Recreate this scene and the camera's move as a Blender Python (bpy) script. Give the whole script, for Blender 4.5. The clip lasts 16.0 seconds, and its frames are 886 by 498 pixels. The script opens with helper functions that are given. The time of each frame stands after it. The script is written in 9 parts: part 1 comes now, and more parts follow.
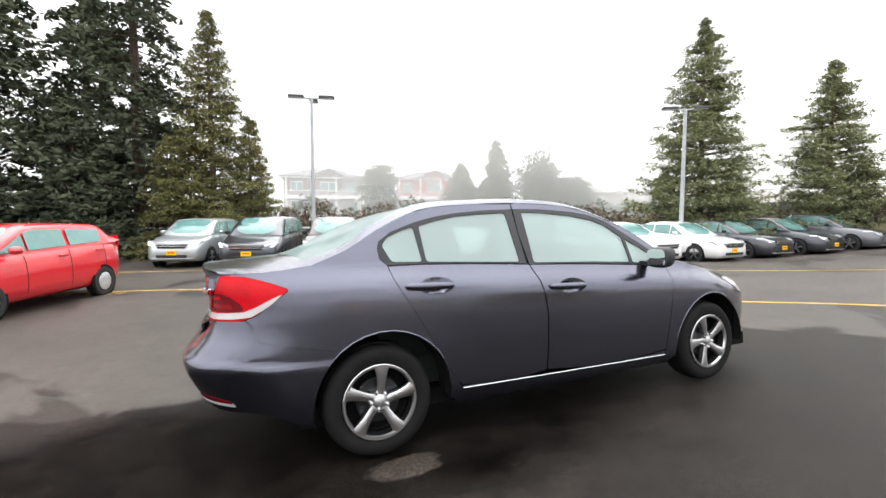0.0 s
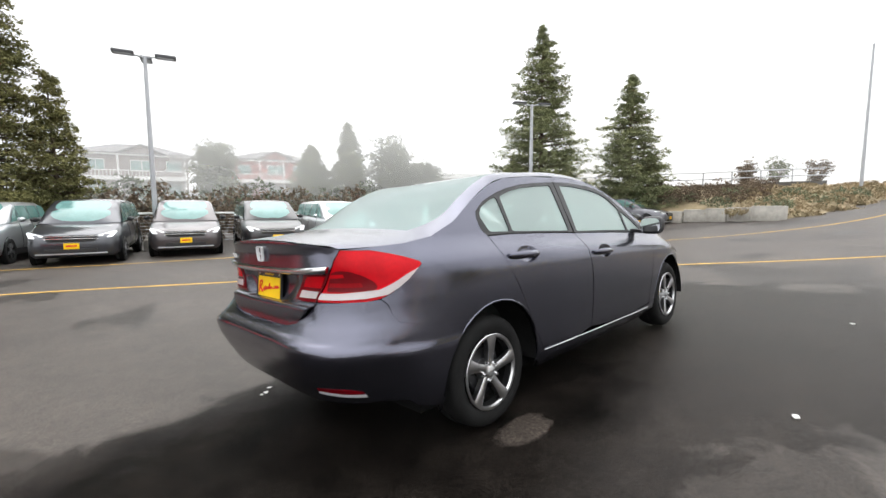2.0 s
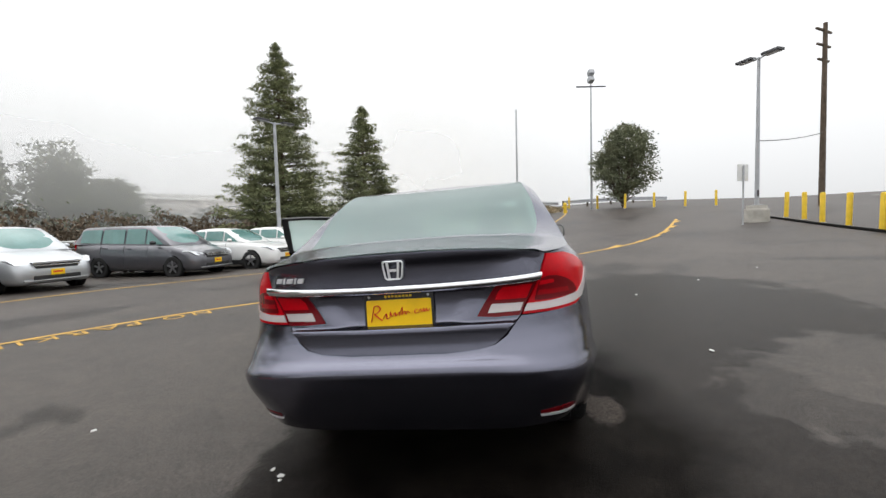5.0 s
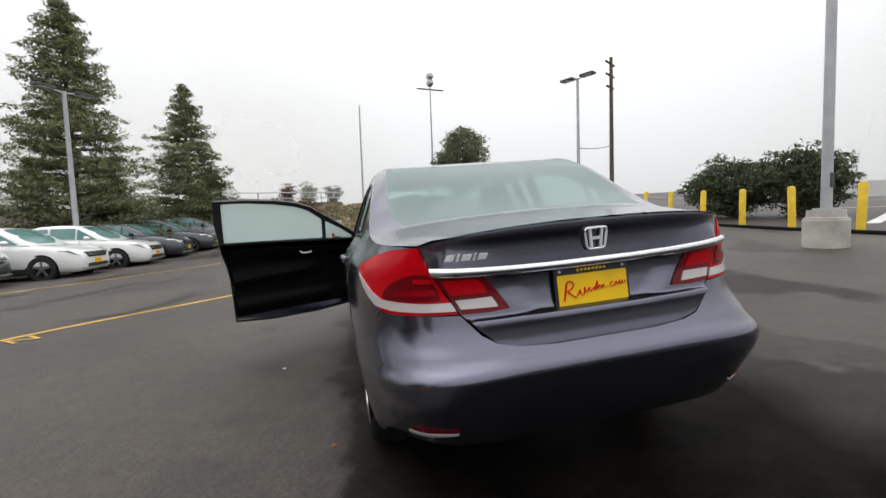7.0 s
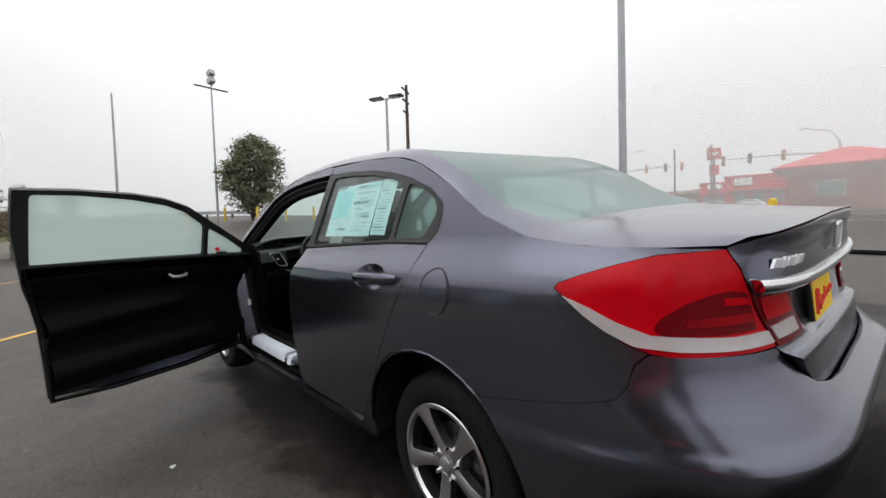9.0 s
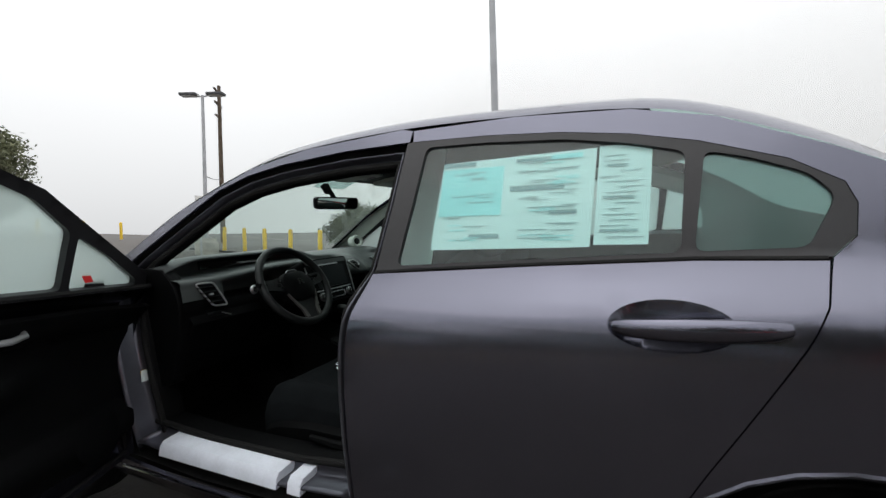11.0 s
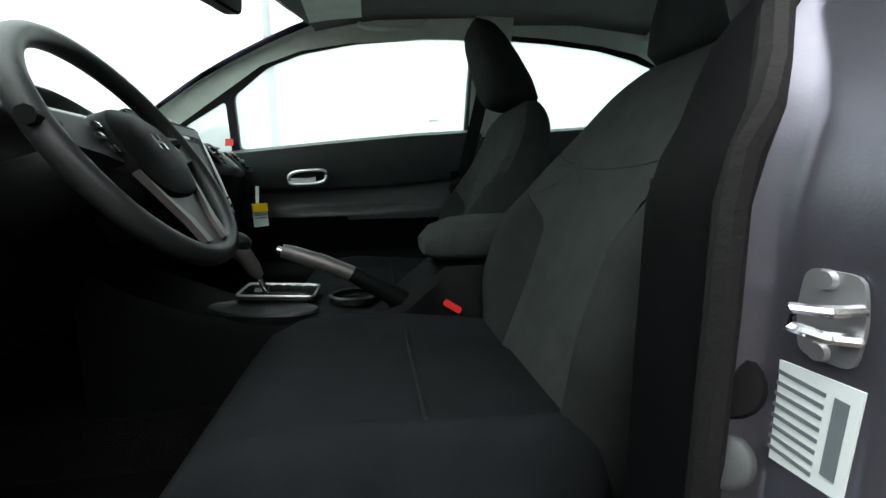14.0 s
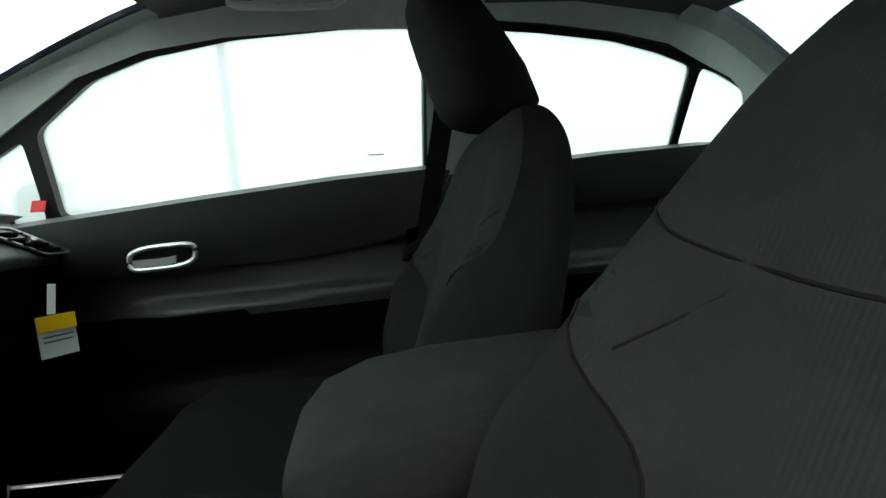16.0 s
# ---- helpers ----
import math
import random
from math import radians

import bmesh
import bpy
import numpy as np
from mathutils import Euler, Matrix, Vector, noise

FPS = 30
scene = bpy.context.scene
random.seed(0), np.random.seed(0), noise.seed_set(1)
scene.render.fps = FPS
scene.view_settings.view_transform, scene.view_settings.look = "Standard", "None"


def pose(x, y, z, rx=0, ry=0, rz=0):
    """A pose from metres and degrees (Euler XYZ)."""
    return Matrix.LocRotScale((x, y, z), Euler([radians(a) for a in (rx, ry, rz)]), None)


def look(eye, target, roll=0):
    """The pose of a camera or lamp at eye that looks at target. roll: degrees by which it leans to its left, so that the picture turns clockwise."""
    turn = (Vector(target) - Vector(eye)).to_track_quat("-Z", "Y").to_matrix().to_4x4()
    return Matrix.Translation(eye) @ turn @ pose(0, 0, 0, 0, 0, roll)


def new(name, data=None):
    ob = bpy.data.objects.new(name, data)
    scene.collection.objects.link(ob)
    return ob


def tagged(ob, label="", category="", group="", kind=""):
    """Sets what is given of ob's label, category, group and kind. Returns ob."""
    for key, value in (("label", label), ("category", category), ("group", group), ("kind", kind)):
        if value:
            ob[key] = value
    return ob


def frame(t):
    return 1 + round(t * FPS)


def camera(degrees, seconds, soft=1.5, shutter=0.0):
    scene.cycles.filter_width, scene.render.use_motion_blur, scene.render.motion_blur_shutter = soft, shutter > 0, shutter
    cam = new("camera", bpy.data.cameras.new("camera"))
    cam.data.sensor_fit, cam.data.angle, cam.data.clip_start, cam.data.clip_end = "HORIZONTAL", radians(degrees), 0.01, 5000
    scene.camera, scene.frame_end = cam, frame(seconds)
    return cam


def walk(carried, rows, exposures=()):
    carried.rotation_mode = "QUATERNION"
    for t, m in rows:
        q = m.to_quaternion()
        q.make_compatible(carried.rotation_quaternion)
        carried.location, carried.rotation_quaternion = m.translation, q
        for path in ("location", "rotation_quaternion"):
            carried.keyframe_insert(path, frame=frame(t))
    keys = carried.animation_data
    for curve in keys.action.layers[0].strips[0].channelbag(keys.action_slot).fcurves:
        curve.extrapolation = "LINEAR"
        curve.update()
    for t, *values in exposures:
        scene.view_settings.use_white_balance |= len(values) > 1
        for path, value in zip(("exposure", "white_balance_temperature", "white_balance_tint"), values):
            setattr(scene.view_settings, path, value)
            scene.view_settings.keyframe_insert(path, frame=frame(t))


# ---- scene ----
cam = camera(90.9, 16.0)
PATH = [
    (0, (-0.620, -3.093, 1.364), (0.170, -1.261, 1.230), 0.10),
    (0.5, (-0.946, -2.936, 1.353), (0.028, -1.195, 1.204), -0.26),
    (1, (-1.277, -2.753, 1.319), (-0.177, -1.089, 1.166), -0.20),
    (1.5, (-1.566, -2.538, 1.284), (-0.320, -0.987, 1.082), -0.21),
    (2, (-1.817, -2.285, 1.273), (-0.430, -0.858, 1.073), -0.15),
    (2.5, (-2.045, -2.047, 1.267), (-0.507, -0.784, 1.070), -0.20),
    (3, (-2.235, -1.739, 1.252), (-0.579, -0.635, 1.052), -0.79),
    (3.5, (-2.404, -1.423, 1.234), (-0.644, -0.483, 1.099), -1.23),
    (4, (-2.539, -1.109, 1.210), (-0.681, -0.376, 1.093), -1.58),
    (4.5, (-2.612, -0.779, 1.222), (-0.682, -0.266, 1.115), -1.68),
    (4.7, (-2.632, -0.640, 1.213), (-0.681, -0.211, 1.109), -1.49),
    (6.8, (-2.356, 0.826, 1.122), (-0.398, 0.454, 0.956), -2.28),
    (7, (-2.276, 0.936, 1.102), (-0.334, 0.478, 0.963), -1.95),
    (7.5, (-2.070, 1.224, 1.088), (-0.204, 0.513, 0.964), -2.21),
    (8, (-1.788, 1.462, 1.064), (-0.033, 0.509, 0.948), -1.71),
    (8.5, (-1.447, 1.651, 1.082), (0.213, 0.538, 0.989), -2.45),
    (8.7, (-1.311, 1.715, 1.075), (0.290, 0.520, 0.984), -2.28),
    (10.8, (0.238, 1.884, 1.043), (1.123, 0.090, 1.033), -0.93),
    (11, (0.381, 1.832, 1.057), (1.206, 0.010, 1.048), -1.54),
    (11.5, (0.692, 1.742, 1.047), (1.327, -0.154, 1.015), 0.22),
    (12, (0.959, 1.656, 1.037), (1.359, -0.301, 0.942), -0.78),
    (12.5, (1.174, 1.540, 1.012), (1.374, -0.446, 0.896), -2.82),
    (13, (1.366, 1.382, 0.968), (1.388, -0.616, 0.873), -4.70),
    (13.5, (1.450, 1.231, 0.867), (1.281, -0.755, 0.705), -1.91),
    (14, (1.435, 1.063, 0.813), (1.129, -0.904, 0.617), -2.52),
    (14.5, (1.379, 0.868, 0.826), (1.070, -1.104, 0.702), -2.32),
    (15, (1.334, 0.746, 0.854), (1.083, -1.233, 0.726), -3.83),
    (15.5, (1.324, 0.621, 0.891), (0.964, -1.345, 0.823), -4.99),
    (16, (1.249, 0.471, 0.907), (0.872, -1.493, 0.869), -6.01),
]
walk(cam, [(t, look(eye, target, roll)) for t, eye, target, roll in PATH], [(0, 0.56), (1, 0.33), (2, 0.30), (3, 0.18), (4.5, -0.20), (7, -0.42), (8.5, -0.46), (11, -0.5), (12.0, -0.15), (13, 0.40), (13.5, 0.7), (14.3, 1.25), (15, 1.6), (15.5, 1.3), (16, 0.98)])

# ---- light ----
world = bpy.data.worlds.new("overcast_sky")
scene.world = world
world.use_nodes = True
_nt = world.node_tree
_nt.nodes.clear()
_sky = _nt.nodes.new("ShaderNodeTexSky")
_sky.sky_type, _sky.sun_disc = "NISHITA", False
_sky.sun_elevation, _sky.sun_rotation = radians(70), radians(20)
_sky.dust_density, _sky.air_density = 6.0, 1.5
_grey = _nt.nodes.new("ShaderNodeHueSaturation")
_grey.inputs["Saturation"].default_value = 0.10
_mix = _nt.nodes.new("ShaderNodeMix")
_mix.data_type = "RGBA"
_mix.inputs["Factor"].default_value = 0.86
# thick cloud: the brightest overhead, a third as bright at the horizon
_tc, _sep, _up = (_nt.nodes.new(k) for k in ("ShaderNodeTexCoord", "ShaderNodeSeparateXYZ", "ShaderNodeMapRange"))
_up.inputs["From Min"].default_value, _up.inputs["From Max"].default_value = 0.0, 1.0
_up.inputs["To Min"].default_value, _up.inputs["To Max"].default_value = 0.40, 1.0
_cloud = _nt.nodes.new("ShaderNodeMix")
_cloud.data_type, _cloud.blend_type = "RGBA", "MULTIPLY"
_cloud.inputs["Factor"].default_value = 1.0
_cloud.inputs["A"].default_value = (14.6, 14.8, 15.0, 1)
_nt.links.new(_tc.outputs["Generated"], _sep.inputs[0])
_nt.links.new(_sep.outputs["Z"], _up.inputs["Value"])
_nt.links.new(_up.outputs[0], _cloud.inputs["B"])
_nt.links.new(_cloud.outputs["Result"], _mix.inputs["B"])
_bg = _nt.nodes.new("ShaderNodeBackground")
_bg.inputs["Strength"].default_value = 0.185
_out = _nt.nodes.new("ShaderNodeOutputWorld")
_nt.links.new(_sky.outputs[0], _grey.inputs["Color"])
_nt.links.new(_grey.outputs[0], _mix.inputs["A"])
_nt.links.new(_mix.outputs["Result"], _bg.inputs["Color"])
_nt.links.new(_bg.outputs[0], _out.inputs["Surface"])
_sun = new("sun", bpy.data.lights.new("sun", "SUN"))
_sun.data.energy, _sun.data.angle, _sun.data.color = 0.7, radians(60), (1.0, 0.97, 0.93)
_sun.matrix_world = look((0, 0, 20), (-2, -7, 0))

# ---- materials ----
def mat(name, col, rough=0.6, metal=0.0, var=0.0, scale=8.0, bump=0.0, bscale=60.0, coat=0.0, spec=0.5, trans=0.0, ior=1.45, col2=None,
        detail=4.0, rvar=0.0, space="Object", emit=0.0, rnd=0.0):
    """A principled material; colour, gloss and relief vary at two scales."""
    m = bpy.data.materials.new(name)
    m.use_nodes = True
    nt = m.node_tree
    b = nt.nodes["Principled BSDF"]
    b.inputs["Base Color"].default_value = (*col, 1)
    b.inputs["Roughness"].default_value, b.inputs["Metallic"].default_value = rough, metal
    b.inputs["Coat Weight"].default_value, b.inputs["Specular IOR Level"].default_value = coat, spec
    b.inputs["Coat Roughness"].default_value = 0.04
    b.inputs["Transmission Weight"].default_value, b.inputs["IOR"].default_value = trans, ior
    if emit:
        b.inputs["Emission Color"].default_value, b.inputs["Emission Strength"].default_value = (*col, 1), emit
    tc = nt.nodes.new("ShaderNodeTexCoord")
    if var or col2 or rvar:
        n = nt.nodes.new("ShaderNodeTexNoise")
        n.inputs["Scale"].default_value, n.inputs["Detail"].default_value = scale, detail
        n2 = nt.nodes.new("ShaderNodeTexNoise")
        n2.inputs["Scale"].default_value, n2.inputs["Detail"].default_value = scale * 9.3, 3.0
        nt.links.new(tc.outputs[space], n.inputs["Vector"])
        nt.links.new(tc.outputs[space], n2.inputs["Vector"])
        s = nt.nodes.new("ShaderNodeMath")
        s.operation = "MULTIPLY_ADD"
        s.inputs[1].default_value = 0.35
        nt.links.new(n2.outputs["Fac"], s.inputs[0])
        nt.links.new(n.outputs["Fac"], s.inputs[2])
        r = nt.nodes.new("ShaderNodeMapRange")
        r.inputs["From Min"].default_value, r.inputs["From Max"].default_value = 0.42, 0.92
        nt.links.new(s.outputs[0], r.inputs["Value"])
        mx = nt.nodes.new("ShaderNodeMix")
        mx.data_type = "RGBA"
        lo = col2 or tuple(c * (1 - var) for c in col)
        hi = col if col2 else tuple(min(1, c * (1 + var)) for c in col)
        mx.inputs["A"].default_value, mx.inputs["B"].default_value = (*lo, 1), (*hi, 1)
        nt.links.new(r.outputs[0], mx.inputs["Factor"])
        last = mx.outputs["Result"]
        if rnd:
            oi = nt.nodes.new("ShaderNodeObjectInfo")
            hs = nt.nodes.new("ShaderNodeHueSaturation")
            mr = nt.nodes.new("ShaderNodeMapRange")
            mr.inputs["To Min"].default_value, mr.inputs["To Max"].default_value = 1 - rnd, 1 + rnd
            nt.links.new(oi.outputs["Random"], mr.inputs["Value"])
            nt.links.new(mr.outputs[0], hs.inputs["Value"])
            nt.links.new(last, hs.inputs["Color"])
            last = hs.outputs[0]
        nt.links.new(last, b.inputs["Base Color"])
        if rvar:
            rr = nt.nodes.new("ShaderNodeMapRange")
            rr.inputs["To Min"].default_value, rr.inputs["To Max"].default_value = max(0.02, rough - rvar), min(1, rough + rvar)
            nt.links.new(r.outputs[0], rr.inputs["Value"])
            nt.links.new(rr.outputs[0], b.inputs["Roughness"])
    if bump:
        nb = nt.nodes.new("ShaderNodeTexNoise")
        nb.inputs["Scale"].default_value, nb.inputs["Detail"].default_value = bscale, 5.0
        nt.links.new(tc.outputs[space], nb.inputs["Vector"])
        bp = nt.nodes.new("ShaderNodeBump")
        bp.inputs["Strength"].default_value, bp.inputs["Distance"].default_value = bump, 0.01
        nt.links.new(nb.outputs["Fac"], bp.inputs["Height"])
        nt.links.new(bp.outputs["Normal"], b.inputs["Normal"])
    return m


def glass_mat(name, tint, clear=0.85, rough=0.02, gloss=1.0):
    """Sheet glass: a tinted clear pane with a mirror coat that follows the real angle of view."""
    m = bpy.data.materials.new(name)
    m.use_nodes = True
    nt = m.node_tree
    nt.nodes.clear()
    o = nt.nodes.new("ShaderNodeOutputMaterial")
    t = nt.nodes.new("ShaderNodeBsdfTransparent")
    t.inputs[0].default_value = (*tint, 1)
    g = nt.nodes.new("ShaderNodeBsdfGlossy")
    g.inputs["Roughness"].default_value = rough
    d = nt.nodes.new("ShaderNodeBsdfDiffuse")
    d.inputs[0].default_value = (*tint, 1)
    f = nt.nodes.new("ShaderNodeLayerWeight")
    f.inputs["Blend"].default_value = 0.5
    l = nt.nodes.new("ShaderNodeBsdfTranslucent")
    l.inputs[0].default_value = (*tint, 1)
    dl = nt.nodes.new("ShaderNodeMixShader")
    dl.inputs[0].default_value = 0.5
    nt.links.new(d.outputs[0], dl.inputs[1])
    nt.links.new(l.outputs[0], dl.inputs[2])
    a, b = nt.nodes.new("ShaderNodeMixShader"), nt.nodes.new("ShaderNodeMixShader")
    a.inputs[0].default_value = 1 - clear
    nt.links.new(t.outputs[0], a.inputs[1])
    nt.links.new(dl.outputs[0], a.inputs[2])
    pw, sc = nt.nodes.new("ShaderNodeMath"), nt.nodes.new("ShaderNodeMath")
    pw.operation, sc.operation = "POWER", "MULTIPLY_ADD"
    pw.inputs[1].default_value = 4.0
    sc.inputs[1].default_value, sc.inputs[2].default_value = 0.9 * gloss, 0.045 * gloss              # dew breaks the mirror coat
    nt.links.new(f.outputs["Facing"], pw.inputs[0])
    nt.links.new(pw.outputs[0], sc.inputs[0])
    nt.links.new(sc.outputs[0], b.inputs[0])
    nt.links.new(a.outputs[0], b.inputs[1])
    nt.links.new(g.outputs[0], b.inputs[2])
    nt.links.new(b.outputs[0], o.inputs[0])
    return m


M_LINE = mat("worn_yellow_paint", (0.55, 0.33, 0.06), 0.7, var=0.35, scale=3, bump=0.3)
M_WLINE = mat("white_road_paint", (0.6, 0.6, 0.58), 0.7, var=0.3, scale=3, bump=0.3)
M_POST = mat("galvanised_steel", (0.42, 0.43, 0.45), 0.5, 0.3, var=0.15, scale=3)
M_CONC = mat("concrete", (0.42, 0.40, 0.36), 0.9, var=0.25, scale=3, bump=0.4, bscale=40)
M_YEL = mat("yellow_enamel", (0.75, 0.5, 0.03), 0.5, var=0.15, scale=5, bump=0.1)
M_DARKMET = mat("dark_metal", (0.08, 0.08, 0.085), 0.5, 0.4, var=0.2)
M_BARK = mat("bark", (0.10, 0.075, 0.055), 0.95, var=0.4, scale=6, bump=0.6, bscale=25)
M_CEDAR = mat("cedar_foliage", (0.235, 0.245, 0.125), 0.9, spec=0.1, var=0.0, col2=(0.115, 0.132, 0.072), scale=0.6)
M_CEDAR2 = mat("golden_cedar_foliage", (0.20, 0.185, 0.075), 0.9, spec=0.1, col2=(0.085, 0.09, 0.040), scale=0.7)
M_FIR = mat("dark_fir_foliage", (0.115, 0.128, 0.080), 0.9, spec=0.1, col2=(0.050, 0.060, 0.042), scale=0.6)
M_BROAD = mat("evergreen_leaves", (0.19, 0.20, 0.115), 0.8, col2=(0.095, 0.11, 0.065), scale=0.8)
M_BUSH = mat("shrub_leaves", (0.10, 0.12, 0.06), 0.85, col2=(0.035, 0.05, 0.025), scale=0.9)
M_SCRUB = mat("winter_scrub", (0.17, 0.125, 0.085), 0.95, col2=(0.08, 0.06, 0.04), scale=0.9)
M_LEAFBIT = mat("reddish_dead_leaf", (0.28, 0.075, 0.035), 0.8, var=0.2, scale=30)
M_GRASS = mat("dry_grass", (0.40, 0.31, 0.20), 0.95, col2=(0.19, 0.16, 0.09), scale=0.9, bump=0.8, bscale=30)

M_CONCDARK = mat("stained_dark_concrete", (0.10, 0.095, 0.09), 0.9, var=0.25, scale=1.5, bump=0.4, bscale=15)

M_PAINT = mat("grey_metallic_paint", (0.116, 0.118, 0.152), 0.19, 0.93, coat=1.0, var=0.05, scale=2.0, bump=0.004, bscale=900)
_pb = M_PAINT.node_tree.nodes["Principled BSDF"]
_pb.inputs["Coat Roughness"].default_value, _pb.inputs["Coat Weight"].default_value = 0.19, 0.45      # a film of dew dulls the lacquer
M_BLACKTRIM = mat("satin_black_trim", (0.02, 0.02, 0.022), 0.45, var=0.2, scale=6)
M_RUBBER = mat("rubber", (0.010, 0.010, 0.010), 0.75, spec=0.2, var=0.25, scale=10, bump=0.2, bscale=120)
M_JAMB = mat("unlacquered_grey_paint", (0.115, 0.117, 0.140), 0.30, 0.75, var=0.12, scale=5, bump=0.03, bscale=300)
M_GRIP = mat("worn_silver_plastic", (0.13, 0.122, 0.118), 0.4, 0.6, var=0.15, scale=14)
M_CHROME = mat("chrome", (0.78, 0.79, 0.80), 0.10, 1.0, var=0.05, scale=5)
M_BRIGHT = mat("bright_plated_plastic", (0.80, 0.81, 0.83), 0.25, 0.35, coat=0.5, var=0.05, scale=20)
M_ALU = mat("machined_alloy", (0.62, 0.62, 0.63), 0.28, 1.0, var=0.08, scale=12, bump=0.05, bscale=300)
M_ALUDARK = mat("dark_alloy", (0.03, 0.03, 0.032), 0.4, 0.6, var=0.2, scale=8)
M_LAMPRED = mat("red_lens", (0.46, 0.0015, 0.007), 0.22, spec=0.12, coat=0.12, var=0.22, scale=6)
M_LAMPDARK = mat("deep_red_lens", (0.13, 0.001, 0.004), 0.2, spec=0.2, coat=0.2, var=0.2, scale=6)
M_LAMPMID = mat("inner_red_lens", (0.27, 0.001, 0.005), 0.2, spec=0.2, coat=0.2, var=0.3, scale=9)
M_LAMPCLEAR = mat("clear_ribbed_lens", (0.52, 0.47, 0.47), 0.15, 0.1, coat=0.6, var=0.06, scale=30)
M_PLATE = mat("yellow_plate_card", (0.88, 0.55, 0.0), 0.5, var=0.06, scale=10)
M_RED = mat("red_print", (0.65, 0.02, 0.02), 0.5, var=0.05)
M_UNDER = mat("underbody", (0.010, 0.010, 0.010), 0.9, spec=0.05, var=0.3, scale=5)
M_GLASS = glass_mat("misted_glass", (0.68, 0.82, 0.79), 0.22, 0.12, 0.5)
M_GLASSQ = glass_mat("dewy_tinted_glass", (0.34, 0.50, 0.47), 0.62, 0.1, 0.6)
M_GLASSCLR2 = glass_mat("dewy_glass", (0.78, 0.97, 0.95), 0.93)
M_GLASSBACK = glass_mat("misted_rear_glass", (0.54, 0.70, 0.68), 0.46, 0.10, 0.55)
M_GLASSCLEAR = glass_mat("windshield_glass", (0.80, 0.92, 0.88), 0.93)
# cushion copy of the seat cloth, darkened in place of shade low in the cabin
M_CUSHION = mat("shaded_cushion_cloth", (0.0075, 0.0090, 0.0100), 0.95, spec=0.08, var=0.2, scale=18, bump=0.12, bscale=700)
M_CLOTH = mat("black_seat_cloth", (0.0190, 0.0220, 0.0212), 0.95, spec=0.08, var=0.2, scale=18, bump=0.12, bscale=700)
M_CLOTH2 = mat("grey_seat_cloth", (0.033, 0.0378, 0.0350), 0.95, spec=0.08, var=0.15, scale=22, bump=0.12, bscale=600)


def ribbed(m, pitch, strength):
    """Fine upright ribs woven into a cloth, over its grain."""
    nt = m.node_tree
    b, old = nt.nodes["Principled BSDF"], next(n for n in nt.nodes if n.bl_idname == "ShaderNodeBump")
    tc, w, bp = nt.nodes.new("ShaderNodeTexCoord"), nt.nodes.new("ShaderNodeTexWave"), nt.nodes.new("ShaderNodeBump")
    w.bands_direction = "Y"
    w.inputs["Scale"].default_value, w.inputs["Distortion"].default_value = 0.314 / pitch, 1.2
    w.inputs["Detail"].default_value, w.inputs["Detail Scale"].default_value = 2.0, 0.6
    bp.inputs["Strength"].default_value, bp.inputs["Distance"].default_value = strength, 0.003
    nt.links.new(tc.outputs["Object"], w.inputs["Vector"])
    nt.links.new(w.outputs["Fac"], bp.inputs["Height"])
    nt.links.new(old.outputs["Normal"], bp.inputs["Normal"])
    nt.links.new(bp.outputs["Normal"], b.inputs["Normal"])


ribbed(M_CLOTH2, 0.0032, 0.14)
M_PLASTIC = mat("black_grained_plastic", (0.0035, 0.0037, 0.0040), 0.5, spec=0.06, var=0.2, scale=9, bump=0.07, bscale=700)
M_WHEEL = mat("black_wheel_leather", (0.014, 0.0155, 0.0160), 0.40, spec=0.30, var=0.12, scale=9, bump=0.08, bscale=600)
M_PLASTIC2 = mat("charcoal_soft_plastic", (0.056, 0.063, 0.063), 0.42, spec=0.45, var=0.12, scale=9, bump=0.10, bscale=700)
# headliner cloth coloured darker than M_LINER, in place of low light overhead
M_CEILING = mat("shaded_headliner", (0.17, 0.18, 0.172), 0.95, spec=0.1, var=0.08, scale=20, bump=0.3, bscale=500)
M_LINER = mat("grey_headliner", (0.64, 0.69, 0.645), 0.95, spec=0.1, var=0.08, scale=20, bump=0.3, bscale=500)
M_SILVER = mat("silver_plastic", (0.50, 0.51, 0.52), 0.35, 0.8, var=0.08, scale=10)
M_SILL = mat("scuffed_sill_film", (0.74, 0.78, 0.86), 0.4, 0.0, var=0.1, scale=12)
M_CARPET = mat("dark_carpet", (0.006, 0.006, 0.006), 1.0, spec=0.02, var=0.3, scale=30, bump=0.6, bscale=400)
M_PAPER = mat("printed_paper", (0.74, 0.81, 0.80), 0.7, var=0.04, scale=8)
M_PAPERBLUE = mat("pale_blue_print", (0.44, 0.77, 0.78), 0.7, var=0.08, scale=9)
M_INK = mat("grey_print", (0.14, 0.17, 0.18), 0.7, var=0.1)
M_PRINT = mat("faded_grey_print", (0.30, 0.38, 0.39), 0.7, var=0.15, scale=40)
M_DISPLAY = mat("switched_off_display", (0.008, 0.010, 0.012), 0.35, spec=0.10, var=0.05, scale=4)
M_SCREEN = mat("dark_gloss_panel", (0.01, 0.011, 0.012), 0.1, coat=1.0)
M_MIRROR = mat("mirror_glass", (0.85, 0.87, 0.86), 0.02, 1.0)

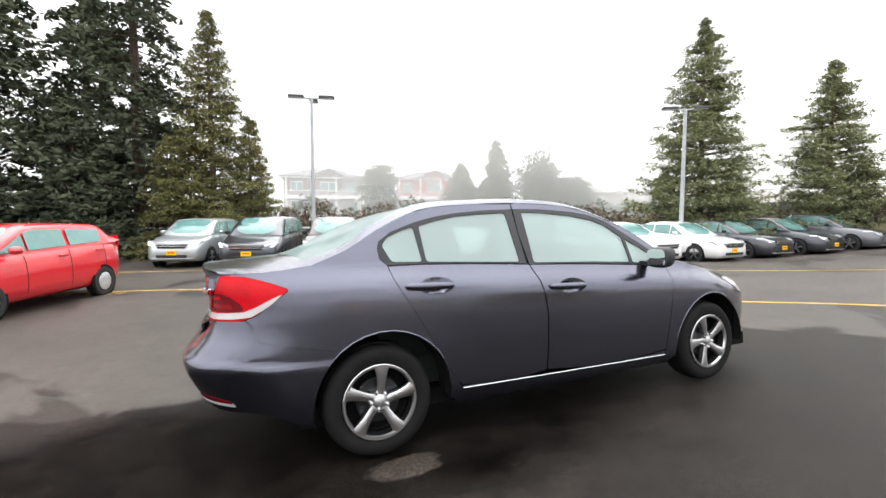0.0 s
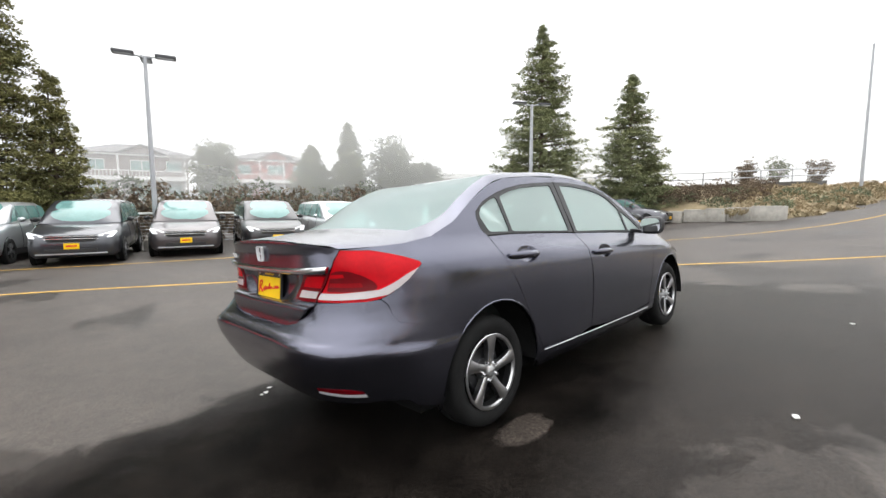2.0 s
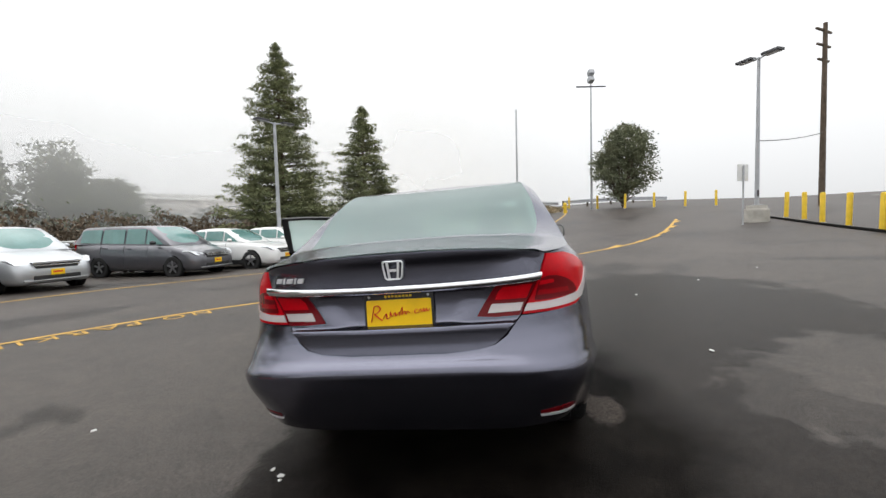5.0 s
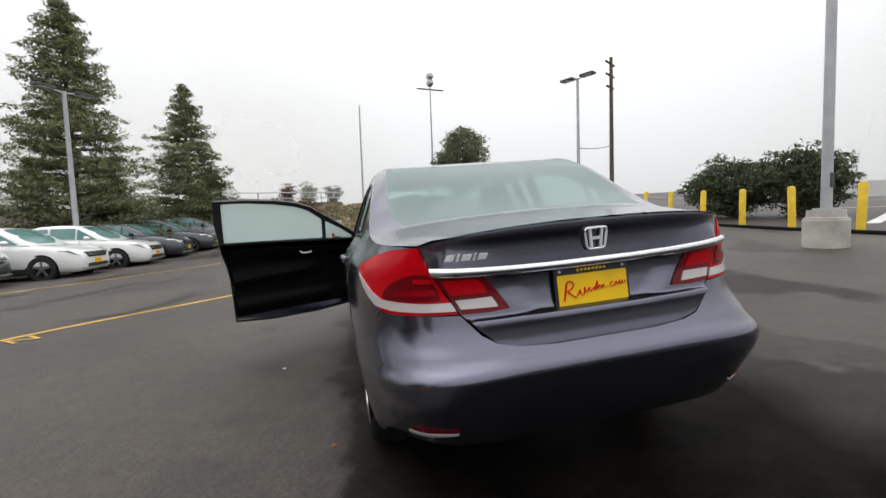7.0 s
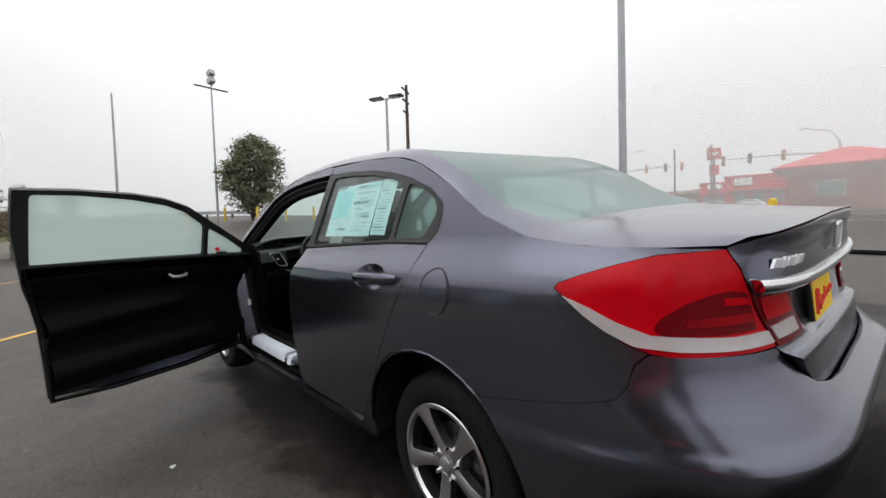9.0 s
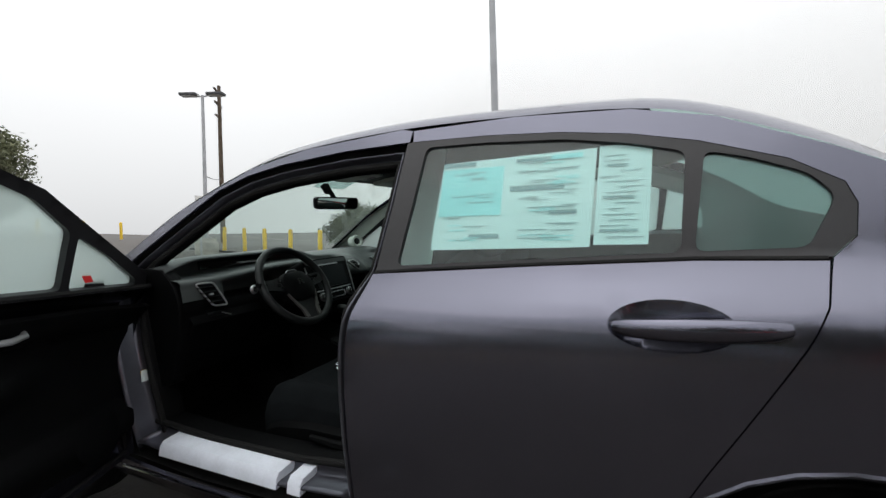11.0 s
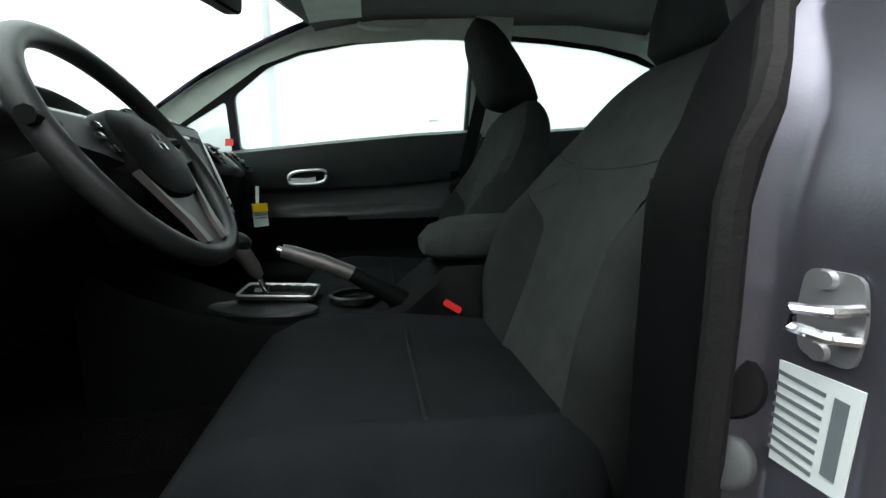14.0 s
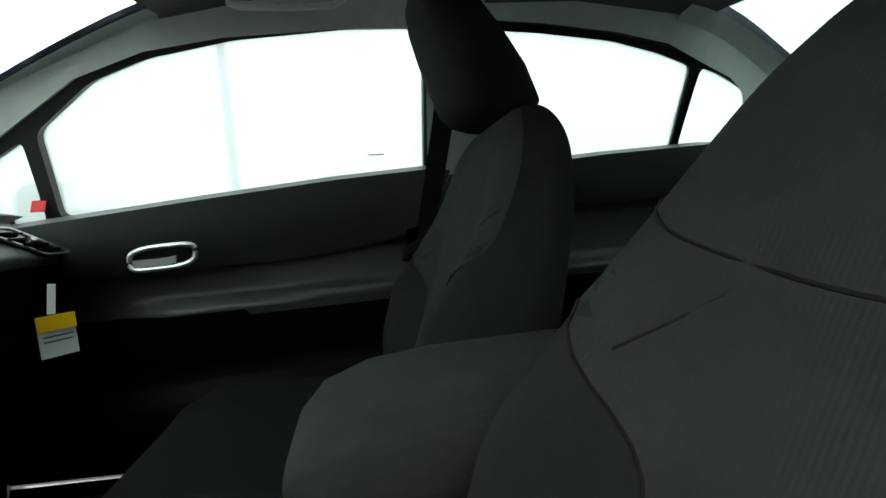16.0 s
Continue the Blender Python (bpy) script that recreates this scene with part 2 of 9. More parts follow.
# ---- ground ----
SPOTS = np.array([(-3, -3, .11), (-3, 3, -.22), (3, -3, .22), (3, 3, -.11), (0, 0, 0), (2.7, -6.4, .5), (2.6, -8.8, .5), (7, -9.3, .6),
                  (15, -10.5, 1.05), (29, -8, 2.0), (0, 14, -.25), (-6, 13, -.25), (15.4, 10.3, -.3), (8, 14, -.28), (21, 9, -.1),
                  (-20, 0, -.2), (-10, -15, .6), (0, -20, .9), (30, -25, 1.9), (-25, -20, .6), (45, -8, 3), (40, 15, .5), (30, 25, 0),
                  (0, 25, -.3), (-25, 20, -.3), (-3.4, 7.6, -.2), (10, 0, .2)])


def _phi(r):
    return np.where(r > 0, r * r * np.log(r + 1e-9), 0)


_n = len(SPOTS)
_M = np.zeros((_n + 3, _n + 3))
_M[:_n, :_n] = _phi(np.linalg.norm(SPOTS[:, None, :2] - SPOTS[None, :, :2], axis=2)) + np.eye(_n) * 3
_M[:_n, _n], _M[:_n, _n + 1:] = 1, SPOTS[:, :2]
_M[_n:, :_n] = _M[:_n, _n:].T
_W = np.linalg.solve(_M, np.r_[SPOTS[:, 2], 0, 0, 0])


def gz(x, y):
    """Height of the lot's surface: a gentle hollow between a rise to the south and the ramp to the east."""
    climb = 0.03 * min(90.0, max(0.0, -28.0 - y))
    x, y = min(max(x, -30), 48), min(max(y, -28), 28)
    return climb + float(_phi(np.hypot(SPOTS[:, 0] - x, SPOTS[:, 1] - y)) @ _W[:_n] + _W[_n] + _W[_n + 1] * x + _W[_n + 2] * y)


def mesh_of(name, verts, faces, material, smooth=False):
    me = bpy.data.meshes.new(name)
    me.from_pydata([tuple(v) for v in verts], [], faces)
    me.materials.append(material)
    if smooth:
        me.polygons.foreach_set("use_smooth", [True] * len(me.polygons))
    me.update()
    return me


def asphalt():
    m = bpy.data.materials.new("wet_asphalt")
    m.use_nodes = True
    nt = m.node_tree
    b = nt.nodes["Principled BSDF"]
    tc = nt.nodes.new("ShaderNodeTexCoord")

    def noise_at(scale, detail=4.0, rough=0.55, dist=0.0):
        n = nt.nodes.new("ShaderNodeTexNoise")
        n.inputs["Scale"].default_value, n.inputs["Detail"].default_value = scale, detail
        n.inputs["Roughness"].default_value, n.inputs["Distortion"].default_value = rough, dist
        nt.links.new(tc.outputs["Object"], n.inputs["Vector"])
        return n.outputs["Fac"]

    def ramp(src, a, b_, lo=0.0, hi=1.0):
        r = nt.nodes.new("ShaderNodeMapRange")
        r.inputs["From Min"].default_value, r.inputs["From Max"].default_value = a, b_
        r.inputs["To Min"].default_value, r.inputs["To Max"].default_value = lo, hi
        nt.links.new(src, r.inputs["Value"])
        return r.outputs[0]

    def math_(op, a, c):
        n = nt.nodes.new("ShaderNodeMath")
        n.operation = op
        for i, v in enumerate((a, c)):
            if isinstance(v, (int, float)):
                n.inputs[i].default_value = v
            else:
                nt.links.new(v, n.inputs[i])
        return n.outputs[0]

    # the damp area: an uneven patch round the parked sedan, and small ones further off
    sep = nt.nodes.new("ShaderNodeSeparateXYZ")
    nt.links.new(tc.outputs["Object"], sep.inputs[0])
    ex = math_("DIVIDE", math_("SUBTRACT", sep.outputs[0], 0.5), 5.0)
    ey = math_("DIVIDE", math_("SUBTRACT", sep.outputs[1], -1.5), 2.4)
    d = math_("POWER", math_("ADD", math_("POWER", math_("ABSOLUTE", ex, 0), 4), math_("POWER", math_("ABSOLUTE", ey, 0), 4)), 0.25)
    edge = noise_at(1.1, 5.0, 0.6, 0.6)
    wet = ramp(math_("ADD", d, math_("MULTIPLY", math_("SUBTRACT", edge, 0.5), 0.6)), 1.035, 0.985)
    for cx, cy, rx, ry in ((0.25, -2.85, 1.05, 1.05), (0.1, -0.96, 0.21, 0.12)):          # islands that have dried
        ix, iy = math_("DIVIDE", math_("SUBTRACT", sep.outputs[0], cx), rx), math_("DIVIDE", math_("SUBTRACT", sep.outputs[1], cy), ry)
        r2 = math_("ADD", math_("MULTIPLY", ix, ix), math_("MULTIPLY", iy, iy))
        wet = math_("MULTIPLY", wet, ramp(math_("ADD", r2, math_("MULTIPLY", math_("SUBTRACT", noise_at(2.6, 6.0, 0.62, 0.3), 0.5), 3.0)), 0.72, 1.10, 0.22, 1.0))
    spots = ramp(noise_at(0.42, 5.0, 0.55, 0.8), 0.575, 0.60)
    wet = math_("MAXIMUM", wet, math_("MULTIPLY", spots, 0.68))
    # near-black core by the car: soaked asphalt plus the car's shade, in the colour
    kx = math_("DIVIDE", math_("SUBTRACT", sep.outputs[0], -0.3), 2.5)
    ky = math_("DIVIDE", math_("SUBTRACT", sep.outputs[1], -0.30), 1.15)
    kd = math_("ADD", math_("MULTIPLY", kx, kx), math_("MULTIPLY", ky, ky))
    soaked_shade = ramp(math_("ADD", kd, math_("MULTIPLY", math_("SUBTRACT", noise_at(1.7, 5.0, 0.6, 0.5), 0.5), 1.1)), 1.25, 0.55)
    grain = noise_at(95, 4.0, 0.8)
    blotch = noise_at(0.35, 5.0)
    dry = nt.nodes.new("ShaderNodeMix")
    dry.data_type = "RGBA"
    dry.inputs["A"].default_value, dry.inputs["B"].default_value = (0.0250, 0.0205, 0.0172, 1), (0.079, 0.0650, 0.0545, 1)
    mix = math_("ADD", math_("MULTIPLY", grain, 0.35), math_("ADD", math_("MULTIPLY", blotch, 0.35), math_("MULTIPLY", noise_at(3.2, 6.0, 0.7, 0.4), 0.30)))
    nt.links.new(ramp(mix, 0.36, 0.64), dry.inputs["Factor"])
    col = nt.nodes.new("ShaderNodeMix")
    col.data_type = "RGBA"
    wet_and_shade = nt.nodes.new("ShaderNodeMix")
    wet_and_shade.data_type = "RGBA"
    wet_and_shade.inputs["A"].default_value, wet_and_shade.inputs["B"].default_value = (0.0165, 0.0138, 0.0120, 1), (0.0014, 0.0012, 0.0011, 1)
    nt.links.new(soaked_shade, wet_and_shade.inputs["Factor"])
    nt.links.new(wet_and_shade.outputs["Result"], col.inputs["B"])
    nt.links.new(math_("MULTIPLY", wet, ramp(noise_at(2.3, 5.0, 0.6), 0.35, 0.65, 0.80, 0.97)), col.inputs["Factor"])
    nt.links.new(dry.outputs["Result"], col.inputs["A"])
    # pale and dark stones of the aggregate
    fleck = nt.nodes.new("ShaderNodeMix")
    fleck.data_type, fleck.blend_type = "RGBA", "MULTIPLY"
    fleck.inputs["Factor"].default_value = 1.0
    nt.links.new(col.outputs["Result"], fleck.inputs["A"])
    nt.links.new(math_("MULTIPLY", ramp(noise_at(60, 2.0, 0.7), 0.36, 0.70, 0.62, 1.55), ramp(noise_at(7.0, 5.0, 0.75), 0.3, 0.7, 0.78, 1.22)), fleck.inputs["B"])
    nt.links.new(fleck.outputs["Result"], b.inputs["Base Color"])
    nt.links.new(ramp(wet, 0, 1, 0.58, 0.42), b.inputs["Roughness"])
    nt.links.new(math_("MULTIPLY", ramp(wet, 0, 1, 0.42, 0.09), ramp(soaked_shade, 0, 1, 1.0, 0.15)), b.inputs["Specular IOR Level"])
    bp = nt.nodes.new("ShaderNodeBump")
    bp.inputs["Strength"].default_value, bp.inputs["Distance"].default_value = 0.6, 0.008
    nt.links.new(grain, bp.inputs["Height"])
    nt.links.new(bp.outputs["Normal"], b.inputs["Normal"])
    return m


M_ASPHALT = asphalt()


def axis_steps(near, far, fine, coarse):
    out = [0.0]
    while out[-1] < far:
        out.append(out[-1] + (fine if out[-1] < near else coarse if out[-1] < 60 else coarse * 12))
    return [-v for v in out[:0:-1]] + out


def ground_sheet():
    xs, ys = axis_steps(50, 900, 1.0, 4.0), axis_steps(32, 900, 1.0, 4.0)
    v = [(x, y, gz(x, y)) for y in ys for x in xs]
    w = len(xs)
    f = [(j * w + i, j * w + i + 1, (j + 1) * w + i + 1, (j + 1) * w + i) for j in range(len(ys) - 1) for i in range(w - 1)]
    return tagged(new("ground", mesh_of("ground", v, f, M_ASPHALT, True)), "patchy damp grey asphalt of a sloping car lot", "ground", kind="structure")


ground_sheet()


def strip(name, pts, width, material, label, lift=0.006):
    """A painted line that follows the ground, as one thin strip."""
    dense = []
    for (ax, ay), (bx, by) in zip(pts, pts[1:]):
        n = max(1, int(math.hypot(bx - ax, by - ay) / 0.4))
        dense += [(ax + (bx - ax) * k / n, ay + (by - ay) * k / n) for k in range(n)]
    dense.append(pts[-1])
    v, f = [], []
    for i, (x, y) in enumerate(dense):
        a, c = dense[max(0, i - 1)], dense[min(len(dense) - 1, i + 1)]
        dx, dy = c[0] - a[0], c[1] - a[1]
        ln = math.hypot(dx, dy)
        nx, ny = -dy / ln * width / 2, dx / ln * width / 2
        for sgn in (1, -1):
            px, py = x + sgn * nx, y + sgn * ny
            v.append((px, py, gz(px, py) + lift))
        if i:
            f.append((2 * i - 2, 2 * i - 1, 2 * i + 1, 2 * i))
    return tagged(new(name, mesh_of(name, v, f, material)), label, "road marking", kind="structure")


def curve_pts(ctrl, n=12):
    """Catmull-Rom through plan points."""
    p = [np.array(c, float) for c in ctrl]
    p = [2 * p[0] - p[1]] + p + [2 * p[-1] - p[-2]]
    out = []
    for i in range(1, len(p) - 2):
        a, b, c, d = p[i - 1:i + 3]
        for k in range(n):
            t = k / n
            out.append(tuple(0.5 * (2 * b + (c - a) * t + (2 * a - 5 * b + 4 * c - d) * t * t + (3 * b - a - 3 * c + d) * t ** 3)))
    return out + [tuple(p[-2])]


LANE = curve_pts([(-9.5, 8.9), (-5, 8.5), (-2, 8.0), (1.4, 6.4), (3.9, 4.8), (5.7, 2.5), (7.3, 0.7), (8.9, -1.6), (11.2, -4.1), (14.2, -5.9), (19, -8.0)])
strip("lane_line", LANE, 0.10, M_LINE, "worn yellow painted line along a fire lane")
ROWLINE = curve_pts([(-9, 13.6), (-3.6, 12.6), (0, 11.6), (3, 11.0), (6.4, 10.1), (9.2, 8.2), (11.6, 5.3), (15.0, 1.2), (19.5, -1.6), (27, -3.8), (34, -5.0)])
strip("row_line", ROWLINE, 0.10, M_LINE, "worn yellow painted line before the parked row")

# ---- the sedan's skin ----
from mathutils.geometry import delaunay_2d_cdt


def spl(xs, ys):
    """A smooth cubic through a few stations that does not overshoot."""
    xs, ys = np.array(xs, float), np.array(ys, float)
    d = np.diff(ys) / np.diff(xs)
    m = np.zeros(len(xs))
    m[0], m[-1] = d[0], d[-1]
    for i in range(1, len(xs) - 1):
        m[i] = 0 if d[i - 1] * d[i] <= 0 else 2 * d[i - 1] * d[i] / (d[i - 1] + d[i])

    def f(x):
        x = min(max(float(x), xs[0]), xs[-1])
        i = min(max(int(np.searchsorted(xs, x)) - 1, 0), len(xs) - 2)
        h = xs[i + 1] - xs[i]
        t = (x - xs[i]) / h
        return ((2 * t ** 3 - 3 * t ** 2 + 1) * ys[i] + (t ** 3 - 2 * t ** 2 + t) * h * m[i]
                + (3 * t ** 2 - 2 * t ** 3) * ys[i + 1] + (t ** 3 - t ** 2) * h * m[i + 1])
    return f


BELT = spl([-1.0, 0.0, 0.97, 1.9, 2.6, 3.6], [1.115, 1.078, 1.024, 0.965, 0.90, 0.70])
PROFILE = spl([-0.1, 0.0, 0.07, 0.14, 0.3, 0.5, 0.66, 0.76, 0.84, 0.868, 0.895, 0.94, 0.97, 1.0], [0.735, 0.788, 0.826, 0.842, 0.857, 0.869, 0.872, 0.869, 0.860, 0.851, 0.836, 0.804, 0.784, 0.768])
REAR_X = spl([0.15, 0.22, 0.30, 0.40, 0.50, 0.57, 0.62, 0.68, 0.73, 0.78, 0.90, 0.97, 1.04, 1.085, 1.11],
             [-0.78, -0.84, -0.905, -0.942, -0.961, -0.969, -0.969, -0.934, -0.895, -0.868, -0.845, -0.853, -0.866, -0.884, -0.882])
FRONT_X = spl([0.15, 0.3, 0.5, 0.62, 0.70, 0.8, 0.95], [3.38, 3.50, 3.56, 3.55, 3.50, 3.35, 2.95])
JR, JF = 0.05, 2.50


def half_width(x, z):
    zb = BELT(x)
    if z <= zb:
        w = PROFILE((z - 0.2) / (zb - 0.2))
    else:
        h = z - zb
        w = 0.768 - 0.34 * h - 0.15 * h * h
    return w * (1 - 0.012 * ((min(max(x, 0), 2.6) - 1.3) / 1.3) ** 2)


CORNER = spl([0.2, 0.42, 0.57, 0.64, 0.74, 0.85], [0.18, 0.155, 0.135, 0.15, 0.18, 0.19])


def tail_at(c, z):
    x = JR - c * (JR - REAR_X(z))
    return (x, half_width(max(x, -0.8), z) * max(0.0, 1 - c ** 2.8) ** CORNER(z), z)


def nose_at(c, z):
    x = JF + c * (FRONT_X(z) - JF)
    return (x, half_width(min(x, 3.0), z) * max(0.0, 1 - c ** 2.3) ** 0.3, z)


def arc_table(fn, z):
    cs = 1 - np.linspace(0, 1, 1200) ** 3
    p = np.array([fn(c, z) for c in cs])
    ln = np.r_[0, np.cumsum(np.linalg.norm(np.diff(p, axis=0), axis=1))]
    return cs, ln


_tc, _tl = arc_table(tail_at, 0.8)
_nc, _nl = arc_table(nose_at, 0.6)
LR, LF = float(_tl[-1]), float(_nl[-1])
ASIDE = LR + JF - JR


def skin(a, z):
    """A point of the left flank and ends: a, in metres, runs from the middle of the tail round the corner, along the side and round the nose."""
    if a <= LR:
        return Vector(tail_at(float(np.interp(max(a, 0), _tl, _tc)), z))
    if a <= ASIDE:
        x = JR + a - LR
        return Vector((x, half_width(x, z), z))
    return Vector(nose_at(float(np.interp(min(a - ASIDE, LF), LF - _nl[::-1], _nc[::-1])), z))


def skin_normal(a, z):
    e = 0.004
    a = max(a, 0.002)
    n = (skin(a + e, z) - skin(max(a - e, 0), z)).cross(skin(a, z + e) - skin(a, z - e))
    n = -n if n.length else Vector((-1, 0, 0))
    n.normalize()
    q = skin(a, z) - Vector((1.3, 0, z))
    return n if n.dot(q) > 0 else -n


def ax(x, z=0.8):
    """The a of a place by its x (side and corners)."""
    if x >= JR:
        return LR + x - JR if x <= JF else ASIDE + LF - float(np.interp((x - JF) / (FRONT_X(z) - JF), _nc[::-1], _nl[::-1]))
    return float(np.interp(-(JR - x) / (JR - REAR_X(z)), -_tc, _tl))


def ay(y, z=0.8):
    """The a of a place on the tail by its y."""
    lo, hi = 0.0, LR
    for _ in range(40):
        m = (lo + hi) / 2
        if skin(m, z).y < y:
            lo = m
        else:
            hi = m
    return (lo + hi) / 2


def X(*pts):
    return [(ax(x, z), z) for x, z in pts]


def Y(*pts):
    return [(ay(y, z), z) for y, z in pts]


def inside(p, poly):
    c = False
    for i in range(len(poly)):
        (x1, y1), (x2, y2) = poly[i - 1], poly[i]
        if (y1 > p[1]) != (y2 > p[1]) and p[0] < (x2 - x1) * (p[1] - y1) / (y2 - y1) + x1:
            c = not c
    return c


def area(poly):
    return sum(poly[i - 1][0] * poly[i][1] - poly[i][0] * poly[i - 1][1] for i in range(len(poly))) / 2


def dense(poly, step):
    out = []
    for i, q in enumerate(poly):
        p = poly[i - 1]
        n = max(1, int(math.ceil(math.hypot(q[0] - p[0], q[1] - p[1]) / step)))
        out += [(p[0] + (q[0] - p[0]) * k / n, p[1] + (q[1] - p[1]) * k / n) for k in range(n)]
    return out


def shrink(poly, g):
    """Draws a closed outline in by g (out: minus)."""
    s = 1 if area(poly) > 0 else -1
    out = []
    n = len(poly)
    for i in range(n):
        a, b, c = poly[i - 1], poly[i], poly[(i + 1) % n]
        n1, n2 = Vector((-(b[1] - a[1]), b[0] - a[0])), Vector((-(c[1] - b[1]), c[0] - b[0]))
        if n1.length < 1e-9 or n2.length < 1e-9:
            out.append(b)
            continue
        n1.normalize(), n2.normalize()
        m = n1 + n2
        if m.length < 0.3:
            m = n1
        m.normalize()
        k = g * s / max(0.5, m.dot(n1))
        out.append((b[0] + m.x * k, b[1] + m.y * k))
    return out


def rounded(poly, r, n=4):
    """Rounds the corners of a closed outline with radius about r."""
    out = []
    for i in range(len(poly)):
        a, b, c = (Vector(poly[i - 1]), Vector(poly[i]), Vector(poly[(i + 1) % len(poly)]))
        d1, d2 = (a - b), (c - b)
        k = min(r, d1.length * 0.45, d2.length * 0.45)
        p, q = b + d1.normalized() * k, b + d2.normalized() * k
        for j in range(n + 1):
            t = j / n
            out.append(tuple((1 - t) ** 2 * p + 2 * t * (1 - t) * b + t * t * q))
    return out


def patch(outline, holes=(), step=0.030, gap=0.0, offset=0.0, flange=0.014, side=1, surf=None, normal=None, puff=None, back=0.0):
    """A trimmed piece of the skin: outline and holes in (a, z); the rim is turned inwards by flange; back > 0 closes it with an inner face."""
    surf, normal = surf or skin, normal or skin_normal
    rings = [dense(shrink(outline, gap) if gap else outline, step)] + [dense(h, step) for h in holes]
    pts, edges, loops = [], [], []
    for r in rings:
        b = len(pts)
        pts += [Vector(p) for p in r]
        edges += [(b + i, b + (i + 1) % len(r)) for i in range(len(r))]
        loops.append(list(range(b, b + len(r))))
    us, vs = [p[0] for p in rings[0]], [p[1] for p in rings[0]]
    nu, nv = int((max(us) - min(us)) / step), int((max(vs) - min(vs)) / step)
    border = np.array([tuple(p) for p in pts])
    for i in range(1, nu + 1):
        for j in range(1, nv + 1):
            p = (min(us) + (i + 0.5 * (j % 2)) * step, min(vs) + j * step)
            if inside(p, rings[0]) and not any(inside(p, h) for h in rings[1:]) and np.min(np.hypot(border[:, 0] - p[0], border[:, 1] - p[1])) > step * 0.5:
                pts.append(Vector(p))
    vo, _, fo, orig, _, _ = delaunay_2d_cdt(pts, edges, [], 0, 1e-6)
    at = {}
    for k, o in enumerate(orig):
        for i in o:
            at[i] = k
    verts, faces, flat = [], [], []
    for p in vo:
        q = surf(p[0], p[1])
        d = offset + (puff(p[0], p[1]) if puff else 0)
        if d:
            q = q + normal(p[0], p[1]) * d
        verts.append(q)
    smooth = skin_shading(vo, surf, normal, offset, puff)
    for f in fo:
        c = (sum(vo[i][0] for i in f) / 3, sum(vo[i][1] for i in f) / 3)
        if inside(c, rings[0]) and not any(inside(c, h) for h in rings[1:]):
            (x1, y1), (x2, y2), (x3, y3) = (vo[i] for i in f)
            faces.append(tuple(f) if (x2 - x1) * (y3 - y1) - (x3 - x1) * (y2 - y1) > 0 else tuple(f[::-1]))
    faces = [f[::-1] for f in faces]
    n0 = len(faces)
    if flange:
        inner, outer = {}, {}                    # the flange has vertices of its own, so that the skin's shading stays clean
        for lp in loops:
            lp = [at[i] for i in lp if i in at]
            for i in lp:
                if i not in inner:
                    outer[i], inner[i] = len(verts), len(verts) + 1
                    verts += [verts[i].copy(), verts[i] - normal(vo[i][0], vo[i][1]) * flange]
            for i in range(len(lp)):
                p, q = lp[i - 1], lp[i]
                if p != q:
                    faces.append((outer[p], outer[q], inner[q], inner[p]))
    if back:
        b = len(verts)
        verts += [verts[i] - normal(vo[i][0], vo[i][1]) * back for i in range(len(vo))]
        faces += [tuple(b + i for i in f[::-1]) for f in faces[:n0]]
    smooth += [Vector((0, 0, 0))] * (len(verts) - len(smooth))
    if side < 0:
        verts = [Vector((v[0], -v[1], v[2])) for v in verts]
        smooth = [Vector((v[0], -v[1], v[2])) for v in smooth]
        faces = [f[::-1] for f in faces]
    shaded = Geo(verts)
    shaded.smooth = smooth
    return shaded, faces, n0


class Geo(list):
    """Vertices that carry the true surface normals with them."""
    smooth = ()


def skin_shading(vo, surf, normal, offset, puff):
    out, e = [], 0.003

    def at(a, z):
        d = offset + puff(a, z)
        return surf(a, z) + normal(a, z) * d
    for p in vo:
        n = normal(p[0], p[1])
        if puff:
            m = (at(p[0] + e, p[1]) - at(p[0] - e, p[1])).cross(at(p[0], p[1] + e) - at(p[0], p[1] - e))
            if m.length > 1e-12:
                m.normalize()
                n = m if m.dot(n) > 0 else -m
        out.append(n)
    return out


def piece(name, geo, material, parent, label="", matrix=None):
    verts, faces, n0 = geo
    me = bpy.data.meshes.new(name)
    me.from_pydata([tuple(v) for v in verts], [], faces)
    me.materials.append(material)
    me.polygons.foreach_set("use_smooth", [True] * len(faces))
    me.update()
    if isinstance(verts, Geo) and len(verts.smooth) == len(me.vertices):
        lean = [Vector((0, 0, 0)) for _ in me.vertices]
        for p in me.polygons:
            for i in p.vertices:
                lean[i] += p.normal * p.area
        me.normals_split_custom_set_from_vertices([tuple(v if v.dot(w) >= 0 else -v) for v, w in zip(verts.smooth, lean)])
    ob = new(name, me)
    ob.parent = parent
    if matrix is not None:
        ob.matrix_basis = matrix
    return tagged(ob, label) if label else ob


def part(name, bm, material, parent, label="", smooth=True, bevel=0.0, angle=40):
    """One mesh under a thing or under a part; edges sharper than the angle stay sharp."""
    if bevel:
        sharp = [e for e in bm.edges if e.is_manifold and e.calc_face_angle(0) > radians(angle)]
        bmesh.ops.bevel(bm, geom=sharp, offset=bevel, segments=2, profile=0.7, affect="EDGES", clamp_overlap=True)
    bmesh.ops.recalc_face_normals(bm, faces=bm.faces)
    for f in bm.faces:
        f.smooth = smooth
    for e in bm.edges:
        e.smooth = not (e.is_manifold and e.calc_face_angle(0) > radians(angle))
    me = bpy.data.meshes.new(name)
    bm.to_mesh(me)
    bm.free()
    me.materials.append(material)
    ob = new(name, me)
    ob.parent = parent
    return tagged(ob, label) if label else ob


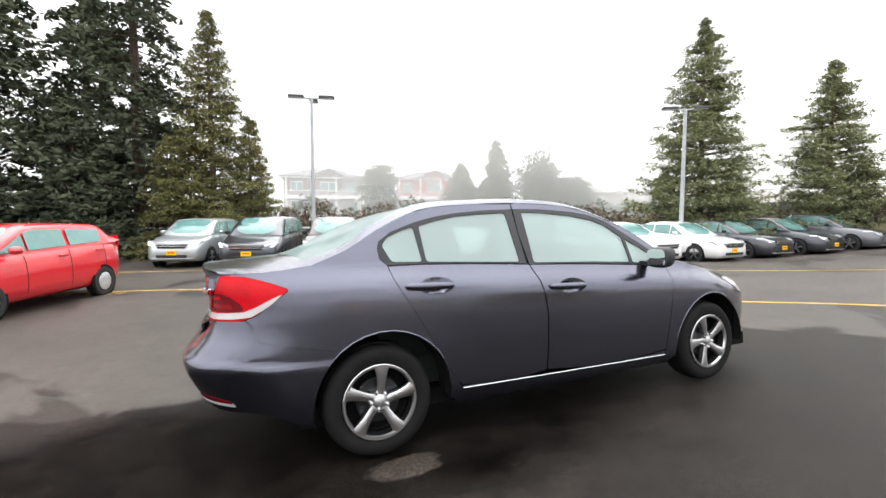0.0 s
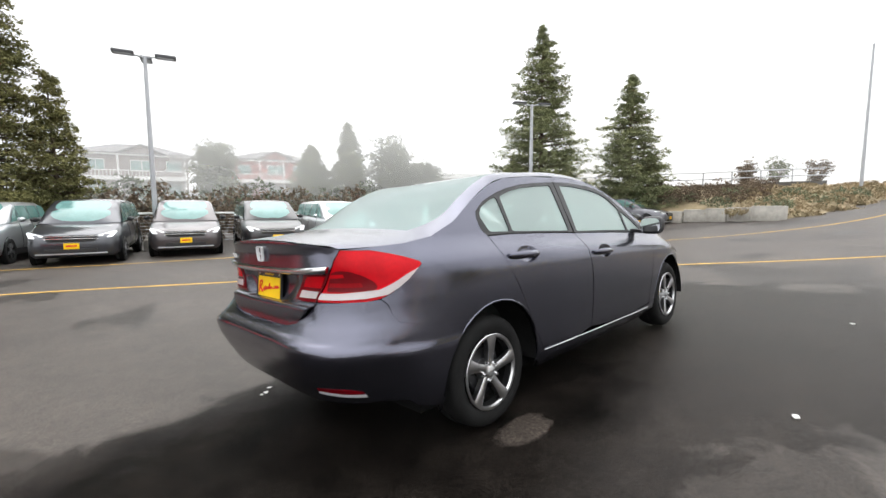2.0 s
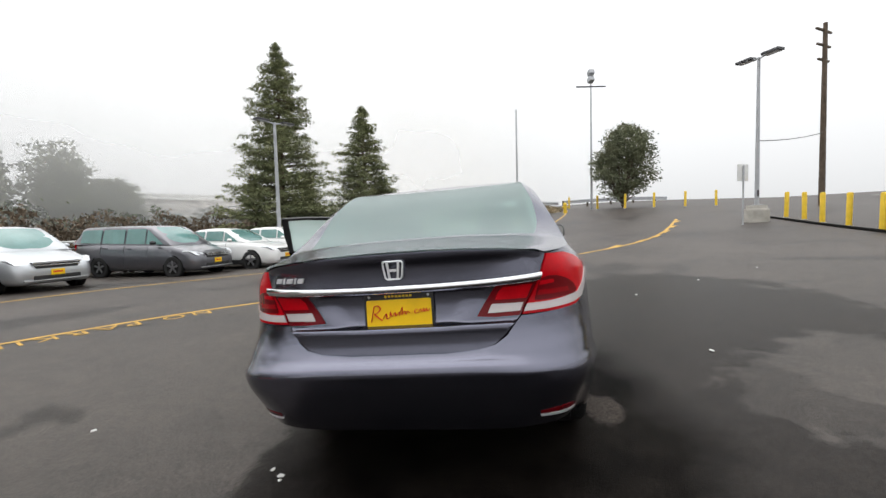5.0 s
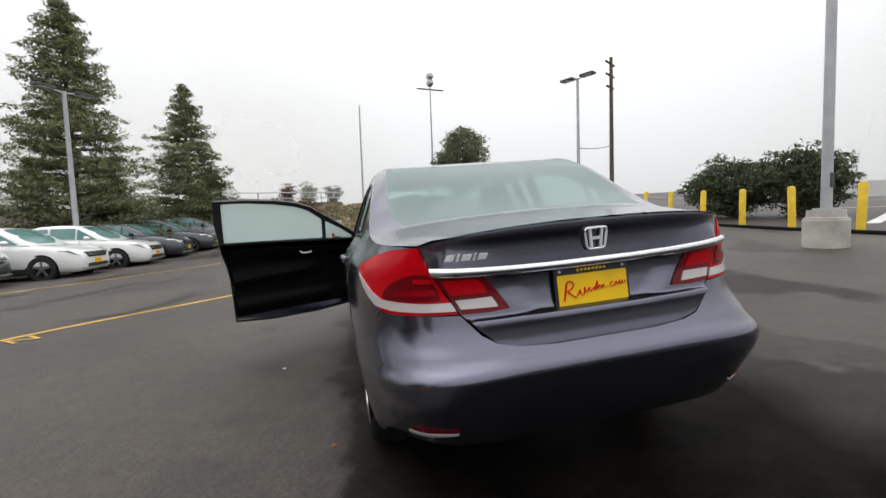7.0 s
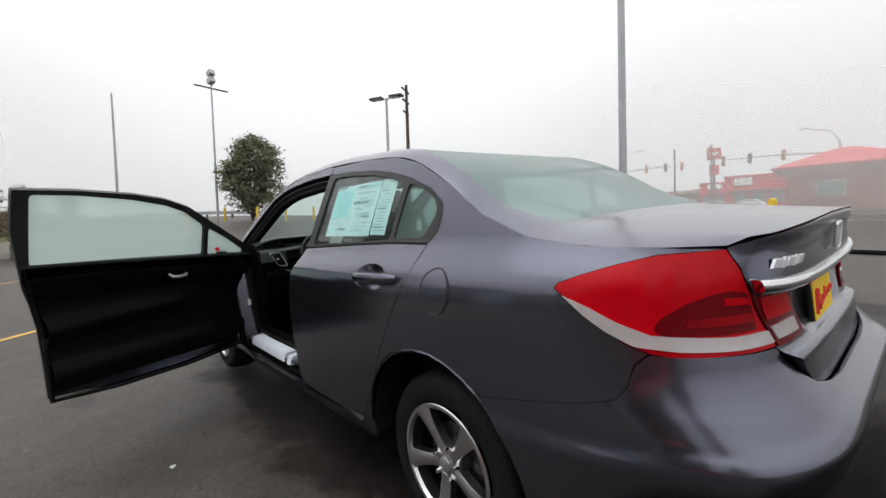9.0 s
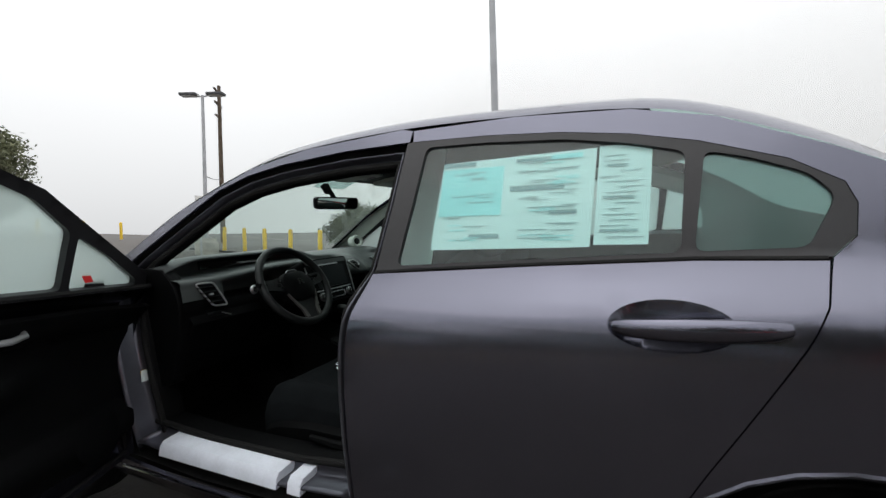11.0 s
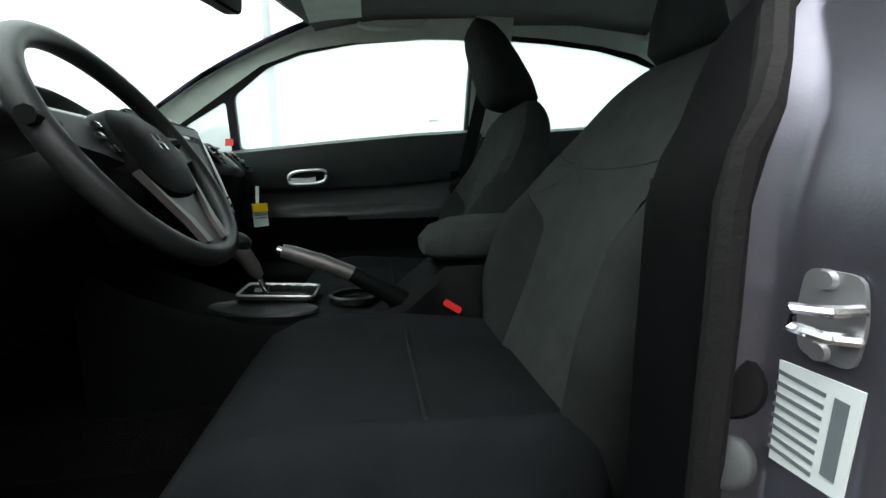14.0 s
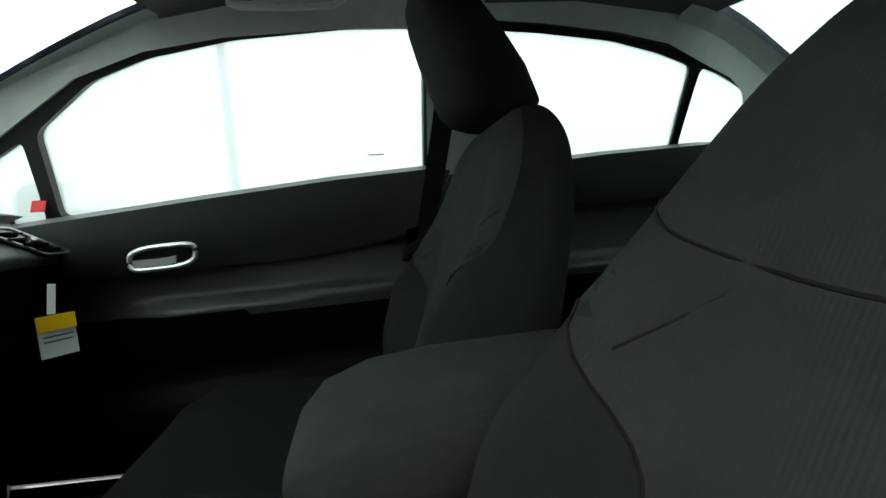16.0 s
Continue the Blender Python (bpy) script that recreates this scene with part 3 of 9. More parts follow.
def box_bm(sx, sy, sz, m=None, bm=None):
    bm = bm or bmesh.new()
    t = (m or Matrix()) @ Matrix.Diagonal((sx, sy, sz, 1))
    bmesh.ops.create_cube(bm, size=1, matrix=t)
    return bm


def cyl_bm(r1, r2, h, m=None, seg=20, bm=None, caps=True):
    bm = bm or bmesh.new()
    bmesh.ops.create_cone(bm, cap_ends=caps, segments=seg, radius1=r1, radius2=r2, depth=h, matrix=m or Matrix())
    return bm


def tube_bm(path, r, seg=8, bm=None, closed=False, squash=1.0):
    """A round bar along a path; r is a number or one for each point."""
    bm = bm or bmesh.new()
    pts = [Vector(p) for p in path]
    n = len(pts)
    rings = []
    up = Vector((0.01, 0.02, 1))
    for i, p in enumerate(pts):
        t = (pts[(i + 1) % n] - pts[i - 1]) if closed or 0 < i < n - 1 else (pts[1] - pts[0] if i == 0 else pts[-1] - pts[-2])
        t.normalize()
        u = t.cross(up)
        if u.length < 0.1:
            u = t.cross(Vector((1, 0.1, 0)))
        u.normalize()
        w = u.cross(t)
        k = r[i] if isinstance(r, (list, tuple)) else r
        rings.append([bm.verts.new(p + (u * math.cos(2 * math.pi * j / seg) + w * (squash * math.sin(2 * math.pi * j / seg))) * k) for j in range(seg)])
    for i in range(n if closed else n - 1):
        a, b = rings[i], rings[(i + 1) % n]
        for j in range(seg):
            bm.faces.new((a[j], a[(j + 1) % seg], b[(j + 1) % seg], b[j]))
    if not closed:
        bm.faces.new(rings[0])
        bm.faces.new(rings[-1][::-1])
    return bm


def lathe_bm(prof, seg=48, m=None, bm=None):
    """Turns (radius, height) pairs about the local z axis."""
    bm = bm or bmesh.new()
    m = m or Matrix()
    rings = []
    for r, h in prof:
        if r < 1e-6:
            rings.append([bm.verts.new(m @ Vector((0, 0, h)))])
        else:
            rings.append([bm.verts.new(m @ Vector((r * math.cos(2 * math.pi * j / seg), r * math.sin(2 * math.pi * j / seg), h))) for j in range(seg)])
    for a, b in zip(rings, rings[1:]):
        for j in range(seg):
            k = (j + 1) % seg
            if len(a) == 1 and len(b) > 1:
                bm.faces.new((a[0], b[k], b[j]))
            elif len(b) == 1 and len(a) > 1:
                bm.faces.new((a[j], a[k], b[0]))
            elif len(a) > 1:
                bm.faces.new((a[j], a[k], b[k], b[j]))
    return bm


def extrude_bm(outline, depth, m=None, bm=None, taper=0.0):
    """A plate from a flat outline (local x, y), depth along local z, its top drawn in by taper."""
    bm = bm or bmesh.new()
    m = m or Matrix()
    top = shrink(outline, taper) if taper else outline
    lo = [bm.verts.new(m @ Vector((x, y, 0))) for x, y in outline]
    hi = [bm.verts.new(m @ Vector((x, y, depth))) for x, y in top]
    n = len(lo)
    bm.faces.new(lo[::-1])
    bm.faces.new(hi)
    for i in range(n):
        bm.faces.new((lo[i - 1], lo[i], hi[i], hi[i - 1]))
    return bm


def loft_bm(rings, closed=True, caps=True, bm=None):
    """Skins a row of rings with the same number of points."""
    bm = bm or bmesh.new()
    vs = [[bm.verts.new(Vector(p)) for p in r] for r in rings]
    n = len(vs[0])
    for a, b in zip(vs, vs[1:]):
        for j in range(n if closed else n - 1):
            bm.faces.new((a[j], a[(j + 1) % n], b[(j + 1) % n], b[j]))
    if caps and closed:
        bm.faces.new(vs[0][::-1])
        bm.faces.new(vs[-1])
    return bm

CAR = Matrix(((.99984, .0005, -.018, 0), (.0005, .99849, .055, 0), (.018, -.055, .99832, 0), (0, 0, 0, 1)))
sedan = new("sedan")
sedan.matrix_world = CAR
tagged(sedan, "grey metallic four-door sedan standing on damp asphalt, driver's door open", "car")

# rail: where the flank ends and the roof, deck and bonnet begin
TOPS = [  # side x, height | inner edge x, y, z | middle x, z
    (-0.66, 1.060, -0.70, 0.53, 1.090, -0.780, 1.116),
    (-0.50, 1.066, -0.52, 0.57, 1.100, -0.600, 1.130),
    (-0.33, 1.088, -0.36, 0.60, 1.118, -0.450, 1.143),
    (-0.15, 1.155, -0.16, 0.63, 1.178, -0.280, 1.205),
    (0.05, 1.268, 0.03, 0.62, 1.296, -0.100, 1.294),
    (0.25, 1.360, 0.22, 0.59, 1.388, 0.105, 1.370),
    (0.42, 1.402, 0.40, 0.57, 1.437, 0.330, 1.424),
    (0.70, 1.422, 0.70, 0.56, 1.456, 0.680, 1.468),
    (1.05, 1.430, 1.05, 0.555, 1.463, 1.050, 1.474),
    (1.42, 1.408, 1.42, 0.555, 1.438, 1.450, 1.452),
    (1.66, 1.362, 1.65, 0.57, 1.382, 1.790, 1.392),
    (1.98, 1.230, 1.97, 0.625, 1.243, 2.200, 1.215),
    (2.25, 1.062, 2.25, 0.67, 1.068, 2.560, 1.035),
    (2.42, 0.962, 2.42, 0.70, 0.968, 2.740, 0.955)]
LIP = [(0.0, 1.105), (0.15, 1.104), (0.3, 1.099), (0.45, 1.088), (0.55, 1.074), (0.62, 1.056)]


def side_point(x, z):
    return skin(ax(x, z), z)


def top_row(k):
    """A cross row of the upper skin at station k (-1: the deck's lip): points from the rail to the middle."""
    if k <= -1:
        q = [Vector(skin(ay(y, z), z)) + Vector((-0.003, 0, 0.0045)) for y, z in LIP]
        ys = [p.y for p in q]
        return q[-1], [Vector([float(np.interp(0.53 * j / 8, ys, [p[i] for p in q])) for i in range(3)]) for j in range(9)][::-1]
    i = min(int(k), len(TOPS) - 2)
    t = k - i
    rows = [TOPS[max(0, min(len(TOPS) - 1, j))] for j in (i - 1, i, i + 1, i + 2)]
    a, b, c, d = (np.array(r) for r in rows)
    v = 0.5 * (2 * b + (c - a) * t + (2 * a - 5 * b + 4 * c - d) * t * t + (3 * b - a - 3 * c + d) * t ** 3)
    xe, zt, x6, y6, z6, xc, zc = v
    line = []
    for j in range(9):
        y = y6 * (1 - j / 8)
        u = 1 - (y / y6) ** 2
        line.append(Vector((x6 + (xc - x6) * u, y, z6 + (zc - z6) * (1 - (y / y6) ** 2.4))))
    return side_point(xe, zt), line


def top_geo(k0, k1, n, wide=False, rim_only=False, inset=0.0, drop=0.0, crown=0.0):
    """Skin between two stations, on both sides of the middle. wide: out to the rail; rim_only: only the band between the rail and the inner edge."""
    out = []
    for i in range(n + 1):
        k = k0 + (k1 - k0) * i / n
        if k < 0 and k0 < 0:                   # between the lip and the first row
            e0, l0 = top_row(-1)
            e1, l1 = top_row(0)
            t = k + 1
            e, ln = e0.lerp(e1, t), [p.lerp(q, t) for p, q in zip(l0, l1)]
        else:
            e, ln = top_row(k)
        mid = e.lerp(ln[0], 0.5) + Vector((0, 0, 0.006))
        half = [e, mid, ln[0]] if rim_only else ([e, mid] + ln if wide else ln)
        if inset:
            half = [Vector((p.x, p.y * (1 - inset), p.z - drop)) for p in half]
        elif drop:
            half = [Vector((p.x, p.y, p.z - drop)) for p in half]
        out.append(half)
    verts, faces = [], []
    w = len(out[0])
    if rim_only:
        for sgn in (rim_only,):
            b = len(verts)
            verts += [Vector((p.x, sgn * p.y, p.z)) for r in out for p in r]
            for i in range(n):
                for j in range(w - 1):
                    f = (b + i * w + j, b + i * w + j + 1, b + (i + 1) * w + j + 1, b + (i + 1) * w + j)
                    faces.append(f if sgn < 0 else f[::-1])
    else:
        full = 2 * w - 1
        for r in out:
            verts += r + [Vector((p.x, -p.y, p.z)) for p in r[-2::-1]]
        for i in range(n):
            for j in range(full - 1):
                faces.append((i * full + j, (i + 1) * full + j, (i + 1) * full + j + 1, i * full + j + 1))
    return verts, faces, len(faces)


def rail_pts(x0, x1):
    return [(r[0], r[1]) for r in TOPS if x0 - 1e-6 <= r[0] <= x1 + 1e-6]


def arc(cx, cz, r, a0, a1, n=18):
    return [(cx + r * math.cos(radians(a0 + (a1 - a0) * i / n)), cz + r * math.sin(radians(a0 + (a1 - a0) * i / n))) for i in range(n + 1)]


ARCH_R = arc(0.035, 0.318, 0.392, 198, -8)
ARCH_F = arc(2.675, 0.318, 0.388, 190, -8)
TRIM_R = [(0.083, 1.062), (0.045, 1.10), (0.038, 1.16), (0.052, 1.20), (0.132, 1.252), (0.285, 1.306), (0.42, 1.338), (0.581, 1.362), (0.78, 1.377), (1.005, 1.384)]
DOOR_R_EDGE = [(0.489, 0.335), (0.40, 0.46), (0.285, 0.67), (0.19, 0.83), (0.142, 0.91), (0.105, 0.98), (0.083, 1.062)]
BEE = [(1.098, 0.335), (1.103, 0.55), (1.101, 0.70), (1.085, 0.82), (1.055, 0.94), (1.035, 1.015)]
BEE_L = [(1.100, 0.335), (1.106, 0.55), (1.106, 0.70), (1.102, 0.82), (1.092, 0.92), (1.082, 0.965), (1.068, 1.015)]
TRIM_F = [(1.015, 1.385), (1.25, 1.382), (1.51, 1.362), (1.67, 1.335), (1.806, 1.288), (2.01, 1.160), (2.184, 1.050), (2.335, 0.945)]
FDOOR_EDGE = [(2.285, 0.940), (2.255, 0.85), (2.235, 0.73), (2.205, 0.55), (2.185, 0.40), (2.175, 0.320)]
LAMP_TOP = Y((0.62, 1.054)) + X((-0.66, 1.044), (-0.58, 1.022), (-0.51, 0.998), (-0.462, 0.978))
LAMP_LOW = X((-0.455, 0.965), (-0.485, 0.942), (-0.53, 0.905), (-0.576, 0.872), (-0.615, 0.845), (-0.66, 0.826))
LID_SIDE = Y((0.62, 1.054), (0.602, 1.01), (0.585, 0.965), (0.545, 0.89), (0.503, 0.815))
LID_LOW = Y((0.44, 0.745), (0.40, 0.718), (0.33, 0.703), (0.2, 0.694), (0.001, 0.690))
SEAM = X((-0.635, 0.80), (-0.625, 0.75), (-0.60, 0.715), (-0.51, 0.69), (-0.36, 0.660), (-0.222, 0.632))

piece("roof", top_geo(6, 10, 26, wide=True), M_PAINT, sedan, "dew-flecked grey roof panel")
piece("deck_lid", top_geo(-1, 1.75, 16), M_PAINT, sedan)
piece("cowl_panel", top_geo(1.75, 2.0, 3), M_PAINT, sedan)
for sd in (1, -1):
    piece("rear_pillar_skin", top_geo(-1, 6, 40, rim_only=sd), M_PAINT, sedan)
    piece("front_pillar_skin", top_geo(10, 13, 16, rim_only=sd), M_PAINT, sedan)
piece("rear_window", top_geo(2.0, 6, 22), M_GLASSBACK, sedan, "steeply raked rear window misted with dew")
piece("windshield", top_geo(10, 13, 18), M_GLASSCLEAR, sedan, "clear windshield with beads of water")

ZT = [(x, z) for x, z in rail_pts(-0.66, 2.42)]


def flank(side, open_door):
    quarter = (X((-0.222, 0.632)) + X(*[p for p in ARCH_R if p[1] > 0.635 or p[0] > 0.05])
               + X((0.45, 0.25), (0.495, 0.255)) + X(*DOOR_R_EDGE) + X(*TRIM_R[1:]) + X((1.01, 1.421), *[p for p in ZT if p[0] < 1.0][::-1])
               + LAMP_TOP[:] + LAMP_LOW + SEAM[:-1])
    piece("quarter_panel", patch(quarter, gap=0.0012, side=side), M_PAINT, sedan)
    # thin bright lip round the wheel arch
    for arch in (ARCH_R, ARCH_F):
        pts = []
        for x, z in arch:
            p = side_point(x, z)
            pts.append((p.x, side * (p.y - 0.004), p.z))
        part("arch_lip", tube_bm(pts, 0.007, 6), M_PAINT, sedan)
        inner = [[(0.035 + (2.64 if arch is ARCH_F else 0)) + 0.385 * math.cos(t), side * yy, 0.318 + 0.385 * math.sin(t)] for yy in (0.83, 0.52) for t in np.linspace(3.25, -0.11, 24)]
        v, f = inner, [(i, i + 1, 24 + i + 1, 24 + i) for i in range(23)]
        v.append([0.035 + (2.64 if arch is ARCH_F else 0), side * 0.52, 0.318])
        f += [(24 + i, 24 + i + 1, 48) for i in range(23)]
        piece("wheel_well", (v, f, 0), M_UNDER, sedan)
    rear_door = X(*DOOR_R_EDGE[:-1], (0.086, 1.058), (0.3, 1.056), (0.6, 1.042)) + X(*(BEE_L if side > 0 else BEE)[::-1]) + X((0.9, 0.31), (0.6, 0.325))
    door = piece("rear_door", patch(rear_door, [handle_hole(0.305, 0.935)], gap=0.0018, side=side, flange=0.045), M_PAINT, sedan)
    piece("window_frame", patch(X(*TRIM_R, *(((1.022, 1.384), (1.036, 1.20), (1.060, 1.02)) if side > 0 else ((1.008, 1.20), (1.022, 1.02))), (0.6, 1.046), (0.3, 1.060)), [X(*(RGLASS_L if side > 0 else RGLASS)), X(*QGLASS)], step=0.03, gap=0.001, offset=0.001, side=side), M_BLACKTRIM, door)
    piece("door_glass", patch(X(*(RGLASS_L if side > 0 else RGLASS)), offset=-0.006, flange=0, side=side), M_GLASSCLR2 if side > 0 else M_GLASS, door, "greenish rear door glass with dew")
    piece("quarter_glass", patch(X(*QGLASS), offset=-0.006, flange=0, side=side), M_GLASSQ if side > 0 else M_GLASS, door)
    part("belt_seal", tube_bm([Vector((side_point(x, z).x, side * (side_point(x, z).y - 0.003), z)) for x, z in ((0.09, 1.060), (0.3, 1.058), (0.6, 1.044), (0.85, 1.031), (1.062 if side > 0 else 1.03, 1.0175))], 0.006, 6), M_RUBBER, door)
    pull(door, 0.305, 0.935, side, Matrix())
    hinge = Vector((2.20, side * 0.80, 0))
    turn = Matrix.Translation(hinge) @ Matrix.Rotation(radians(-71 * side), 4, "Z") @ Matrix.Translation(-hinge) if open_door else None
    fd = X(*[(x + 0.004, z) for x, z in BEE], (1.3, 1.002), (1.6, 0.985), (2.0, 0.958)) + X(*FDOOR_EDGE) + X((1.8, 0.295), (1.4, 0.302))
    door = piece("front_door", patch(fd, [handle_hole(1.27, 0.865)], gap=0.003, side=side), M_PAINT, sedan, "open driver's door with black inner panel" if open_door else "", turn)
    piece("window_frame", patch(X((1.04, 1.016), (1.012, 1.20), (1.015, 1.385), *TRIM_F[1:], (2.29, 0.938), (2.0, 0.962), (1.6, 0.989), (1.3, 1.006)), [X(*FGLASS), X(*TGLASS)],
                                step=0.03, gap=0.001, offset=0.001, side=side, back=0.03, flange=0.03), M_BLACKTRIM, door)
    piece("door_glass", patch(X(*FGLASS), offset=-0.006, flange=0, side=side), M_GLASS, door)
    piece("vent_glass", patch(X(*TGLASS), offset=-0.006, flange=0, side=side), M_GLASS, door)
    pull(door, 1.27, 0.865, side, Matrix())
    wing_mirror(door, side)
    if open_door:
        door_inside(door, side)
    fender = X((2.42, 0.960), (2.60, 0.925), (2.9, 0.862), (3.1, 0.80), (3.22, 0.755), (3.16, 0.66), (3.10, 0.52), (3.06, 0.42)) + X(*ARCH_F[:-1][::-1]) + X((2.29, 0.25), (2.18, 0.255)) + X(*FDOOR_EDGE[::-1]) + X((2.335, 0.945))
    piece("front_fender", patch(fender, gap=0.002, side=side), M_PAINT, sedan)
    piece("pillar_and_rail", patch(X(*TRIM_F, (2.42, 0.955)) + X(*[p for p in ZT if p[0] > 1.02][::-1], (1.012, 1.421)), gap=0.001, side=side, step=0.03), M_PAINT, sedan)
    piece("rocker_panel", patch(X((0.45, 0.255), (0.50, 0.33), (0.9, 0.305), (1.4, 0.297), (1.8, 0.29), (2.172, 0.315), (2.176, 0.25), (2.28, 0.25), (2.25, 0.20), (0.47, 0.20)), gap=0.001, side=side), M_PAINT, sedan)
    strip_pts = []
    for i in range(24):
        x = 0.50 + i * (2.165 - 0.50) / 23
        p = side_point(x, 0.315 - 0.035 * i / 23)
        strip_pts.append((p.x, side * (p.y + 0.004), p.z))
    part("sill_moulding", tube_bm(strip_pts, 0.0035, 6), M_CHROME, sedan)
    # tail lamp: outer on the corner, inner on the lid
    lamp = piece("tail_lamp", patch(LAMP_TOP + LAMP_LOW + X((-0.70, 0.818)) + Y((0.70, 0.817), (0.60, 0.816), (0.506, 0.816), (0.548, 0.89), (0.588, 0.965), (0.605, 1.01)), gap=0.002, offset=0.004,
                                    flange=0.03, side=side, step=0.03), M_LAMPRED, sedan, "large red wrap-around tail lamp")
    band = X((-0.478, 0.950), (-0.53, 0.905), (-0.576, 0.872), (-0.63, 0.842)) + Y((0.72, 0.832), (0.62, 0.828), (0.515, 0.828), (0.530, 0.858), (0.62, 0.858)) + X((-0.66, 0.868), (-0.60, 0.893), (-0.54, 0.925))
    piece("clear_band", patch(band, offset=0.009, flange=0.006, side=side, step=0.025), M_LAMPCLEAR, lamp, "clear lower band of the lamp")
    cell = Y((0.560, 0.866), (0.574, 0.915), (0.592, 0.955), (0.625, 0.962), (0.665, 0.956), (0.705, 0.935), (0.735, 0.905), (0.745, 0.880), (0.735, 0.866), (0.65, 0.864))
    piece("dark_cell", patch(rounded(cell, 0.012), offset=0.0065, flange=0.004, side=side, step=0.02), M_LAMPDARK, lamp, "deep red inner chamber")
    piece("light_bar", patch(Y((0.588, 0.944), (0.640, 0.946), (0.643, 0.931), (0.582, 0.928)), offset=0.0095, flange=0.004, side=side, step=0.02), M_LAMPRED, lamp)
    piece("light_bar", patch(Y((0.580, 0.907), (0.700, 0.904), (0.706, 0.884), (0.572, 0.886)), offset=0.0090, flange=0.004, side=side, step=0.02), M_LAMPMID, lamp)
    inner = Y((0.583, 0.953), (0.50, 0.948), (0.408, 0.945), (0.385, 0.91), (0.325, 0.818), (0.40, 0.812), (0.50, 0.813), (0.545, 0.89))
    lamp2 = piece("lid_lamp", patch(inner, gap=0.002, offset=0.006, flange=0.02, side=side, step=0.03), M_LAMPDARK, sedan, "red lamp on the boot lid")
    piece("clear_band", patch(Y((0.515, 0.864), (0.500, 0.832), (0.372, 0.830), (0.390, 0.866)), offset=0.010, flange=0.005, side=side, step=0.025), M_LAMPCLEAR, lamp2)
    piece("red_block", patch(Y((0.556, 0.938), (0.44, 0.934), (0.418, 0.915), (0.402, 0.882), (0.528, 0.881)), offset=0.009, flange=0.004, side=side, step=0.025), M_LAMPRED, lamp2)
    rf = piece("reflector", patch([(0.53, 0.432), (0.62, 0.436), (0.72, 0.426), (0.785, 0.405), (0.79, 0.392), (0.70, 0.400), (0.60, 0.412), (0.535, 0.415)], offset=0.003, flange=0.012, side=side, step=0.02, puff=creases), M_LAMPDARK, sedan, "narrow red reflector in the bumper")
    piece("bright_lip", patch([(0.535, 0.413), (0.60, 0.409), (0.70, 0.397), (0.79, 0.388), (0.80, 0.370), (0.70, 0.382), (0.60, 0.396), (0.54, 0.403)], offset=0.005, flange=0.014, side=side, step=0.02, puff=creases), M_BRIGHT, rf)
    if side > 0:
        ring = [(ax(-0.035, 0.9) + 0.068 * math.cos(t), 0.918 + 0.072 * math.sin(t)) for t in np.linspace(0, math.tau, 40, endpoint=False)]
        part("fuel_flap_gap", tube_bm([skin(a, z) + skin_normal(a, z) * 0.0005 for a, z in ring], 0.0032, 5, closed=True), M_BLACKTRIM, sedan)
        piece("fuel_flap", patch(ring, gap=0.003, offset=0.0015, flange=0.004, side=side, step=0.02), M_PAINT, sedan, "round fuel flap in the grey quarter panel")


QGLASS = rounded([(0.066, 1.175), (0.105, 1.222), (0.20, 1.262), (0.275, 1.282), (0.300, 1.072), (0.115, 1.080)], 0.02, 3)
RGLASS = rounded([(0.310, 1.285), (0.42, 1.315), (0.57, 1.342), (0.78, 1.357), (0.945, 1.362), (0.957, 1.20), (0.972, 1.036), (0.60, 1.056), (0.325, 1.071)], 0.02, 3)
RGLASS_L = rounded([(0.310, 1.285), (0.42, 1.315), (0.57, 1.342), (0.78, 1.357), (0.955, 1.362), (0.972, 1.20), (0.995, 1.036), (0.60, 1.056), (0.325, 1.071)], 0.02, 3)
FGLASS = rounded([(1.075, 1.362), (1.25, 1.358), (1.489, 1.335), (1.67, 1.300), (1.785, 1.258), (1.915, 1.165), (1.927, 0.983), (1.6, 1.003), (1.078, 1.026)], 0.02, 3)
TGLASS = rounded([(1.945, 1.150), (2.08, 1.075), (2.21, 0.985), (2.215, 0.960), (1.955, 0.978)], 0.015, 3)


def pull(door, x, z, side, m):
    """A door handle: a bar over a scooped dish, with a lock end."""
    hole = handle_hole(x, z)
    c, zc = ax(x + 0.045, z), z

    def scoop(a, zz):
        r2 = ((a - c) / 0.1121) ** 2 + ((zz - zc) / 0.0481) ** 2
        return -0.026 * max(0.0, 1 - r2) ** 0.8
    piece("handle_dish", patch(hole, offset=0.0, flange=0, side=side, step=0.010, puff=scoop), M_PAINT, door)
    pts, rad = [], []
    for i in range(15):
        u = i / 14
        p = side_point(x - 0.140 + 0.285 * u, z + 0.008 - 0.012 * u)
        pts.append((p.x, side * (p.y + 0.006 + 0.020 * math.sin(u * math.pi) ** 0.6), p.z))
        rad.append(0.009 + 0.008 * math.sin(u * math.pi) ** 0.5)
    part("door_handle", tube_bm(pts, rad, 10, squash=1.3), M_PAINT, door)
    # black ellipse behind the bar stands in for the shade under it
    shade = patch([(ax(x - 0.03, z) + 0.115 * math.cos(t), z - 0.003 + 0.020 * math.sin(t)) for t in np.linspace(0, math.tau, 24, endpoint=False)],
                  offset=0.002, flange=0, side=side, step=0.014)
    piece("handle_shadow_gap", shade, M_BLACKTRIM, door)


def handle_hole(x, z):
    c = ax(x + 0.045, z)
    return [(c + 0.112 * math.cos(t), z + 0.048 * math.sin(t)) for t in np.linspace(0, math.tau, 36, endpoint=False)]


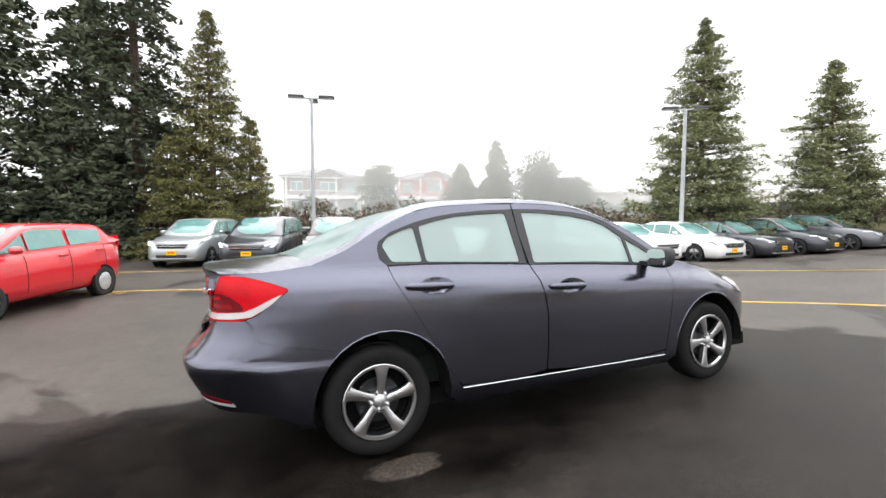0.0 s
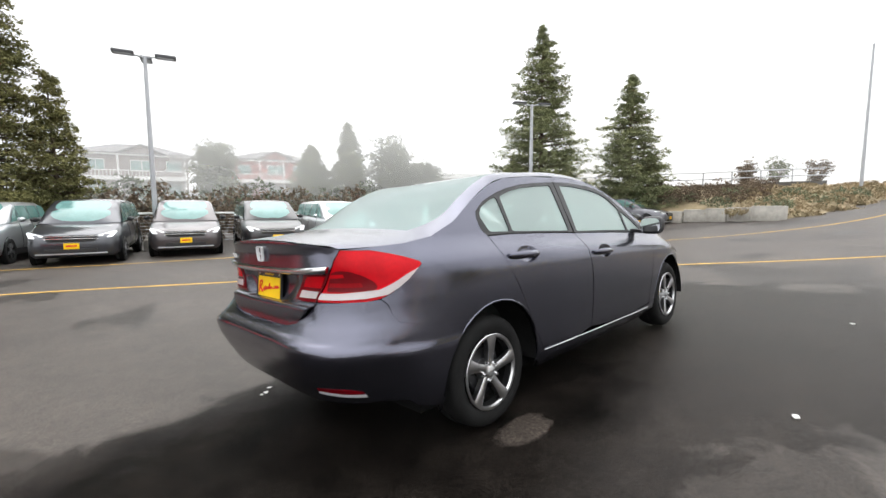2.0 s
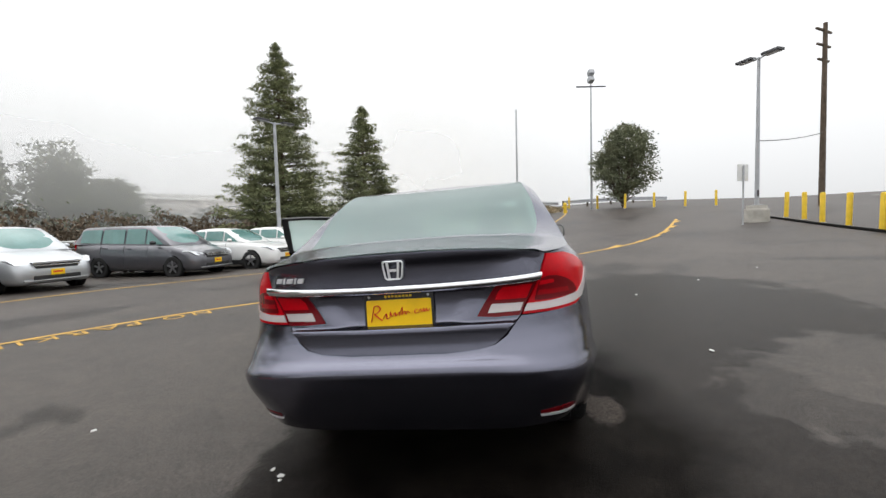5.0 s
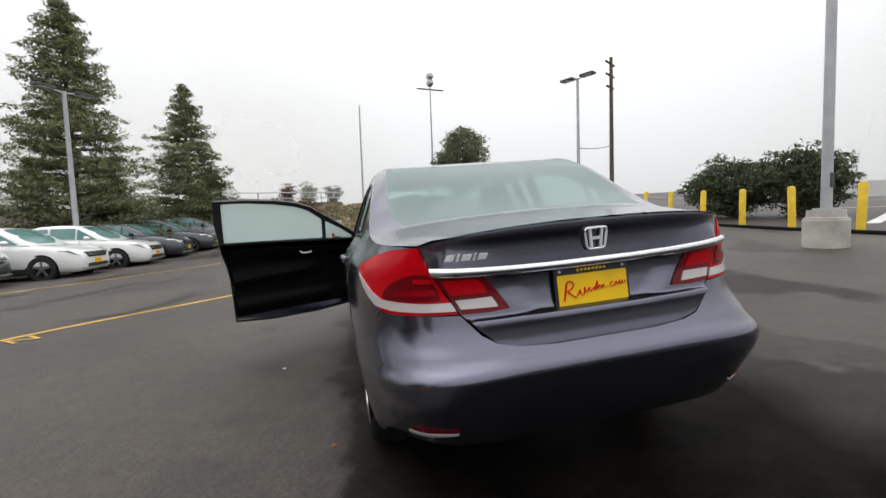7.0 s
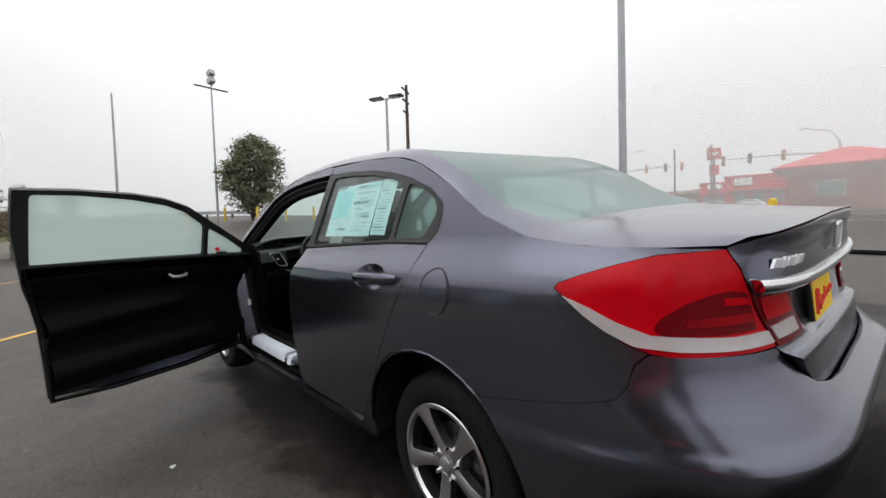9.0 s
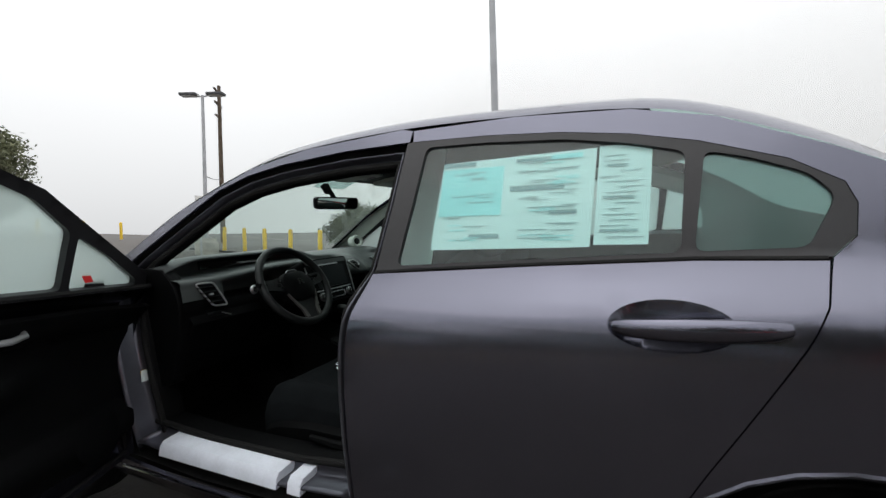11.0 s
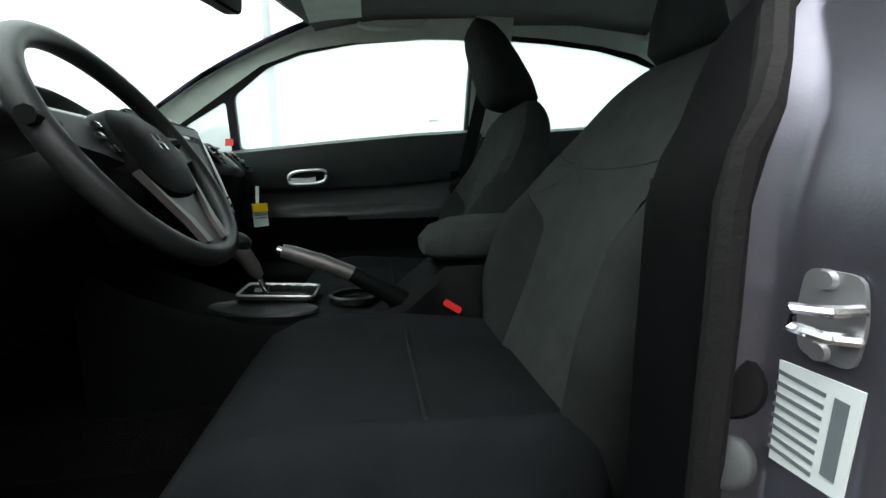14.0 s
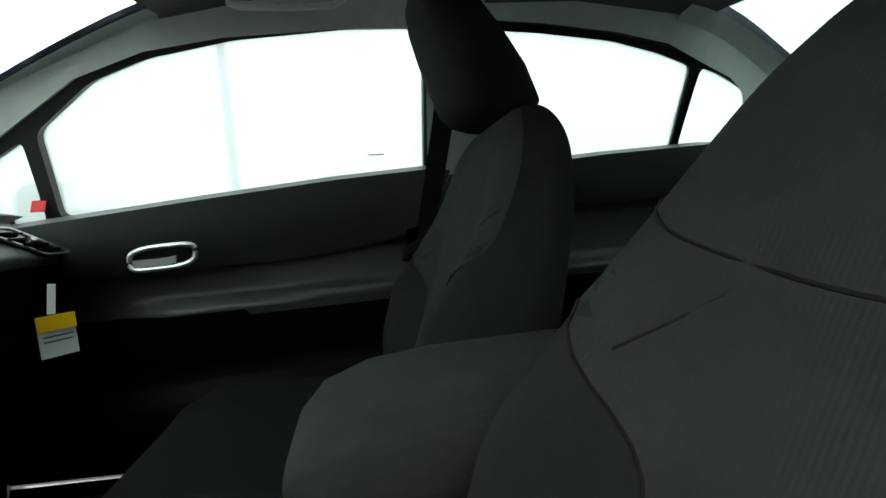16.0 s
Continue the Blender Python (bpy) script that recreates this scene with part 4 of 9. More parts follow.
def wing_mirror(door, side):
    rings = []
    for t, (r1, r2) in ((0, (0.055, 0.05)), (0.015, (0.085, 0.068)), (0.05, (0.095, 0.075)), (0.09, (0.085, 0.066)), (0.125, (0.05, 0.04)), (0.14, (0.01, 0.01))):
        rings.append([(1.985 + t + 0.015 * math.sin(a), side * (0.935 + r1 * (abs(math.cos(a)) ** 0.6) * (1 if math.cos(a) > 0 else -1)), 1.015 + r2 * (abs(math.sin(a)) ** 0.6) * (1 if math.sin(a) > 0 else -1))
                      for a in np.linspace(0, 2 * math.pi, 20, endpoint=False)])
    m = part("wing_mirror", loft_bm(rings), M_BLACKTRIM, door, "gloss black wing mirror")
    part("mirror_stalk", loft_bm([[(2.03, side * 0.75, 0.955), (2.11, side * 0.75, 0.955), (2.10, side * 0.75, 0.985), (2.03, side * 0.75, 0.985)],
                                  [(2.02, side * 0.90, 0.945), (2.08, side * 0.90, 0.945), (2.08, side * 0.90, 0.975), (2.02, side * 0.90, 0.975)]]), M_BLACKTRIM, m)
    disc = [(1.988, side * (0.935 + 0.078 * (abs(math.cos(a)) ** 0.6) * (1 if math.cos(a) > 0 else -1)), 1.015 + 0.060 * (abs(math.sin(a)) ** 0.6) * (1 if math.sin(a) > 0 else -1)) for a in np.linspace(0, 2 * math.pi, 20, endpoint=False)]
    bm = bmesh.new()
    bm.faces.new([bm.verts.new((x - 0.004, y, z)) for x, y, z in disc])
    part("mirror_glass", bm, M_MIRROR, m)


def door_inside(door, side):
    """Black trim on the inner face of the open driver's door."""
    card = X((1.115, 0.36), (1.12, 0.70), (1.09, 0.90), (1.065, 1.00), (1.3, 0.993), (1.6, 0.976), (2.0, 0.950), (2.24, 0.925), (2.215, 0.75), (2.17, 0.42), (2.1, 0.36))

    def puff(a, z):
        x = JR + a - LR
        arm = 0.050 * math.exp(-((z - 0.69 - 0.05 * (x - 1.3)) / 0.055) ** 2) * (1 if x < 1.75 else max(0, 1 - (x - 1.75) / 0.2))
        pocket = 0.035 * math.exp(-((z - 0.45) / 0.05) ** 4)
        top = 0.018 * max(0, 1 - abs(z - 0.92) / 0.10)
        return -0.085 - arm - pocket - top
    v, f, n = patch(card, offset=0, flange=-0.02, side=side, step=0.03, puff=puff)
    piece("inner_panel", (v, [q[::-1] for q in f], n), M_PLASTIC, door, "black inner door panel with armrest and pocket")
    vv, ff = [], []
    ring = [(ax(x, z), z) for x, z in [(1.106, 0.335), (1.11, 0.55), (1.108, 0.70), (1.092, 0.82), (1.062, 0.94), (1.042, 1.012), (1.3, 1.0), (1.6, 0.982), (2.0, 0.955), (2.28, 0.935), (2.25, 0.85), (2.23, 0.73), (2.2, 0.55), (2.18, 0.40), (2.17, 0.325), (1.8, 0.30), (1.4, 0.306)]]
    for a, z in ring:
        p = skin(a, z)
        vv += [(p.x, side * (p.y - 0.004), p.z), (p.x, side * (p.y - 0.095), p.z)]
    m = len(ring)
    ff = [(2 * i, 2 * i + 1, 2 * ((i + 1) % m) + 1, 2 * ((i + 1) % m)) for i in range(m)]
    piece("door_shell_edge", (vv, ff, 0), M_PAINT, door)
    part("door_seal", tube_bm([(skin(a, z).x, side * (skin(a, z).y - 0.06), z) for a, z in [(q[0], q[1]) for q in shrink(ring, -0.004)]], 0.010, 6, closed=True), M_RUBBER, door)
    part("inside_handle", tube_bm([(1.80, side * 0.725, 0.878), (1.79, side * 0.705, 0.868), (1.75, side * 0.70, 0.862), (1.71, side * 0.70, 0.866), (1.69, side * 0.71, 0.885)], [0.008, 0.010, 0.010, 0.009, 0.006], 8), M_SILVER, door, "silver inside door handle")
    bm = box_bm(0.03, 0.012, 0.05, pose(1.118, side * 0.80, 0.62))
    part("door_latch", bm, M_ALUDARK, door)
    part("speaker_grille", lathe_bm([(0, 0.006), (0.07, 0.004), (0.085, 0)], 24, Matrix.Translation((2.02, side * 0.735, 0.46)) @ Matrix.Rotation(radians(90 * side), 4, "X")), M_PLASTIC, door)
    part("warning_sticker", box_bm(0.030, 0.002, 0.030, pose(2.03, side * (side_point(2.03, 1.0).y - 0.012), 1.0, -22 * side)), M_RED, door)


CREASE_A = spl([0, 0.2, 0.34, 0.49, 0.61, 0.70, 0.77, 0.85], [0.632, 0.634, 0.636, 0.636, 0.635, 0.635, 0.635, 0.635])
CREASE_B = spl([0.30, 0.56, 0.73, 0.82, 0.95, 1.2], [0.622, 0.610, 0.595, 0.590, 0.570, 0.550])


def soft(u):
    u = max(0.0, min(1.0, u))
    return u * u * (3 - 2 * u)


def creases(a, z):
    """Two pressed edges round the bumper: one sweeps up to the lamps, the other runs level to the wheel arch."""
    a = abs(a)
    za, zb = CREASE_A(a), CREASE_B(a)
    wa, wb = 0.017 * (1 - soft((a - 0.22) / 0.40)), 0.019 * soft((a - 0.18) / 0.42) * (1 - 0.5 * soft((a - 0.95) / 0.25))
    fall = 0.30
    da = wa * (soft((za + 0.055 - z) / 0.055) if z > za else max(0.0, 1 - (za - z) / fall))
    db = wb * (soft((zb + 0.055 - z) / 0.055) if z > zb else max(0.0, 1 - (zb - z) / 0.28))
    tuck = 0.052 * max(0.0, (0.628 - z) / 0.28) * (1 - soft((a - 0.85) / 0.25))      # the face turns under towards the ground
    return da + db - tuck


for sd in (1, -1):
    flank(sd, sd > 0)

# boot lid's rear face


def both(fn):
    return lambda a, z: (lambda q: Vector((q.x, q.y if a >= 0 else -q.y, q.z)))(fn(abs(a), z))


skin2, normal2 = both(skin), both(skin_normal)
outline = Y(*[(y, z) for y, z in LIP if y > 0]) + LID_SIDE[1:] + LID_LOW[:-1]
outline = outline + [(-a, z) for a, z in outline[::-1]]


def dish(a, z):
    y = abs(a)
    wide = 0.365 - 0.11 * soft((0.90 - z) / 0.13)
    k = soft((wide + 0.03 - y) / 0.13) * soft((0.955 - z) / 0.03) * soft((z - 0.772) / 0.055)
    lip = 0.030 * soft((0.805 - z) / 0.030) - 0.052 * max(0.0, min(1.0, (0.775 - z) / 0.085))      # the lid's lower lip stands nearly upright
    swell = 0.022 * (1 - max(0.0, min(1.0, (z - 0.965) / 0.095))) * soft((z - 0.943) / 0.015) * soft((0.63 - y) / 0.07)      # the upper face leans back
    return -0.020 * k + lip + swell


bumper = Y((0.2, 0.692), (0.33, 0.701), (0.40, 0.716), (0.445, 0.743), (0.505, 0.812)) + X((-0.66, 0.822), (-0.637, 0.80)) \
    + SEAM[1:] + X(*[p for p in ARCH_R if p[0] < -0.2 and p[1] < 0.63][::-1]) + X((-0.37, 0.25), (-0.50, 0.28)) + Y((0.79, 0.318), (0.70, 0.326), (0.6, 0.332), (0.4, 0.330), (0.2, 0.328))
bumper = bumper + [(-a, z) for a, z in bumper[::-1]]
piece("rear_bumper", patch(bumper, step=0.018, surf=skin2, normal=normal2, puff=creases), M_PAINT, sedan, "grey rear bumper with a soft crease")
piece("boot_lid_face", patch(outline, gap=0.0015, step=0.016, surf=skin2, normal=normal2, puff=dish), M_PAINT, sedan)
bar = Y((0.586, 0.984), (0.45, 0.979), (0.3, 0.974), (0.15, 0.971))
low = Y((0.578, 0.955), (0.45, 0.949), (0.3, 0.944), (0.15, 0.941))
garn = bar + [(-a, z) for a, z in bar[::-1]] + [(-a, z) for a, z in low] + low[::-1]
piece("chrome_garnish", patch(garn, step=0.008, offset=0.026, flange=0.07, puff=lambda a, z: 0.010 * max(0.0, 1 - ((z - 0.956 - 0.014 * (abs(a) / 0.6) ** 2) / 0.0165) ** 2), surf=skin2, normal=normal2), M_CHROME, sedan, "chrome bar across the boot lid")
diffuser = Y((0.001, 0.38), (0.2, 0.38), (0.4, 0.386), (0.6, 0.394), (0.66, 0.388), (0.62, 0.350), (0.5, 0.338), (0.2, 0.332), (0.001, 0.332))
diffuser = diffuser[1:-1] + [(-a, z) for a, z in diffuser[1:-1][::-1]]
piece("lower_valance", patch(diffuser, step=0.03, offset=-0.120, flange=0.03, surf=skin2, normal=normal2), M_UNDER, sedan)

tip = ASIDE + LF
nose_o = X((3.055, 0.42), (3.10, 0.52), (3.155, 0.66), (3.215, 0.75)) + [(tip - d, z) for d, z in ((0.9, 0.74), (0.45, 0.72), (0.12, 0.71))]
nose_l = [(tip - d, z) for d, z in ((0.12, 0.22), (0.5, 0.22))] + X((3.08, 0.23), (3.06, 0.3))


def skin3(a, z):
    q = skin(a if a <= tip else 2 * tip - a, z)
    return q if a <= tip else Vector((q.x, -q.y, q.z))


def normal3(a, z):
    q = skin_normal(a if a <= tip else 2 * tip - a, z)
    return q if a <= tip else Vector((q.x, -q.y, q.z))


piece("front_bumper", patch(nose_o + [(2 * tip - a, z) for a, z in nose_o[::-1]] + [(2 * tip - a, z) for a, z in nose_l[::-1]] + nose_l, surf=skin3, normal=normal3), M_PAINT, sedan)


def bonnet():
    rows, n = [], 14
    for i in range(n + 1):
        t = i / n
        xe, ze = 2.44 + (3.20 - 2.44) * t, 0.956 - 0.10 * t - 0.10 * t * t
        e = side_point(xe, ze)
        xc, zc = 2.74 + (3.50 - 2.74) * t, 0.965 - 0.10 * t - 0.14 * t * t
        rows.append([Vector((e.x + (xc - e.x) * (1 - (j / 8) ** 2), e.y * j / 8, e.z + (zc - e.z) * (1 - (j / 8) ** 2.5))) for j in range(8, 0, -1)]
                    + [Vector((xc, 0, zc))])
    verts = [p for r in rows for p in r + [Vector((q.x, -q.y, q.z)) for q in r[-2::-1]]]
    w = 17
    faces = [(i * w + j, (i + 1) * w + j, (i + 1) * w + j + 1, i * w + j + 1) for i in range(n) for j in range(w - 1)]
    piece("bonnet", (verts, faces, len(faces)), M_PAINT, sedan)


bonnet()
for sd in (1, -1):
    head = X((2.98, 0.79), (3.06, 0.80), (3.17, 0.765), (3.26, 0.72), (3.33, 0.66), (3.25, 0.64), (3.12, 0.68), (3.02, 0.74))
    piece("headlamp", patch(head, offset=0.004, flange=0.02, side=sd, step=0.03), M_LAMPCLEAR, sedan, "clear headlamp wrapping the front corner")

# dealer plate in its frame
PLATE = pose(-0.842, 0, 0.846, 0, 6, 0)


frame_o = rounded([(-0.150, -0.090), (0.150, -0.090), (0.150, 0.088), (-0.150, 0.088)], 0.012, 3)
PLM = PLATE @ Matrix(((0, 0, -1, 0), (-1, 0, 0, 0), (0, 1, 0, 0), (0, 0, 0, 1)))
part("plate_frame", extrude_bm(frame_o, 0.010, PLM), M_BLACKTRIM, sedan, "black plate frame with yellow lettering", bevel=0.002)
plate = part("dealer_plate", extrude_bm(rounded([(-0.140, -0.058), (0.140, -0.058), (0.140, 0.060), (-0.140, 0.060)], 0.006, 2), 0.0025, PLM @ Matrix.Translation((0, 0, 0.0102))), M_PLATE, sedan, "yellow dealer card with red script")
random.seed(4)
for i in range(13):      # plain bars in place of the dealer's lettering
    part("frame_letter_bar", box_bm(0.015, 0.016, 0.001, PLM @ Matrix.Translation((-0.118 + i * 0.0195, -0.075, 0.0105))), M_PLATE, plate)
for i in range(8):
    part("frame_letter_bar", box_bm(0.010, 0.009, 0.001, PLM @ Matrix.Translation((-0.055 + i * 0.0155, 0.074, 0.0105))), M_PLATE, plate)
for i, u in enumerate((-0.128, 0.128)):
    part("plate_screw", cyl_bm(0.006, 0.005, 0.003, PLM @ Matrix.Translation((u, 0.074, 0.0115)), 12), M_SILVER, plate)
def stroke(pts, r=0.0052):
    c = curve_pts([(x, y) for x, y in pts], 6)
    part("script_stroke", tube_bm([PLM @ Vector((x, y, 0.0134)) for x, y in c], r, 5, squash=0.3), M_RED, plate)


# a red flourish in place of the dealer's script: one tall stroke, then low waves
stroke([(-0.122, -0.032), (-0.112, 0.010), (-0.106, 0.032), (-0.088, 0.036), (-0.080, 0.022), (-0.094, 0.006), (-0.104, 0.002), (-0.090, -0.012), (-0.072, -0.026)], 0.0068)
stroke([(-0.070, -0.020), (-0.055, 0.002), (-0.052, -0.018), (-0.040, -0.012), (-0.036, 0.010), (-0.030, -0.010), (-0.016, 0.006), (-0.012, -0.010)])
stroke([(-0.012, -0.008), (0.004, 0.006), (0.002, -0.008), (0.016, 0.026), (0.014, -0.004), (0.026, 0.010), (0.032, -0.004), (0.038, 0.010), (0.048, 0.000)])
stroke([(0.056, 0.000), (0.060, 0.001)], 0.0040)
stroke([(0.082, 0.016), (0.070, 0.012), (0.072, 0.000), (0.086, 0.004), (0.094, 0.016), (0.100, 0.004), (0.108, 0.018), (0.112, 0.004), (0.120, 0.018), (0.124, 0.006), (0.134, 0.016)])

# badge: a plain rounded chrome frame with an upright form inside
EM = pose(-0.881, 0, 1.035, 0, -2, 0) @ Matrix(((0, 0, -1, 0), (-1, 0, 0, 0), (0, 1, 0, 0), (0, 0, 0, 1)))
ringp = rounded([(-0.034, -0.038), (0.034, -0.038), (0.044, 0.036), (-0.044, 0.036)], 0.014, 4)
badge = part("badge_frame", tube_bm([EM @ Vector((x, y, 0.004)) for x, y in ringp], 0.0045, 6, closed=True), M_BRIGHT, sedan, "chrome badge on the boot lid")
for sgn in (-1, 1):
    part("badge_bar", extrude_bm([(sgn * 0.030, 0.034), (sgn * 0.019, 0.034), (sgn * 0.012, -0.034), (sgn * 0.022, -0.034)][::sgn], 0.008, EM, taper=0.001), M_BRIGHT, badge)
part("badge_bar", extrude_bm([(-0.014, -0.006), (0.014, -0.006), (0.014, 0.005), (-0.014, 0.005)], 0.007, EM), M_BRIGHT, badge)
# model script: five slanting chrome strokes
for i, (w, h) in enumerate(((0.030, 0.021), (0.009, 0.026), (0.032, 0.021), (0.009, 0.026), (0.030, 0.021))):
    y = 0.522 - (0.0, 0.026, 0.053, 0.080, 0.106)[i]
    p, nrm = skin(ay(y, 1.014), 1.014), skin_normal(ay(y, 1.014), 1.014)
    side_ = Vector((0, 0, 1)).cross(nrm).normalized()
    mm = Matrix.Translation(p + nrm * 0.013) @ Matrix((side_, nrm.cross(side_), nrm)).transposed().to_4x4()
    part("model_letter", extrude_bm([(-w / 2 - 0.005, -h / 2), (w / 2 - 0.005, -h / 2), (w / 2 + 0.005, h / 2), (-w / 2 + 0.005, h / 2)], 0.006, mm, taper=0.001), M_BRIGHT, sedan)

part("boot_box", box_bm(0.62, 1.02, 0.60, pose(-0.45, 0, 0.70)), M_UNDER, sedan)
# floor pan, under the body
part("floor_pan", box_bm(3.7, 1.42, 0.10, pose(1.42, 0, 0.25)), M_UNDER, sedan)
part("exhaust_box", box_bm(0.30, 1.0, 0.14, pose(-0.52, 0, 0.39)), M_UNDER, sedan, bevel=0.03)


# ---- wheels ----
def wheel(x, y, side, spin):
    m = Matrix.Translation((x, y, 0.315)) @ Matrix.Rotation(radians(-90 * side), 4, "X") @ Matrix.Rotation(radians(spin), 4, "Z")
    # local z points outwards; the hub face lies at 0
    tyre = part("wheel", lathe_bm([(0.205, -0.015), (0.222, -0.004), (0.262, 0.002), (0.288, -0.006), (0.304, -0.024), (0.3095, -0.05), (0.3095, -0.088), (0.314, -0.092), (0.3155, -0.12), (0.314, -0.15), (0.300, -0.19), (0.262, -0.20), (0.205, -0.19)], 64, m), M_RUBBER, sedan,
                "alloy wheel with five machined spokes and a black tyre")
    part("rim", lathe_bm([(0.207, -0.006), (0.2095, 0.000), (0.206, 0.003), (0.194, 0.002), (0.188, -0.010)], 64, m), M_ALU, tyre)
    part("rim_barrel", lathe_bm([(0.189, -0.009), (0.184, -0.05), (0.178, -0.17)], 64, m), M_ALUDARK, tyre)
    part("brake_disc", lathe_bm([(0.0, -0.06), (0.125, -0.06), (0.13, -0.065), (0.13, -0.09)], 40, m), M_ALUDARK, tyre)
    part("dish_back", lathe_bm([(0.12, -0.10), (0.183, -0.11), (0.182, -0.05)], 40, m), M_UNDER, tyre)
    part("hub", lathe_bm([(0.0, -0.002), (0.020, -0.002), (0.027, -0.005), (0.033, -0.008), (0.060, -0.014), (0.066, -0.03), (0.066, -0.06)], 40, m), M_ALU, tyre)
    part("centre_cap", lathe_bm([(0.0, 0.002), (0.020, 0.001), (0.0265, -0.003), (0.0275, -0.008)], 24, m), M_SILVER, tyre)
    for k in range(5):
        r = m @ Matrix.Rotation(math.tau * k / 5, 4, "Z")
        rings = []
        for rr, w, zz, sk in ((0.040, 0.024, -0.010, 0.0), (0.075, 0.0225, -0.008, 0.003), (0.115, 0.0245, -0.003, 0.008), (0.155, 0.031, 0.001, 0.014), (0.182, 0.039, 0.002, 0.020), (0.200, 0.047, 0.001, 0.024)):
            rings.append([r @ Vector((rr, sk - w, zz - 0.004)), r @ Vector((rr, sk - w * 0.5, zz + 0.002)), r @ Vector((rr, sk + w * 0.5, zz + 0.001)), r @ Vector((rr, sk + w, zz - 0.005)), r @ Vector((rr, sk + w * 0.8, zz - 0.04)), r @ Vector((rr, sk - w * 0.8, zz - 0.04))])
        part("spoke", loft_bm(rings), M_ALU, tyre, angle=50)
        q = m @ Matrix.Rotation(math.tau * (k + 0.5) / 5, 4, "Z")
        part("wheel_nut", cyl_bm(0.0095, 0.008, 0.02, q @ Matrix.Translation((0.052, 0, -0.008)), 8), M_CHROME, tyre)


for wx, spin in ((0.0, 8), (2.67, 31)):
    for sd in (1, -1):
        wheel(wx, sd * 0.825, sd, spin)

# ---- inside the sedan ----
def grid_geo(rows, both_sides=False):
    w = len(rows[0])
    v = [Vector(p) for r in rows for p in r]
    f = [(i * w + j, i * w + j + 1, (i + 1) * w + j + 1, (i + 1) * w + j) for i in range(len(rows) - 1) for j in range(w - 1)]
    return v, f, len(f)


# door aperture on the driver's side: painted jamb, rubber seal, inner trim
APERTURE = X((1.10, 0.335), (1.4, 0.305), (1.8, 0.297), (2.175, 0.318)) + X(*FDOOR_EDGE[::-1]) + X(*TRIM_F[:0:-1]) + X((1.022, 1.384), (1.036, 1.20), (1.060, 1.02)) + X(*BEE_L[::-1][1:-1])
APERTURE = dense(APERTURE, 0.05)


def ring_at(gap, depth):
    out = []
    for (a, z), (b, w) in zip(APERTURE, shrink(APERTURE, gap) if gap else APERTURE):
        k = 1 - 0.62 * soft((z - 0.80) / 0.30)          # the jamb is narrow along the roof and the windshield
        a, z = a + (b - a) * k, z + (w - z) * k
        lean = 0.45 * soft((z - 0.85) / 0.3)
        out.append(skin(a, z) - Vector((0, 1, lean)).normalized() * depth * k)
    return out


def band(name, rings, material, label="", matrix=None):
    n = len(rings[0])
    v = [p for r in rings for p in r]
    f = [(k * n + i, k * n + (i + 1) % n, (k + 1) * n + (i + 1) % n, (k + 1) * n + i) for k in range(len(rings) - 1) for i in range(n)]
    return piece(name, (v, f, len(f)), material, sedan, label)


band("jamb_gap", [ring_at(0.000, 0.030), ring_at(0.001, 0.085), ring_at(0.032, 0.085)], M_UNDER)
_ends = BEE_L + [(1.036, 1.20), (1.022, 1.384)]
edge_line = [(ax(p[0] + (q[0] - p[0]) * k / 6, 0.8), p[1] + (q[1] - p[1]) * k / 6) for p, q in zip(_ends, _ends[1:]) for k in range(6)]
_v = [skin(a, z) - Vector((0.001 + dx, dy, 0)) for a, z in edge_line for dx, dy in ((0.001, 0.003), (0.000, 0.006), (0.001, 0.026), (0.012, 0.030), (0.012, 0.11))]
piece("rear_door_edge", (_v, [(5 * i + j, 5 * i + j + 1, 5 * i + j + 6, 5 * i + j + 5) for i in range(len(edge_line) - 1) for j in range(3)], 0), M_PAINT, sedan)
piece("rear_door_seal", (_v, [(5 * i + 3, 5 * i + 4, 5 * i + 9, 5 * i + 8) for i in range(len(edge_line) - 1)], 0), M_UNDER, sedan)
band("door_jamb", [ring_at(0.034, 0.086), ring_at(0.042, 0.050), ring_at(0.047, 0.042), ring_at(0.052, 0.044), ring_at(0.056, 0.058), ring_at(0.057, 0.110), ring_at(0.063, 0.121), ring_at(0.092, 0.128)], M_JAMB, "grey painted jamb of the open doorway")
band("jamb_trim", [ring_at(0.090, 0.124), ring_at(0.104, 0.140), ring_at(0.108, 0.21)], M_PLASTIC)
part("jamb_seal", tube_bm(ring_at(0.097, 0.126), 0.012, 8, closed=True), M_RUBBER, sedan)
# latch striker, label and sill film
st = part("striker_plate", extrude_bm(rounded([(-0.018, -0.030), (0.018, -0.030), (0.022, 0.0), (0.018, 0.030), (-0.018, 0.030), (-0.022, 0)], 0.009, 3), 0.003, pose(1.161, 0.790, 0.755, 90, 0, 90)), M_SILVER, sedan, "bright zinc door striker on the pillar")
part("striker_loop", tube_bm([(1.162, 0.808, 0.764), (1.178, 0.803, 0.763), (1.186, 0.785, 0.761), (1.186, 0.783, 0.749), (1.178, 0.801, 0.746), (1.162, 0.808, 0.745)], 0.0042, 8), M_CHROME, st)
for dz in (-0.024, 0.024):
    part("striker_screw", cyl_bm(0.007, 0.006, 0.004, pose(1.166, 0.787, 0.755 + dz, 0, 90, 0), 12), M_SILVER, st)
LAB = pose(1.1625, 0.783, 0.674, 90, 4, 90)
lab = part("pillar_label", extrude_bm([(-0.030, -0.040), (0.030, -0.034), (0.030, 0.044), (-0.030, 0.038)], 0.0012, LAB), M_PAPER, sedan, "white printed label on the door pillar")
